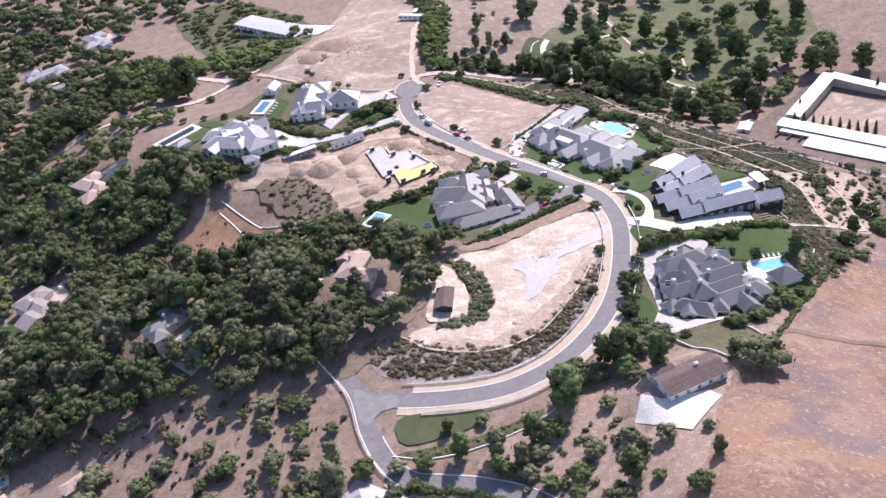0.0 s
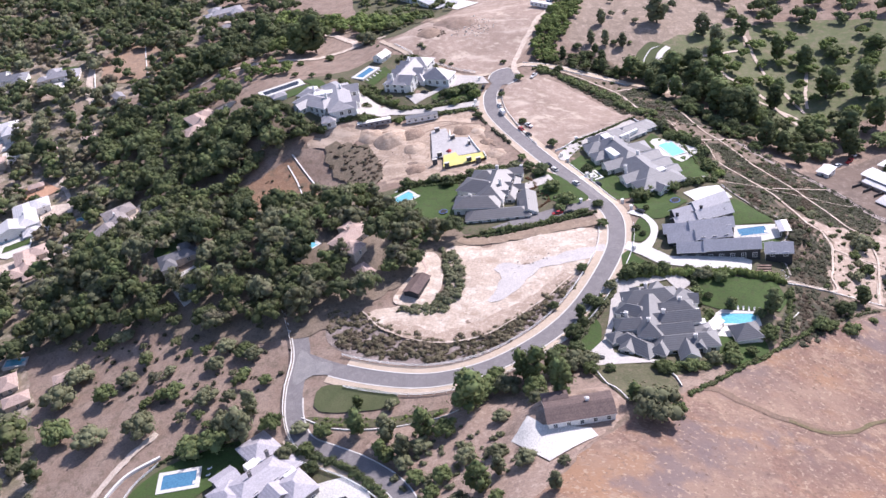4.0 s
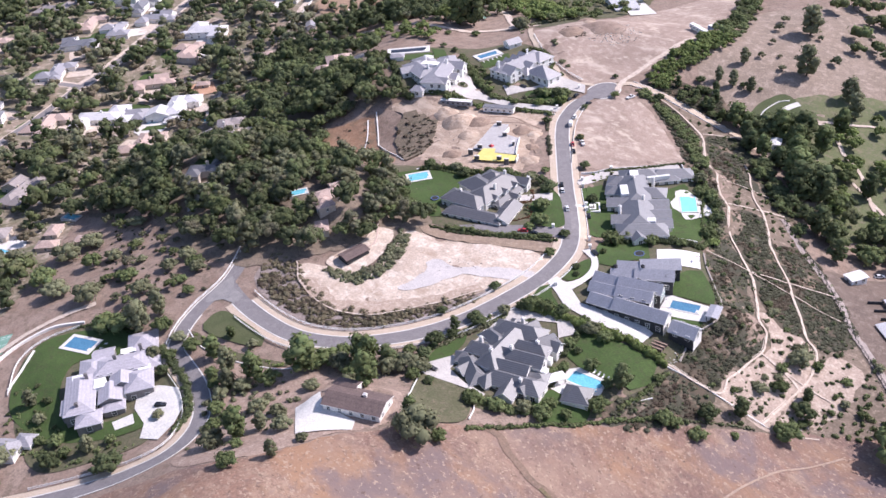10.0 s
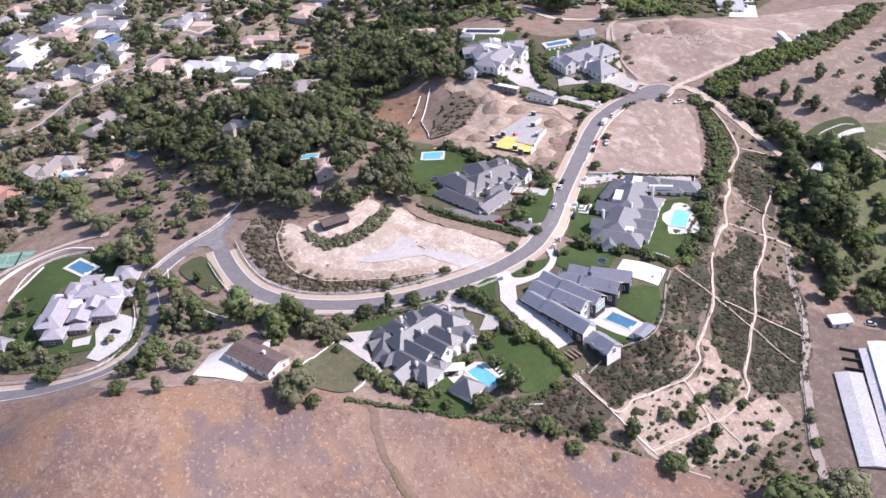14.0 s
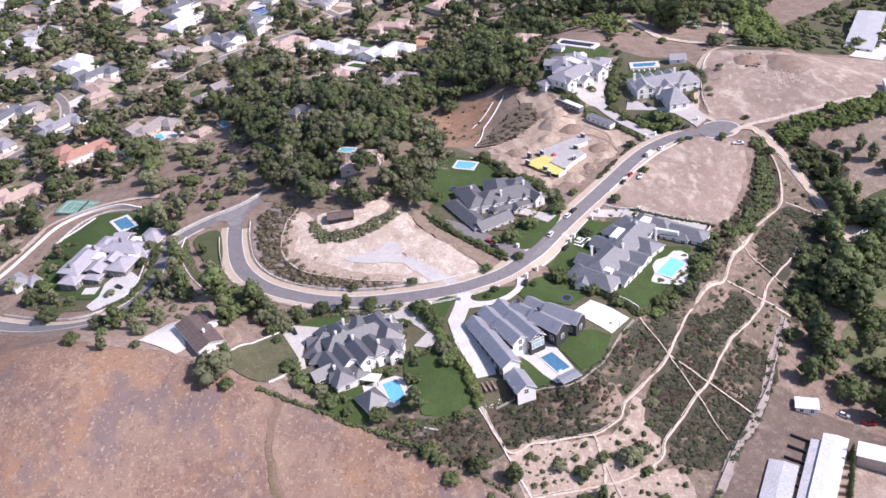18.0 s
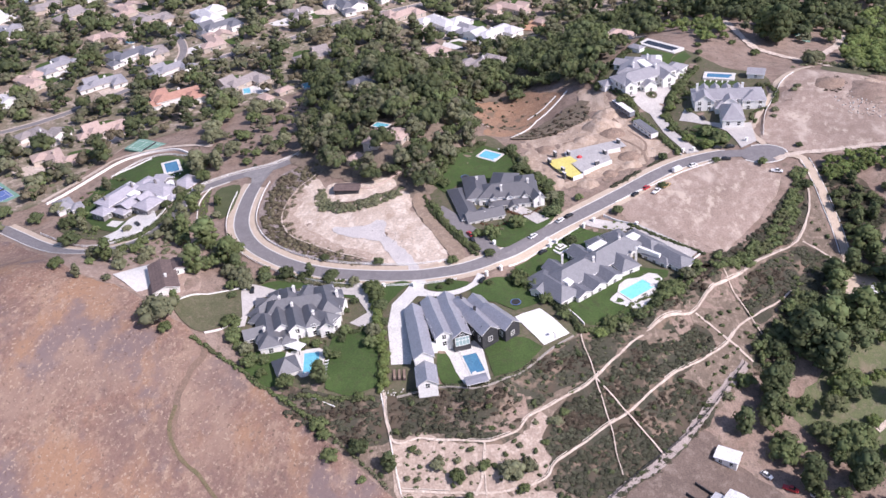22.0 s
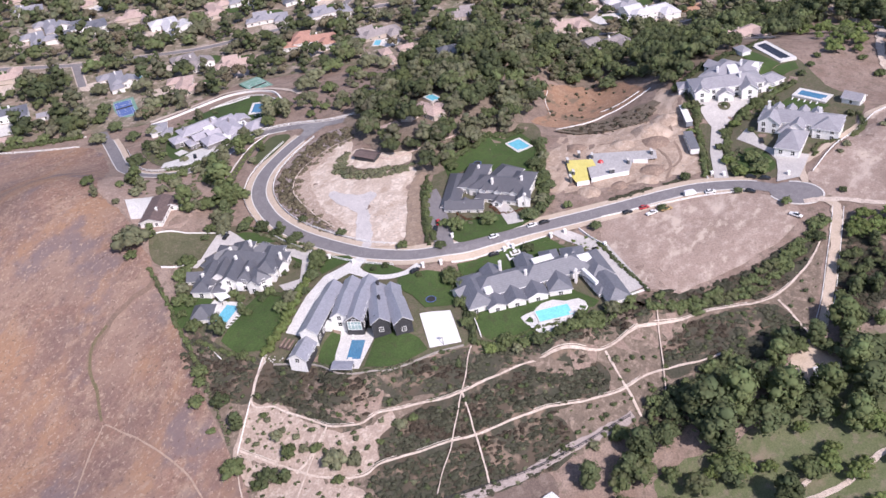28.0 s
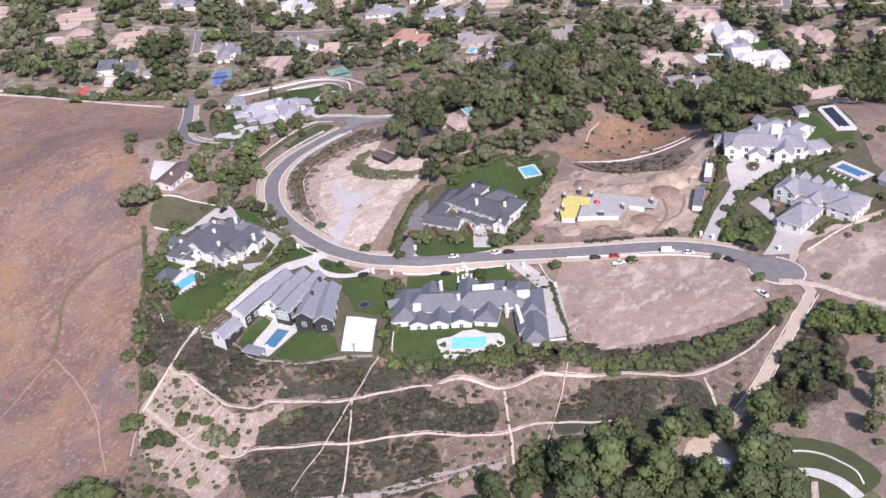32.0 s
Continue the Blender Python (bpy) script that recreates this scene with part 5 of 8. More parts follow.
KINDS = {
    "R": (REDROOF, STUCCO, 17, "cream villa with terracotta tile roofs"), "S": (SLATE, WHITE, 15, "white house with slate-grey roofs"),
    "P": (PINKROOF, BEIGE, 14, "beige ranch house with faded pinkish roofs"), "L": (LIGHTROOF, STUCCO, 14, "pale house with light grey roofs"),
    "W": (mat("white_tiles", (0.60, 0.585, 0.60), (0.68, 0.66, 0.67), 2.5, fine=0.5, band=(0.5, "Z"), rough=0.6), WHITE, 17, "bright white house with pale roofs"), "w": (LIGHTROOF, WHITE, 7, "small white outbuilding with a pale roof"),
    "b": (PINKROOF, BEIGE, 7, "small beige outbuilding with a brown roof"), "B": (WORNROOF, STUCCO, 14, "ranch house with a worn brown-grey roof"),
    "G": (WORNROOF, BEIGE, 15, "house with weathered pinkish-grey roofs"), "r": (mat("red_roof_sheet", (0.55, 0.10, 0.08), (0.60, 0.14, 0.11), 3), BEIGE, 7, "small shed with a bright red roof"),
    "p": (PINKROOF, BEIGE, 6, "small garden house with a pinkish roof"), "g": (SHINGLE, BEIGE, 9.5, "dark grey-roofed house deep among hillside trees"),
}
rng = random.Random(7)
VALLEY = NEAR_VALLEY + FAR_VALLEY
FULL = len(VALLEY)
SPREAD = random.Random(17)
for i in range(17):
    for j in range(17):
        x, y = -560 + 34 * i + SPREAD.uniform(-9, 9), -160 + 40 * j + SPREAD.uniform(-10, 10)
        west_of = -125 - 0.45 * max(0, y - 150) - (60 if y > 240 else 0) + 0.5 * max(0, 120 - y)
        if x < west_of and y < 500 and all((x - a) ** 2 + (y - b) ** 2 > (36 if x > -330 and y > 0 else 31) ** 2 for a, b, _ in VALLEY) and SPREAD.random() < (0.3 if x > -330 and y > 0 else 0.62):
            VALLEY.append((x, y, SPREAD.choice("PPLGGLPSWWP")))
for order, (x, y, k) in enumerate(VALLEY):
    roof, wall, s, label = KINDS[k]
    a = 40 + rng.choice((0, 90)) + rng.uniform(-14, 14)
    small = s < 9
    eave = rng.uniform(3.0, 3.6) if k not in "WSR" else rng.uniform(4.4, 5.6)
    p = rng.uniform(0.34, 0.5)
    if small:
        wings = [(0, 0, s * 1.5, s * 0.95, 0, 2.8, "gable" if k in "wr" else "hip", p)]
    else:
        f = rng.choice((-1, 1))
        wings = [(0, 0, s * 1.75, s * 0.72, 0, eave, "hip", p), (f * s * 0.6, s * 0.55, s * 0.7, s * 0.95, 0, eave - 0.3, rng.choice(("hip", "gable")), p), (-f * s * 0.55, -s * 0.45, s * 0.7, s * 0.8, 0, eave - 0.2, "hip", p), (f * s * 1.05, -s * 0.1, s * 0.6, s * 0.6, 0, 2.9, "hip", p)]
    house(x, y, a, wings, label, wall, roof, WHITE if k in "RSW" else BEIGE, () if small else [(rng.uniform(-4, 4), 0.5, eave + 3.4)], lift=0.2, gap=5.2, windows=order < FULL)
    if not small:
        c, t = radians(a + 90), rng.uniform(0, 6)
        d = Vector((math.cos(c), math.sin(c)))
        e = Vector((math.cos(c - 1.57), math.sin(c - 1.57)))
        o = Vector((x, y))
        lawn([tuple(o + d * q + e * w) for q, w in ((9, -9), (9, 8), (19, 7), (21, -6))], "garden lawn of a valley house")
        paving([tuple(o + d * q + e * w) for q, w in ((-7, -8), (-7, 8), (-16, 9), (-24, 3), (-25, -5), (-16, -7))], "pale drive of a valley house", TRAIL if rng.random() < 0.6 else CONCRETE)

paving([(-296, 352), (-304, 364), (-292, 376), (-282, 388), (-276, 384), (-284, 372), (-276, 360), (-284, 350)], "white stone terraces of a large valley estate", lift=0.8)
patch("lawn", [(-293, 356), (-297, 363), (-286, 373), (-281, 366)], LAWN, "clipped lawn of a large valley estate", 0.95, 0.2, 4.0, False, "lawn")
patch("clay_yard", [(-332, 420), (-322, 434), (-302, 424), (-312, 408)], mat("clay_yard", (0.50, 0.29, 0.19), (0.56, 0.34, 0.23), 5, fine=0.5), "orange clay yard inside white walls", 0.8, 0.3, 5.0, False, "yard")
patch("clay_yard", [(-278, 330), (-286, 342), (-262, 356), (-250, 346)], TRAIL, "pale gravel forecourt of a long low house", 0.8, 0.3, 5.0, False, "yard")
patch("bare_hillside", [(-365, 571), (-382, 605), (-380, 630), (-371, 641), (-353, 648), (-313, 607), (-301, 580), (-315, 557), (-336, 555), (-350, 557)], mat("orange_brown_soil", (0.35, 0.235, 0.165), (0.27, 0.19, 0.14), 7, c=(0.42, 0.30, 0.215), fine=0.6), "bare orange-brown hillside above the valley", 0.6, 2.0, 5.0)
track("valley_drive", [(-385, 592), (-369, 562), (-348, 530), (-318, 509), (-303, 513)], 5.0, "pale drive up to a terrace", TRAIL, 0.7)
track("valley_drive", [(-327, 462), (-309, 435), (-290, 416), (-273, 394), (-259, 371), (-241, 347)], 3.0, "pale drive between two estates", TRAIL, 0.7)
# valley streets: line, width of the pale verge
STREETS = [([(-80, -50), (-95, -26), (-124, 22), (-157, 57), (-183, 89), (-224, 133), (-250, 160), (-277, 198), (-291, 225), (-334, 266), (-372, 330), (-390, 360)], 1.2), ([(-390, 360), (-401, 390), (-417, 424), (-437, 463), (-456, 494), (-486, 545), (-512, 585), (-540, 630)], 3.6),
           ([(-124, 22), (-97, 51)], 1.0), ([(-455, 270), (-474, 318), (-440, 340), (-411, 359), (-394, 368)], 2.0), ([(-250, 160), (-300, 155), (-360, 120), (-420, 60)], 1.2)]
for pts, verge in STREETS:
    line = glide(pts, 3.0)
    strip("valley_street", line, -2.7, 2.7, 0.66, ASPHALT, "narrow asphalt street between valley gardens")
    strip("valley_verge", line, 2.7, 2.7 + verge, 0.62, TRAIL, "pale bare verge of a valley street", "verge", across=2)
    strip("valley_verge", line, -2.7 - 0.6 * verge, -2.7, 0.62, TRAIL, "pale bare verge of a valley street", "verge", across=2)


def court(x, y, L, W, ang, inner, outer, label):
    z = lie1(x, y) + 0.6
    c = thing("tennis_court", pose(x, y, z, 0, 0, ang), label, "court")
    bm = bmesh.new()
    box(bm, -L / 2, L / 2, -W / 2, W / 2, -1.5, 0)
    part("surround", bm, outer, c)
    bm = bmesh.new()
    box(bm, -11.9, 11.9, -5.5, 5.5, 0, 0.02)
    part("playing_surface", bm, inner, c)
    bm = bmesh.new()
    for x0, x1, y0, y1 in ((-11.9, 11.9, -5.5, -5.35), (-11.9, 11.9, 5.35, 5.5), (-11.9, -11.7, -5.35, 5.35), (11.7, 11.9, -5.35, 5.35), (-11.7, 11.7, -4.15, -4.0), (-11.7, 11.7, 4.0, 4.15), (-6.4, -6.25, -4, 4), (6.25, 6.4, -4, 4), (-6.25, 6.25, -0.07, 0.07)):
        box(bm, x0, x1, y0, y1, 0.02, 0.028)
    part("line_marking", bm, WHITE, c)
    bm = bmesh.new()
    box(bm, -0.03, 0.03, -5.6, 5.6, 0.02, 0.95)
    part("net", bm, DARKWOOD, c)
    return c


BLUECOURT = mat("blue_court", (0.10, 0.16, 0.36), (0.12, 0.18, 0.40), 4, fine=0.4)
GREENCOURT = mat("green_court", (0.16, 0.30, 0.24), (0.19, 0.33, 0.27), 4, fine=0.4)
court(-79, 101, 30, 15.5, 47, BLUECOURT, GREENCOURT, "blue tennis court with a green surround")
court(-119, 180, 28, 14, 62, GREENCOURT, GREENCOURT, "green tennis court behind the boundary wall")
court(-203, 582, 26, 14, -17, GREENCOURT, GREENCOURT, "green tennis court below the track")
court(-432, 307, 30, 15, 20, BLUECOURT, GREENCOURT, "blue tennis court in the far valley")

# ---- trees ----
GOLD = (1 + 5**0.5) / 2
CORE_V = np.array([(-1, GOLD, 0), (1, GOLD, 0), (-1, -GOLD, 0), (1, -GOLD, 0), (0, -1, GOLD), (0, 1, GOLD), (0, -1, -GOLD), (0, 1, -GOLD), (GOLD, 0, -1), (GOLD, 0, 1), (-GOLD, 0, -1), (-GOLD, 0, 1)]) / math.hypot(1, GOLD)
CORE_F = np.array([(0, 11, 5), (0, 5, 1), (0, 1, 7), (0, 7, 10), (0, 10, 11), (1, 5, 9), (5, 11, 4), (11, 10, 2), (10, 7, 6), (7, 1, 8), (3, 9, 4), (3, 4, 2), (3, 2, 6), (3, 6, 8), (3, 8, 9), (4, 9, 5), (2, 4, 11), (6, 2, 10), (8, 6, 7), (9, 8, 1)])
STONE_V = np.array([(1, 0, 0), (-0.5, 0.87, 0), (-0.5, -0.87, 0), (0, 0, 0.95), (0, 0, -0.7)])
STONE_F = np.array([(0, 1, 3), (1, 2, 3), (2, 0, 3), (1, 0, 4), (2, 1, 4), (0, 2, 4)])


def crown(kind, seed, tufts=18, lobes=None):
    """Vertices and triangles of a crown of one radius: full lobes over a dome, covered with small sprays of leaves."""
    r = np.random.RandomState(seed)
    spots = []
    if kind == "round":
        n = lobes or 22
        lean = r.uniform(-0.12, 0.12, 2)
        for k in range(n):
            a, q = 2.4 * k + r.uniform(-0.5, 0.5), math.sqrt((k + 0.3) / n) * 0.8
            rim = 0.42 + 0.78 * math.sqrt(max(0.0, 1 - q * q))
            spots.append((q * math.cos(a) + lean[0], q * math.sin(a) + lean[1], rim * r.uniform(0.72, 1.06), r.uniform(0.75, 1.2) * (0.34 if n > 16 else 1.25 / math.sqrt(n))))
        middle, girth = np.array((0, 0, 0.45)), np.array((1, 1, 0.85))
    elif kind == "tall":
        n = lobes or 24
        for k in range(n):
            a, h = 2.4 * k + r.uniform(-0.5, 0.5), (k + 0.5) / n
            q = 0.62 * math.sin(math.pi * (0.2 + 0.72 * h)) * r.uniform(0.55, 1.15)
            spots.append((q * math.cos(a), q * math.sin(a), 0.35 + 2.1 * h, r.uniform(0.75, 1.25) * (0.36 if n > 16 else 1.3 / math.sqrt(n))))
        middle, girth = np.array((0, 0, 1.2)), np.array((1, 1, 1.6))
    elif kind == "column":
        n = lobes or 9
        for k in range(n):
            h = (k + 0.5) / n
            spots.append((r.uniform(-0.15, 0.15), r.uniform(-0.15, 0.15), 0.5 + 5.6 * h, 0.95 * (1 - h) ** 0.6 + 0.12))
        middle, girth = np.array((0, 0, 3.0)), np.array((1, 1, 3.5))
    else:
        n = lobes or 9
        for k in range(n):
            a, q = 2.4 * k + r.uniform(-0.5, 0.5), math.sqrt(k / n) * 0.62
            spots.append((q * math.cos(a), q * math.sin(a), 0.34 + r.uniform(-0.1, 0.14), r.uniform(0.85, 1.2) * (0.42 if n > 5 else 0.95 / math.sqrt(n))))
        middle, girth = np.array((0, 0, 0.1)), np.array((1, 1, 0.8))
    V, F, base = [], [], 0
    sprays = tufts + 7
    for x, y, z, s in spots:
        s *= r.uniform(0.85, 1.18)
        squash = np.array([r.uniform(0.88, 1.18), r.uniform(0.88, 1.18), 1.1 if kind == "column" else 0.82])
        a = r.uniform(0, 6.28)
        spin = np.array([[math.cos(a), math.sin(a), 0], [-math.sin(a), math.cos(a), 0], [0, 0, 1]])
        V.append(CORE_V @ spin * r.uniform(0.72, 1.06, (len(CORE_V), 1)) * s * squash * 0.9 + (x, y, z))
        F.append(CORE_F + base)
        base += len(CORE_V)
        d = r.normal(size=(sprays, 3))
        d[:, 2] = np.abs(d[:, 2]) * 0.9 - 0.3
        d /= np.linalg.norm(d, axis=1)[:, None]
        c = d * s * squash * r.uniform(0.78, 1.16, (sprays, 1)) + (x, y, z)
        dome = (c - middle) / girth**2
        dome /= np.linalg.norm(dome, axis=1)[:, None] + 1e-6
        face = d * 0.7 + dome * 0.6 + r.normal(size=(sprays, 3)) * 0.32
        face /= np.linalg.norm(face, axis=1)[:, None]
        u = np.cross(face, r.normal(size=(sprays, 3)))
        u /= np.linalg.norm(u, axis=1)[:, None]
        w = np.cross(face, u)
        k = s * r.uniform(0.16, 0.36, (sprays, 1)) * math.sqrt(25 / (sprays + 8))
        quad = np.stack([c - u * k, c - w * k * 0.65, c + u * k * 1.1 + d * k * 0.25, c + w * k * 0.75], 1).reshape(-1, 3)
        V.append(quad)
        i = base + 4 * np.arange(sprays)[:, None]
        F.append(np.concatenate([i + [0, 1, 2], i + [0, 2, 3]]))
        base += 4 * sprays
    return np.concatenate(V), np.concatenate(F)


def raw_mesh(name, V, F, material):
    me = bpy.data.meshes.new(name)
    me.vertices.add(len(V))
    me.vertices.foreach_set("co", np.asarray(V, np.float32).ravel())
    me.loops.add(3 * len(F))
    me.loops.foreach_set("vertex_index", np.asarray(F, np.int32).ravel())
    me.polygons.add(len(F))
    me.polygons.foreach_set("loop_start", np.arange(0, 3 * len(F), 3, dtype=np.int32))
    me.update(calc_edges=True)
    me.materials.append(material)
    return me


def trunk_mesh(name, top, seed, limbs=4):
    """A tapered trunk with a few limbs, for a crown of one radius."""
    r = random.Random(seed)
    bm = bmesh.new()

    def limb(a, b, r0, r1):
        d = (b - a).normalized()
        u = d.orthogonal().normalized()
        w = d.cross(u)
        rows = [[bm.verts.new(p + (u * math.cos(t) + w * math.sin(t)) * q) for t in np.linspace(0, 2 * math.pi, 6, endpoint=False)] for p, q in ((a, r0), ((a + b) / 2 + u * 0.02, (r0 + r1) * 0.48), (b, r1))]
        for one, two in zip(rows, rows[1:]):
            for k in range(6):
                bm.faces.new((one[k], one[(k + 1) % 6], two[(k + 1) % 6], two[k]))
        bm.faces.new(rows[-1])

    limb(Vector((0, 0, -0.25)), Vector((0.03, 0.02, top * 0.75)), 0.085, 0.05)
    for k in range(limbs):
        a = 2.4 * k + r.uniform(-0.4, 0.4)
        limb(Vector((0.01, 0, top * r.uniform(0.4, 0.7))), Vector((math.cos(a) * 0.45, math.sin(a) * 0.45, top * r.uniform(0.85, 1.15))), 0.045, 0.018)
    me = bpy.data.meshes.new(name)
    bm.to_mesh(me)
    bm.free()
    me.materials.append(BARK)
    return me


CROWNS = {}
for kind, leaves in (("round", (LEAF, LEAF_OLIVE, LEAF_BRIGHT, LEAF_DARK)), ("tall", (LEAF, LEAF_OLIVE, LEAF_DARK)), ("column", (LEAF_DARK,)), ("bush", (LEAF, LEAF_OLIVE, LEAF_BRIGHT))):
    for n, leaf in enumerate(leaves):
        for v in range(2):
            V, F = crown(kind, 10 * n + v + 1)
            CROWNS[kind, leaf.name, v] = raw_mesh("crown", V, F, leaf)
TRUNKS = {"round": trunk_mesh("trunk", 0.9, 1), "tall": trunk_mesh("trunk", 1.9, 2, 5), "column": trunk_mesh("trunk", 1.5, 3, 0), "bush": trunk_mesh("trunk", 0.4, 4, 3)}
TREE_WORDS = {
    ("round", "leaves"): "rounded green tree with a dense crown", ("round", "olive_leaves"): "grey-green olive tree with a loose crown",
    ("round", "bright_leaves"): "fresh green tree with a full rounded crown", ("round", "dark_leaves"): "dark evergreen oak with a heavy crown",
    ("tall", "leaves"): "tall green tree with layered foliage", ("tall", "olive_leaves"): "tall grey-green eucalyptus with open foliage",
    ("tall", "dark_leaves"): "tall dark pine with dense foliage", ("column", "dark_leaves"): "narrow dark cypress standing in a row",
    ("bush", "leaves"): "low rounded green shrub", ("bush", "olive_leaves"): "low grey-green shrub on dry soil", ("bush", "bright_leaves"): "low bright green garden shrub",
}
trng = random.Random(3)


def tree(x, y, r, kind="round", leaf=LEAF, group="", tall=1.0, sink=0.0):
    v = trng.randrange(2)
    r *= 1.06
    sink += 0.22 * r if kind == "round" else 0.0
    m = pose(x, y, lie1(x, y) + 0.1 - sink, 0, 0, trng.uniform(0, 360)) @ Matrix.Diagonal((r * trng.uniform(0.92, 1.1), r * trng.uniform(0.92, 1.1), r * tall * trng.uniform(0.9, 1.12), 1))
    t = thing("shrub" if kind == "bush" else "tree", m, TREE_WORDS[kind, leaf.name], "shrub" if kind == "bush" else "tree", group)
    for name, me in (("trunk", TRUNKS[kind]), ("crown", CROWNS[kind, leaf.name, v])):
        o = new(name, me)
        o.parent = t
    return t


SOUTH_TREES = [(132, 313, 3.4), (141, 328, 3.8), (148, 339, 3.2), (163, 360, 4.4), (160.6, 367, 2.4), (114.4, 298.7, 3.8), (114.7, 312.4, 3.7), (102, 283, 3.7), (46, 309, 2.9), (60, 329, 3.3), (44.1, 289, 3.6), (44.3, 299.6, 2.4), (46, 280, 3.1), (99.2, 313, 2.0), (120.8, 327, 2.1), (40.3, 267, 4), (40.5, 278, 2.8), (82, 334.5, 2.2), (108, 288, 2.3), (60.6, 268, 2)]
ROAD_TREES = [(32.5, 304.8, 2.2), (39.5, 329.6, 2.4), (43, 362, 2.6), (38, 378.5, 2.6), (55.5, 390, 4.6), (27.5, 415, 3.0), (-7, 422, 2.3), (5, 438.5, 2.7), (-16, 463, 2.3), (-41.9, 468, 2.6), (-35, 493, 2.1), (-29, 514, 2.5), (-44, 536, 1.8), (36, 413, 1.9), (-9, 412, 3.4), (-22.3, 405, 3.5), (-37.6, 395, 3.6), (-58.8, 392, 3.4), (58, 361, 1.8), (61, 357, 1.5), (60, 378, 1.4)]
YARD_TREES = [(83, 425, 3.3), (89, 421, 2.6), (82, 432, 2.6), (62, 455, 3.6), (57, 460, 3.1), (51, 466, 2.2), (64, 450, 2.6), (-50.5, 491.6, 3.6), (-54, 499, 4.2), (-60, 501, 2.8), (-60, 484, 3), (-74, 477.8, 2.6), (-89, 477, 2.6), (54, 396, 1.9), (69, 401, 3.2), (80, 407, 2.7), (-86, 461, 2.4), (-105, 455, 2.5), (-126, 446, 2.7), (-95, 481, 2.7), (-106, 484, 2.7), (-115, 488, 2.8), (-130, 493, 2.6)]
SLOPE_SHRUBS = [(147, 389, 3.7), (145.7, 373, 1.8), (151, 383.5, 2.2), (129, 399.6, 3), (125, 403, 2.2), (148, 368, 2.2), (144, 356.5, 1.8), (137.5, 395, 1.7), (110, 467.5, 2.5), (75, 466.6, 1.9), (72, 484.6, 1.3), (132, 351, 1.1), (135.6, 364, 1.3), (133, 375.7, 1.5), (142, 349, 1.6), (151, 349, 1.4), (156, 384.5, 1.5), (155, 391, 1.3), (130, 392, 1.5), (116, 406.6, 1.1), (132, 383, 1.3), (145, 363, 1.8), (152, 364, 1.8), (139, 385.6, 1.5)]
SLOPE_TREES = [(164, 345, 5), (150.5, 382, 4.6), (167, 388, 2.7), (171.6, 375.7, 2), (165, 356, 3), (155.6, 386, 2.2), (147, 373, 3), (151, 363, 3), (147, 355.6, 2.6), (141, 347, 1.5), (151, 345, 1.3), (182, 397, 3), (172, 404.6, 2.3), (143, 317.6, 4), (136, 314.7, 2.8), (151.6, 329, 2), (200, 364, 11), (204, 384, 8.5), (178.5, 376, 2.2)]
PARK_TREES = [(90, 503.5, 9), (82, 513, 8), (85, 522, 8), (75, 528, 7.4), (74, 538, 7.6), (97, 510, 8), (83, 494.6, 5), (70, 519, 4.7), (54, 551, 6), (65, 557, 7.6), (77.5, 553.5, 6), (66, 511, 5.4), (58.6, 523, 5), (71, 504.6, 4.6), (109, 484.5, 6), (99, 490.6, 5.2), (27, 550, 2.8), (22, 545, 2.5), (12, 554, 3.2), (27, 557, 2.6), (43, 540, 3.8), (36, 546, 4.2), (-16, 544.5, 2.6), (-11, 551, 2.5), (-10, 530, 3.2), (2, 550, 2.3)]
FAR_PARK = [(77, 578, 5.5), (90, 621, 5.2), (98, 540, 5.2), (112, 535, 5.2), (104, 516, 5.9), (114, 551, 4.4), (124, 544, 4.4), (112, 596, 5.5), (128, 587, 5.5), (140, 555, 8.1), (160, 556, 8.1), (132, 508, 8.1), (150, 506, 7.4), (166, 500, 6.3), (186, 538, 7.0), (211, 546, 8.1), (195, 524, 6.7), (220, 512, 6.7), (205, 520, 5.2), (117, 482, 4.8), (104, 476, 4.1), (125, 470, 4.4), (136, 484, 5.9), (165, 522, 5.9), (146, 603, 6.7), (168, 603, 6.7), (188, 597, 5.9), (207, 587, 5.9), (150, 488, 5.2), (176, 512, 5.2)]
GULLY_TREES = [(54, 267, 3), (-12, 229, 4.2), (-46, 229, 3.2), (-4, 223.6, 3.4), (20, 220, 4), (14, 213, 3.4), (31, 222, 3), (-58, 228, 4.6), (-67, 223, 5.6), (-77, 219, 6.2), (-68, 234, 4), (24, 198, 4.2), (34, 212, 3), (27.5, 240, 3), (36, 200, 2.4), (-15, 198, 2.4), (-38, 167, 3.2), (-23, 172, 2.7), (-20, 180, 2.4), (-67, 171, 3), (-55, 169, 2.6), (55, 202, 2.6), (55, 214, 2.2)]
OPEN_SLOPE = [(-151, 272, 3.8), (-106, 241, 4.2), (-90, 237.5, 4.5), (-134, 248, 4.5), (-139, 240, 5.2), (-161, 250, 5.6), (-163, 237, 7), (-148, 218, 7), (-111, 221, 6.3), (-131, 217, 6), (-86, 217, 5.6), (-77, 227, 5), (-81, 262, 3.8), (-81, 253, 2.8), (-95, 257, 3.9), (-96, 267, 4.2), (-70, 250, 2.7), (-177, 279, 4.5), (-148, 273, 3), (-156, 270, 2.7), (-133, 262, 2.6), (-116, 254, 2.5), (-112, 240, 3.2)]
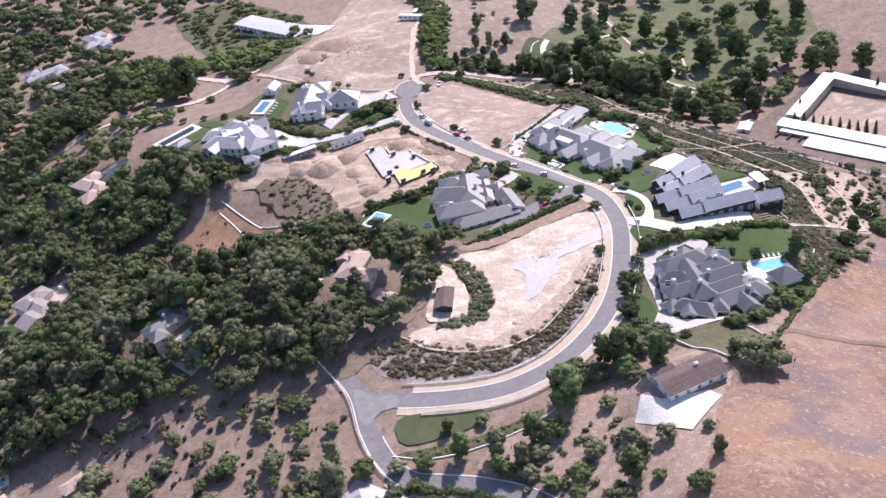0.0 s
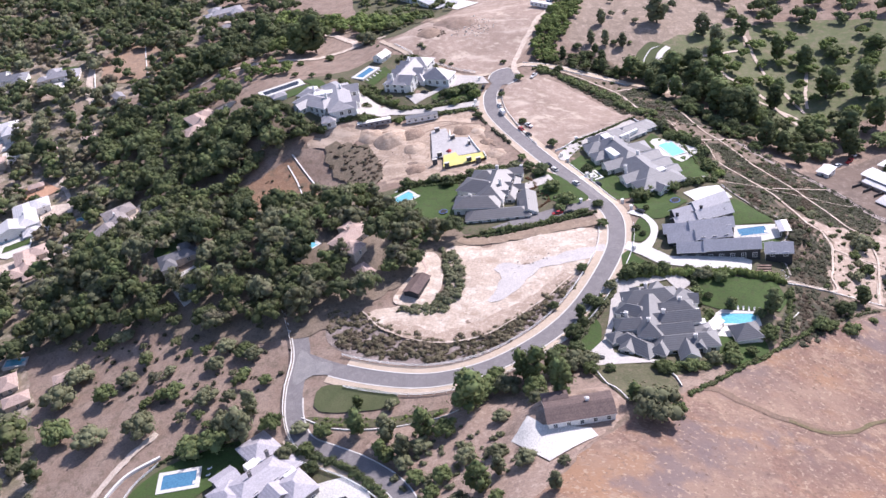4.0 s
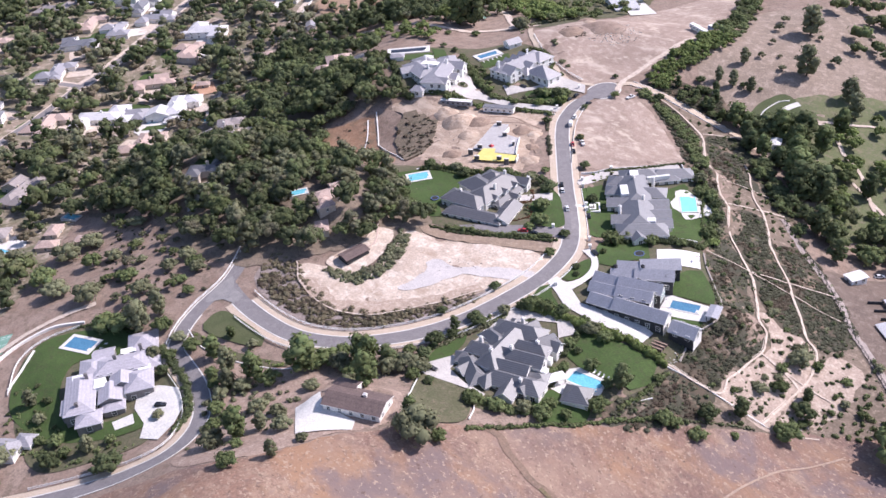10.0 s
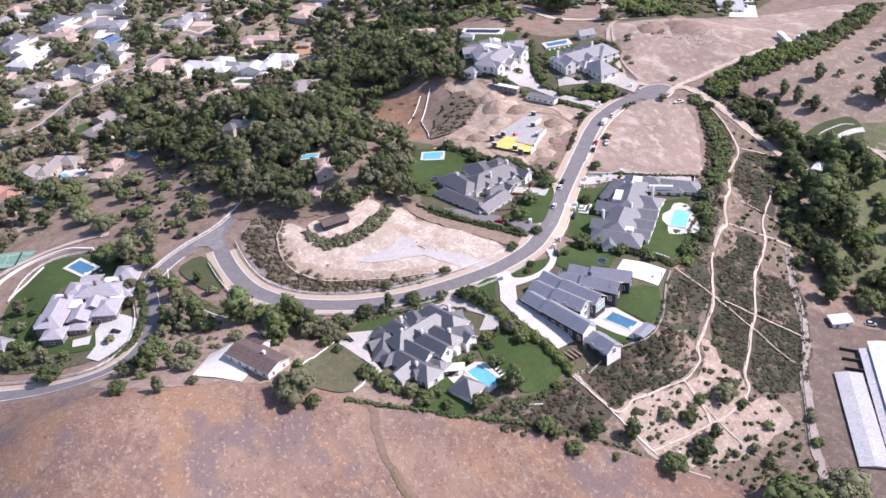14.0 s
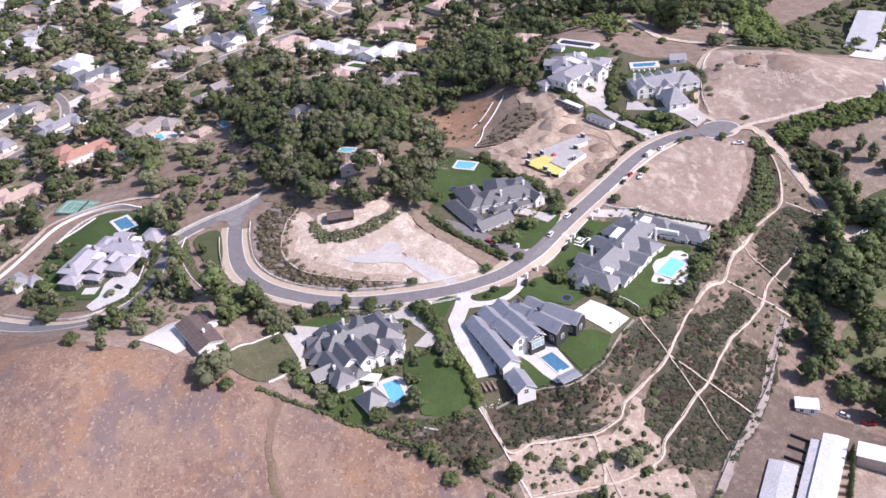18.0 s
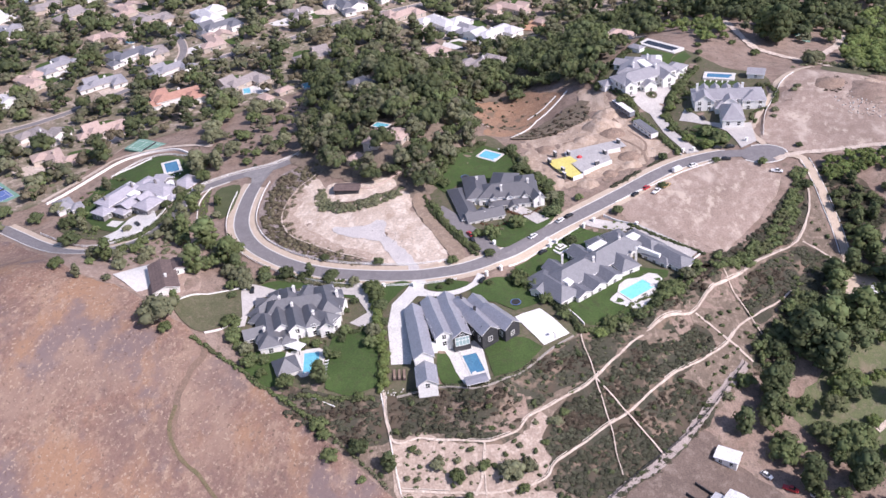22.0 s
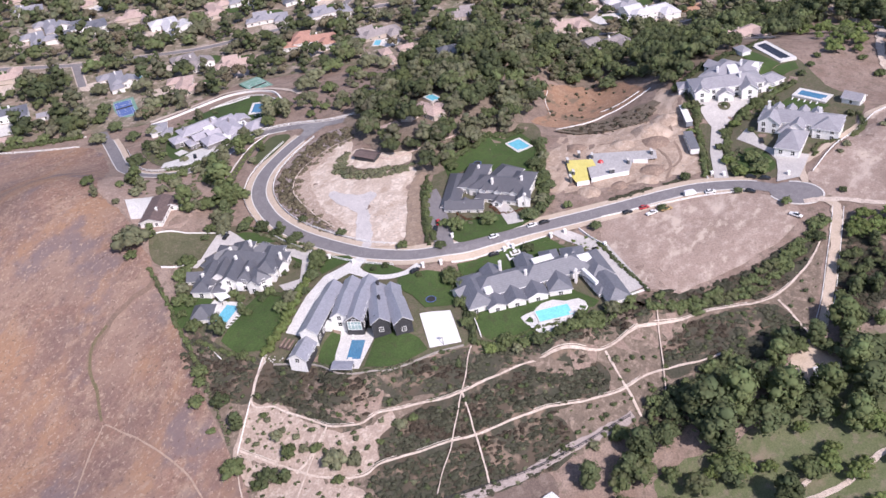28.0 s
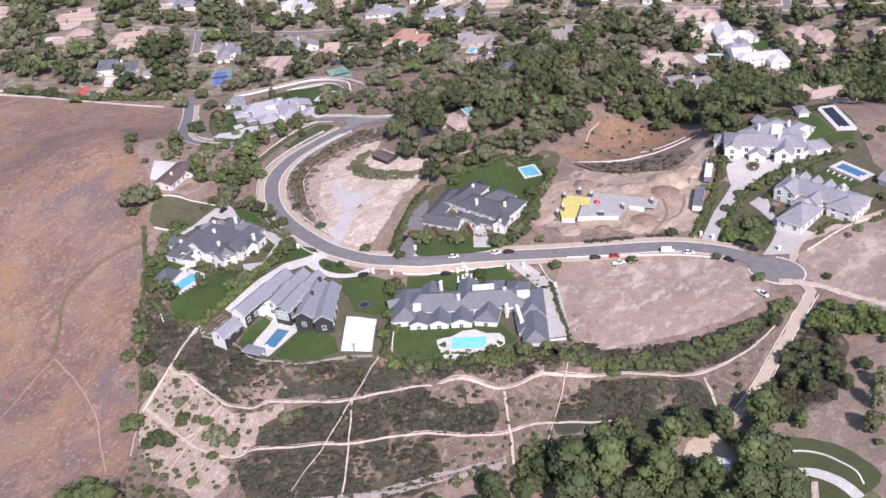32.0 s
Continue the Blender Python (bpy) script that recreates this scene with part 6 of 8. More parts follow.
VILLA_TREES = [(-140, 441, 4.2), (-148, 435, 5.4), (-160, 422, 5), (-172, 437, 7.4), (-175, 449, 5.6), (-217, 442, 6.8), (-227, 453, 7.4), (-230, 468, 7.4), (-229, 481, 5.6), (-190, 421, 7.6), (-160, 416, 5), (-156, 399, 5.4), (-172, 384, 5.4), (-160, 378, 5.2), (-162, 370, 4), (-168, 403, 5.2), (-100, 486, 1.7), (-146, 506, 2.2), (-159, 509, 2.2), (-172, 511, 2.3), (-88, 490, 2), (-109.5, 473.3, 1.6), (-64, 494, 4), (-58, 499, 3.6), (-70, 495, 3)]
RANCH_TREES = [(-2, 218, 3.5), (4, 212, 3.2), (-12, 222, 3), (12, 206, 3), (14, 247, 7.5), (79, 243, 8), (35, 262, 5.5), (25, 256, 5), (18, 255, 5), (47, 269, 5), (-37, 229, 3.5), (-24, 231, 4), (9, 234, 4.2), (-28, 242.5, 2.2), (-16, 244.5, 2.4), (30, 262, 4.6), (52, 273, 3.6), (19, 262, 3.6), (42, 265, 4.5), (37, 254, 4.6), (47, 250, 5), (-9, 221, 3.2), (1, 232, 4.5), (1, 226, 3.6), (29, 205, 4.4), (42, 216, 3.6), (47, 190, 3.8), (39, 249, 3.6), (86, 247, 3), (72, 248, 3)]
GARDEN_TREES = [(60, 329, 4), (66, 331, 3.6), (72, 332, 3.4), (57, 326, 3), (88, 331, 3.4), (95, 330, 3.2), (58, 397, 3.5), (64, 400, 3), (70, 404, 2.5), (76, 408, 2.2), (58, 460, 3.4), (62, 456, 3.4), (67, 453, 3), (71, 449, 3), (76, 445, 2.6), (81, 438, 2.6), (85, 430, 2.4), (87, 424, 2.4), (24, 380, 4.2), (15, 392, 4.2), (6, 408, 4.2), (-1, 412, 3.4), (-8, 410, 3.6), (-14, 408, 3.2), (22, 374, 2.5), (16, 391, 2.4), (-20, 408, 3.4), (-28, 403, 3.4), (-45, 398, 3.0), (-33, 352, 4), (-25, 358, 3), (100, 316, 2.0), (110, 310, 2.4), (91, 318, 1.8), (95, 280, 3.0), (88, 274, 3.4), (79, 271, 3.6), (101, 288, 2.8), (46, 296, 2.6), (49, 308, 2.8), (53, 320, 2.6), (90, 303, 2.4), (92, 308, 2.2), (86, 319, 2.6), (66, 321, 1.8), (72, 318, 1.6), (59, 302, 1.8), (-58, 170, 2.4), (-30, 166, 2.4), (-45, 163, 2.2), (-62, 176, 1.8), (-35, 213, 3), (-48, 217, 3.4), (-40, 220, 3)]
THEATRE_TREES = [(13.7, 546.6, 3.2), (31.5, 544.2, 7), (46.1, 551.8, 9), (55.4, 564.3, 7), (48.2, 528.4, 5), (42.5, 535.1, 4.6), (50.5, 524.4, 5), (67.3, 542.4, 7), (3.7, 559.3, 3.2), (15.6, 579.3, 2.2), (25, 582.8, 1.5), (6.3, 564.4, 2.5), (24.6, 545.9, 2.0), (9.5, 548.3, 2.5), (-5, 566, 3.0), (70, 528, 7)]
LANE_TREES = [(-13, 73, 5), (-32.7, 59.8, 6), (-31.3, 119.9, 5), (-6.9, 172, 5.5), (-45, 78.8, 6), (-12, 15, 6), (-84, 14.8, 7), (-92, -30, 7), (-50, 118, 5), (-58, 100, 5), (-70, 92, 5.5), (-36, 98, 4.5), (-62, 80, 5), (-92, 70, 6), (-24, 84, 4), (-2, 70, 4.5), (8, 62, 4.5), (14, 42, 5), (22, 26, 5.5), (-40, 140, 4.5), (-48, 150, 5), (-30, 160, 4)]
CYPRESSES = [(165, 463, 1.3), (169, 460.5, 1.3), (173, 457.5, 1.3), (177, 454.5, 1.3), (180, 452, 1.3), (184, 449, 1.3), (187.5, 446, 1.3), (191, 443.5, 1.3), (194.5, 441, 1.3), (198, 438, 1.3), (172.8, 478, 1.4), (213, 440, 1.4), (234, 500, 1.4), (230, 481, 1.4), (218, 486, 1.4)]
DRY_TREES = [(38, 613, 8), (2.5, 574, 3.2), (11, 576, 3.4), (5, 599, 3.6), (21, 578, 3.6), (67, 609, 5.5), (76, 596, 5.5), (16, 662, 8)]
for pts, kinds, group in (
    (SOUTH_TREES, (("round", LEAF), ("round", LEAF_DARK), ("tall", LEAF_DARK)), "trees round the slate house"), (ROAD_TREES, (("round", LEAF_DARK), ("round", LEAF_DARK), ("round", LEAF)), "street trees"),
    (YARD_TREES, (("round", LEAF), ("round", LEAF_BRIGHT)), "garden trees"), (SLOPE_SHRUBS, (("bush", LEAF_OLIVE), ("bush", LEAF)), "shrubs on the scrub slope"),
    (SLOPE_TREES, (("round", LEAF), ("round", LEAF_OLIVE), ("bush", LEAF)), "trees on the scrub slope"), (PARK_TREES, (("tall", LEAF_DARK), ("tall", LEAF), ("round", LEAF_DARK)), "park trees"),
    (FAR_PARK, (("tall", LEAF), ("tall", LEAF_DARK), ("round", LEAF)), "park trees"), (GULLY_TREES, (("round", LEAF), ("tall", LEAF_OLIVE), ("round", LEAF_OLIVE)), "trees in the gully"),
    (RANCH_TREES, (("round", LEAF_OLIVE), ("round", LEAF), ("tall", LEAF)), "trees round the ranch house"), (GARDEN_TREES, (("round", LEAF), ("round", LEAF_OLIVE), ("round", LEAF_DARK), ("round", LEAF)), "garden trees"),
    (THEATRE_TREES, (("tall", LEAF_DARK), ("round", LEAF), ("round", LEAF_DARK), ("tall", LEAF)), "park trees"), (LANE_TREES, (("round", LEAF), ("round", LEAF_DARK), ("round", LEAF_OLIVE)), "trees beside the lane"),
    (OPEN_SLOPE, (("round", LEAF_OLIVE), ("round", LEAF)), "trees on the open slope"), (VILLA_TREES, (("round", LEAF_DARK), ("round", LEAF)), "trees round the villas"), (CYPRESSES, (("column", LEAF_DARK),), "cypresses along the arena"), (DRY_TREES, (("tall", LEAF_OLIVE),), "trees on the sandy flat"),
):
    for n, (x, y, r) in enumerate(pts):
        kind, leaf = kinds[(n * 7 + n // 3) % len(kinds)]
        tree(x, y, r, kind, leaf, group, 0.85 if kind == "tall" and r > 6 else 1.0)


def inside(x, y, poly):
    hit = False
    for (a, b), (c, d) in zip(poly, poly[1:] + poly[:1]):
        if (b > y) != (d > y) and x < (c - a) * (y - b) / (d - b) + a:
            hit = not hit
    return hit


def sow(poly, gap, seed, keep=1.0, clear=()):
    """Points in an outline, at about even distance, off the circles in clear."""
    r = random.Random(seed)
    xs, ys = [p[0] for p in poly], [p[1] for p in poly]
    out = []
    for i in range(int((max(xs) - min(xs)) / gap) + 1):
        for j in range(int((max(ys) - min(ys)) / gap) + 1):
            x, y = min(xs) + (i + r.uniform(0, 1)) * gap, min(ys) + (j + r.uniform(0, 1)) * gap
            if r.random() < keep and inside(x, y, poly) and all((x - a) ** 2 + (y - b) ** 2 > q * q for a, b, q in clear):
                out.append((x, y))
    return out


def thicket(name, spots, sizes, kind, leaf, label, category, seed, tufts=14, lobes=None, sink=0.0, tall=1.0, trunks=False):
    """Many plants that nobody could count, as one mesh of leaves."""
    if not spots:
        return None
    if category == "wood" and len(spots) > 24:
        n = min(4, len(spots) // 12)
        order = list(spots)
        random.Random(seed).shuffle(order)
        return [thicket(name, order[k::n][:], sizes, kind, leaf, label, "woodland", seed + k, tufts, lobes, sink, tall) for k in range(n)]
    forms = [crown(kind, seed + k, tufts, lobes) for k in range(3)]
    r = np.random.RandomState(seed)
    V, F, base = [], [], 0
    xy = np.array(spots)
    zz = lie(xy[:, 0], xy[:, 1])
    for (x, y), z in zip(spots, zz):
        v, f = forms[r.randint(3)]
        a, s = r.uniform(0, 6.28), (1.0 if kind == "bush" else 1.08) * sizes[0] + (sizes[1] - sizes[0]) * r.rand() ** (1.5 if kind == "bush" else 1.15)
        c, n = math.cos(a), math.sin(a)
        q = v @ np.array([[c, n, 0], [-n, c, 0], [0, 0, tall * r.uniform(0.85, 1.2)]]) * s + (x, y, z - sink * s)
        V.append(q)
        F.append(f + base)
        base += len(q)
    ob = new(name, raw_mesh(name, np.concatenate(V), np.concatenate(F), leaf))
    return tagged(ob, label, category, kind="stuff")


CLEAR = [(x, y, 21 if KINDS[k][2] > 12 else 11) for x, y, k in VALLEY] + [(-288, 362, 12), (-313, 420, 10)] + [(-365, 571, 9), (-382, 605, 9), (-380, 630, 9), (-371, 641, 9), (-353, 648, 9), (-313, 607, 9), (-301, 580, 9), (-315, 557, 9), (-336, 555, 9), (-350, 557, 9), (-347, 595, 22), (-385, 592, 6), (-369, 562, 6), (-348, 530, 6), (-318, 509, 6), (-303, 513, 6), (-327, 462, 5), (-309, 435, 5), (-290, 416, 5), (-273, 394, 5), (-259, 371, 5), (-241, 347, 5)] + [(-62, 329, 11), (-80, 323.5, 7), (-72, 324, 6)]
WOOD_A = [(-66, 284), (-44, 300), (-30, 312), (-28, 330), (-17, 347), (-40, 358), (-62, 370), (-80, 378), (-98, 378), (-124, 368), (-150, 362), (-160, 378), (-190, 384), (-222, 351), (-222, 312), (-216, 285), (-196, 268), (-140, 280), (-100, 274)]
WOOD_B = [(-160, 372), (-168, 396), (-162, 412), (-146, 428), (-134, 438), (-140, 450), (-158, 462), (-186, 476), (-200, 490), (-239, 500), (-290, 500), (-300, 464), (-262, 420), (-226, 392), (-196, 380)]
wa = sow(WOOD_A, 6.8, 1, 0.82, CLEAR + [(-26, 309, 13)])
thicket("hillside_wood", wa[::4], (3.4, 8.0), "round", LEAF_DARK, "dense dark evergreen wood on the hillside", "wood", 21, 15, 12, tall=1.25)
thicket("hillside_wood", wa[1::4], (3.0, 7.6), "round", LEAF, "dense green wood on the hillside", "wood", 31, 15, 12, tall=1.25)
thicket("hillside_wood", wa[2::4], (3.0, 6.2), "tall", LEAF_OLIVE, "tall grey-green trees in the hillside wood", "wood", 41, 15, 12, tall=0.9)
thicket("hillside_wood", wa[3::4], (2.8, 6.6), "round", LEAF_OLIVE, "loose grey-green trees in the hillside wood", "wood", 46, 15, 12, tall=1.25)
wb = sow(WOOD_B, 7.6, 2, 0.74, CLEAR)
thicket("ridge_wood", wb[::2], (3.8, 7.4), "round", LEAF_DARK, "dark trees along the wooded ridge", "wood", 51, 14, 11, tall=1.25)
thicket("ridge_wood", wb[1::2], (3.6, 6.8), "round", LEAF, "green trees along the wooded ridge", "wood", 61, 14, 11, tall=1.25)
VALLEY_WOOD = [(-150, 205), (-122, 165), (-75, 145), (-48, 110), (0, 40), (15, -40), (-100, -300), (-500, -180), (-640, 180), (-620, 560), (-640, 800), (-400, 800), (-330, 640), (-292, 560), (-262, 530), (-300, 464), (-218, 383), (-219, 351), (-227, 300), (-196, 262)]
streets = [(x, y, 4.6 + verge) for pts, verge in STREETS + [([(-25, 137), (-52, 104), (-70, 82), (-97, 51), (-124, 22)], 1.4)] for x, y in glide(pts, 6.0)] + [(-79, 101, 18), (-119, 180, 16), (-432, 307, 18)]
wv = sow(VALLEY_WOOD, 10.2, 3, 0.9, CLEAR + streets)
far = [p for p in wv if p[0] < -330 or p[1] < 20]
wv = [p for p in wv if not (p[0] < -330 or p[1] < 20)]
for lot, lobes, tufts, seed in ((wv, 8, 10, 71), (far, 6, 6, 76)):
    thicket("valley_trees", lot[::6], (3.2, 8.6), "round", LEAF_DARK, "dark garden trees across the valley", "wood", seed, tufts, lobes)
    thicket("valley_trees", lot[1::6], (3.0, 8.0), "round", LEAF, "green garden trees across the valley", "wood", seed + 10, tufts, lobes)
    thicket("valley_trees", lot[2::6], (2.8, 6.4), "tall", LEAF_OLIVE, "tall grey-green trees across the valley", "wood", seed + 20, tufts, lobes, tall=0.95)
    thicket("valley_trees", lot[3::6], (2.8, 7.6), "round", LEAF_OLIVE, "grey-green garden trees across the valley", "wood", seed + 30, tufts, lobes)
    thicket("valley_trees", lot[4::6], (2.6, 6.2), "round", LEAF_DRY, "dry brown-green trees across the valley", "wood", seed + 40, tufts, lobes)
    thicket("valley_trees", lot[5::6], (2.8, 6.6), "tall", LEAF_DARK, "tall dark trees across the valley", "wood", seed + 50, tufts, lobes, tall=1.05)
wh = sow([(-150, 205), (-122, 165), (-75, 145), (-48, 110), (0, 40), (15, -40), (-300, -100), (-380, 180), (-380, 460), (-300, 464), (-218, 383), (-219, 351), (-227, 300), (-196, 262)], 7.5, 4, 0.5, [(a, b, q * 0.75) for a, b, q in CLEAR] + streets)
thicket("valley_shrubs", wh, (1.0, 2.3), "bush", LEAF_OLIVE, "garden shrubs and hedges across the valley", "shrubs", 111, 10, 2)
NW_SLOPE = [(-379, 777), (-287, 718), (-205, 640), (-190, 590), (-180, 556), (-200, 548), (-228, 546), (-262, 536), (-294, 557), (-420, 640)]
wn2 = sow(NW_SLOPE, 10, 5, 0.75, CLEAR + [(-190, 605, 20)])
thicket("slope_trees", wn2, (3.6, 7.0), "round", LEAF_DARK, "dark oaks scattered over the western slope", "wood", 121, 9, 6)
thicket("slope_trees", sow([(-255, 530), (-235, 536), (-200, 535), (-178, 530), (-170, 515), (-205, 505), (-232, 490), (-262, 505)], 7, 6, 0.7), (2.0, 4.2), "round", LEAF_BRIGHT, "bright green trees below the track", "wood", 131, 16, 8)
thicket("bank_trees", sow([(-232, 758), (-184, 776), (-118, 690), (-105, 606), (-130, 585), (-185, 660)], 7.5, 7, 0.5), (2.2, 4.6), "round", LEAF, "trees and bushes on the green bank", "wood", 141, 16, 8)
thicket("hedge_trees", sow([(-24, 540), (-33, 563), (-31, 590), (-28, 622), (-11, 621), (-15, 586), (-17, 555), (-12, 541)], 3.6, 8, 0.95), (2.0, 3.4), "round", LEAF_BRIGHT, "thick green belt of trees along the upper lot", "wood", 151, 16, 8)
thicket("hedge_trees", sow([(-28, 622), (-44, 680), (-60, 718), (-50, 722), (-30, 682), (-11, 621)], 4.2, 9, 0.95), (2.2, 3.6), "round", LEAF, "thick green belt of trees along the upper lot", "wood", 156, 16, 8)
thicket("hedge_trees", sow([(-6, 541), (-12, 549), (2, 560), (20, 548), (34, 541), (20, 540)], 5.0, 176, 0.6), (1.6, 3.2), "round", LEAF, "green bushes below the dirt road", "wood", 158, 16, 8)
thicket("lot_hedge", sow([(49, 470), (38, 487), (22, 504), (4, 516), (-14, 525), (-26, 527), (-24, 532), (-10, 530), (8, 521), (28, 508), (44, 491), (54, 474)], 2.8, 10, 0.95), (1.8, 3.4), "bush", LEAF, "thick green hedge along the vacant lot", "hedge", 161, 22, 6)
thicket("creek_brush", sow([(94, 487), (110, 466), (124, 452), (112, 450), (90, 470), (64, 496), (40, 517), (30, 528), (46, 528), (70, 508)], 4.0, 11, 0.45), (1.0, 2.2), "bush", LEAF, "green brush along the foot of the slope", "shrubs", 171, 18, 4)
thicket("park_brush", sow([(95, 485), (112, 500), (150, 500), (190, 520), (215, 560), (200, 580), (150, 540), (110, 520), (88, 510), (78, 500)], 9.0, 12, 0.35), (2.6, 4.8), "round", LEAF_DARK, "massed green trees between park and arena", "wood", 181, 16, 9)
thicket("distant_trees", sow([(60, 640), (220, 640), (330, 560), (420, 620), (420, 900), (100, 950), (-40, 780)], 14, 13, 0.6), (4, 7.5), "round", LEAF, "scattered trees beyond the park", "wood", 191, 8, 5)
paths = [(x, y, 1.9) for pts in (UPPER_TRAIL, LOWER_TRAIL) for x, y in glide(pts, 2.0)]
for k, outline in enumerate(SCRUBS):
    near = [p for p in paths if min(q[0] for q in outline) - 3 < p[0] < max(q[0] for q in outline) + 3]
    spots = sow(outline, 1.75, 20 + k, 0.92, near)
    drift = [noise.noise((x / 11, y / 11, 5)) + 0.25 * noise.noise((x / 2, y / 2, 1)) for x, y in spots]
    thicket("sage_bushes", [p for p, d in zip(spots, drift) if -0.27 < d <= 0.2], (1.2, 2.3), "bush", LEAF_GREY, "grey sage bushes on the scrub slope", "shrubs", 200 + k, 8, 2, tall=0.3)
    thicket("brown_bushes", [p for p, d in zip(spots, drift) if d > 0.2], (1.0, 2.0), "bush", LEAF_BRUSH, "dry brown brush among the grey sage", "shrubs", 215 + k, 8, 2, tall=0.28)
    thicket("sage_bushes", [p for p, d in zip(spots, drift) if d <= -0.27][::4], (0.7, 1.4), "bush", LEAF_OLIVE, "olive green bushes among the sage", "shrubs", 445 + k, 9, 2, tall=0.45)
thicket("row_shrubs", sow([(134, 342), (136, 369), (152, 372), (155, 345)], 3.0, 61, 0.9), (0.5, 1.15), "bush", LEAF_OLIVE, "rows of small round shrubs on the bare slope", "shrubs", 226, 14, 3)
thicket("slope_bushes", sow(SLOPE, 4.2, 62, 0.6, paths), (0.5, 1.8), "bush", LEAF_DARK, "scattered low bushes on the dry slope", "shrubs", 227, 14, 3)
thicket("slope_bushes", sow([(158, 345), (158, 390), (180, 396), (200, 380), (180, 360)], 5, 63, 0.8), (0.9, 2.4), "bush", LEAF, "scattered green bushes at the slope's foot", "shrubs", 228, 18, 4)
thicket("bank_bushes", sow([(-50, 272), (-28, 268), (-8, 269), (8, 274), (22, 287), (32, 303), (40, 322), (37, 326), (25, 306), (10, 288), (-9, 281), (-30, 285), (-42, 292), (-60, 290)], 2.3, 31, 0.9), (1.2, 2.9), "bush", LEAF_DRY, "dry brown bushes on the terrace bank", "shrubs", 231, 14, 4, sink=0.15, tall=0.75)
thicket("bank_bushes", sow([(-50, 272), (-28, 268), (-8, 269), (8, 274), (22, 287), (32, 303), (28, 304), (14, 290), (-9, 277), (-30, 278), (-52, 280)], 2.4, 38, 0.9), (0.9, 2.4), "bush", LEAF_BRUSH, "dry brown brush on the terrace bank", "shrubs", 236, 14, 4, sink=0.2, tall=0.65)
thicket("terrace_bushes", sow([(-32.3, 294.1), (-15.3, 294.5), (-8.8, 299.6), (-7.4, 312.6), (-10.6, 326.3), (-16.9, 335.4), (-25.3, 336.8), (-19.6, 327.6), (-15.3, 313.6), (-15.9, 302.2), (-24.7, 298.7)], 1.9, 32, 0.95), (1.3, 2.6), "bush", LEAF_OLIVE, "band of olive shrubs round the sunken terrace", "shrubs", 241, 18, 4)
thicket("dug_slope_bushes", sow([(-76, 400), (-80, 414), (-86, 425), (-98, 436), (-112, 438), (-122, 432), (-113, 421), (-103, 410), (-90, 400), (-80, 393)], 2.2, 33, 0.5), (0.8, 2.0), "bush", LEAF_BRUSH, "dark dry bushes on the dug slope", "shrubs", 251, 10, 3, sink=-0.4, tall=0.4)
thicket("dug_slope_bushes", sow([(-74, 402), (-80, 418), (-96, 436), (-114, 438), (-108, 424), (-98, 410), (-84, 396)], 3.2, 177, 0.6), (0.7, 1.6), "bush", LEAF_GREY, "grey bushes on the dug slope", "shrubs", 255, 10, 3, sink=-0.3, tall=0.6)
thicket("dry_brush", sow([(-70, 278), (-62, 264), (-64, 242), (-116, 227), (-157, 246), (-184, 276), (-122, 278)], 4.5, 34, 0.4), (0.7, 2.0), "bush", LEAF_GREY, "dry brush on the open slope", "shrubs", 261, 14, 3)
OPEN = [(-70, 280), (-64, 246), (-84, 226), (-116, 222), (-157, 240), (-190, 276), (-122, 282)]
wo = sow(OPEN, 10.5, 64, 0.6)
thicket("open_wood", wo[::2], (1.8, 3.6), "round", LEAF_OLIVE, "loose grey-green trees on the brown slope", "wood", 262, 20, 14)
thicket("open_wood", wo[1::2], (1.8, 3.4), "round", LEAF, "loose green trees on the brown slope", "wood", 266, 20, 14)
thicket("red_slope_bushes", sow([(-150, 366), (-162, 395), (-141, 425), (-112, 407), (-86, 390), (-100, 380)], 5.0, 65, 0.45), (0.6, 2.0), "bush", LEAF_GREY, "dry bushes on the red-brown slope", "shrubs", 270, 14, 3)
thicket("red_slope_trees", sow([(-160, 396), (-166, 404), (-150, 424), (-142, 432), (-150, 440), (-172, 420)], 6.0, 66, 0.8), (2.2, 4.2), "round", LEAF_OLIVE, "loose trees above the red-brown slope", "wood", 274, 22, 9)
thicket("gully_brush", sow([(-14, 230), (10, 240), (30, 232), (42, 215), (30, 196), (14, 190), (4, 205), (-8, 216)], 3.6, 35, 0.5), (0.8, 2.2), "bush", LEAF_OLIVE, "brush in the shaded gully", "shrubs", 271, 16, 4)
thicket("flower_bed", sow([(-46, 235), (-33, 236.5), (-18, 238.5), (-3, 243), (6, 246), (2, 241), (-16, 235), (-34, 232.5)], 1.8, 36, 0.8), (0.6, 1.3), "bush", LEAF_BRIGHT, "bright green shrubs below the small lawn", "shrubs", 281, 16, 3)
thicket("orchard", sow([(-83, 180), (-68, 177), (-49, 170), (-27, 176), (-13, 187), (-20, 170), (-33, 159), (-52, 161)], 4.2, 37, 0.6), (0.7, 1.7), "round", LEAF, "young orchard trees on the terrace", "trees", 291, 14, 5)


def hedge(pts, w, h, leaf, label, seed):
    """A clipped hedge: a row of leafy clumps along a line."""
    line = glide(pts, 1.15)
    left = sides(line)
    spots = [tuple(p + n * random.Random(seed + k).uniform(-0.25, 0.25) * w) for k, (p, n) in enumerate(zip(line, left))]
    return thicket("hedge", spots, (w * 0.55, w * 0.75), "bush", leaf, label, "hedge", seed, 16, 3, tall=h / w)


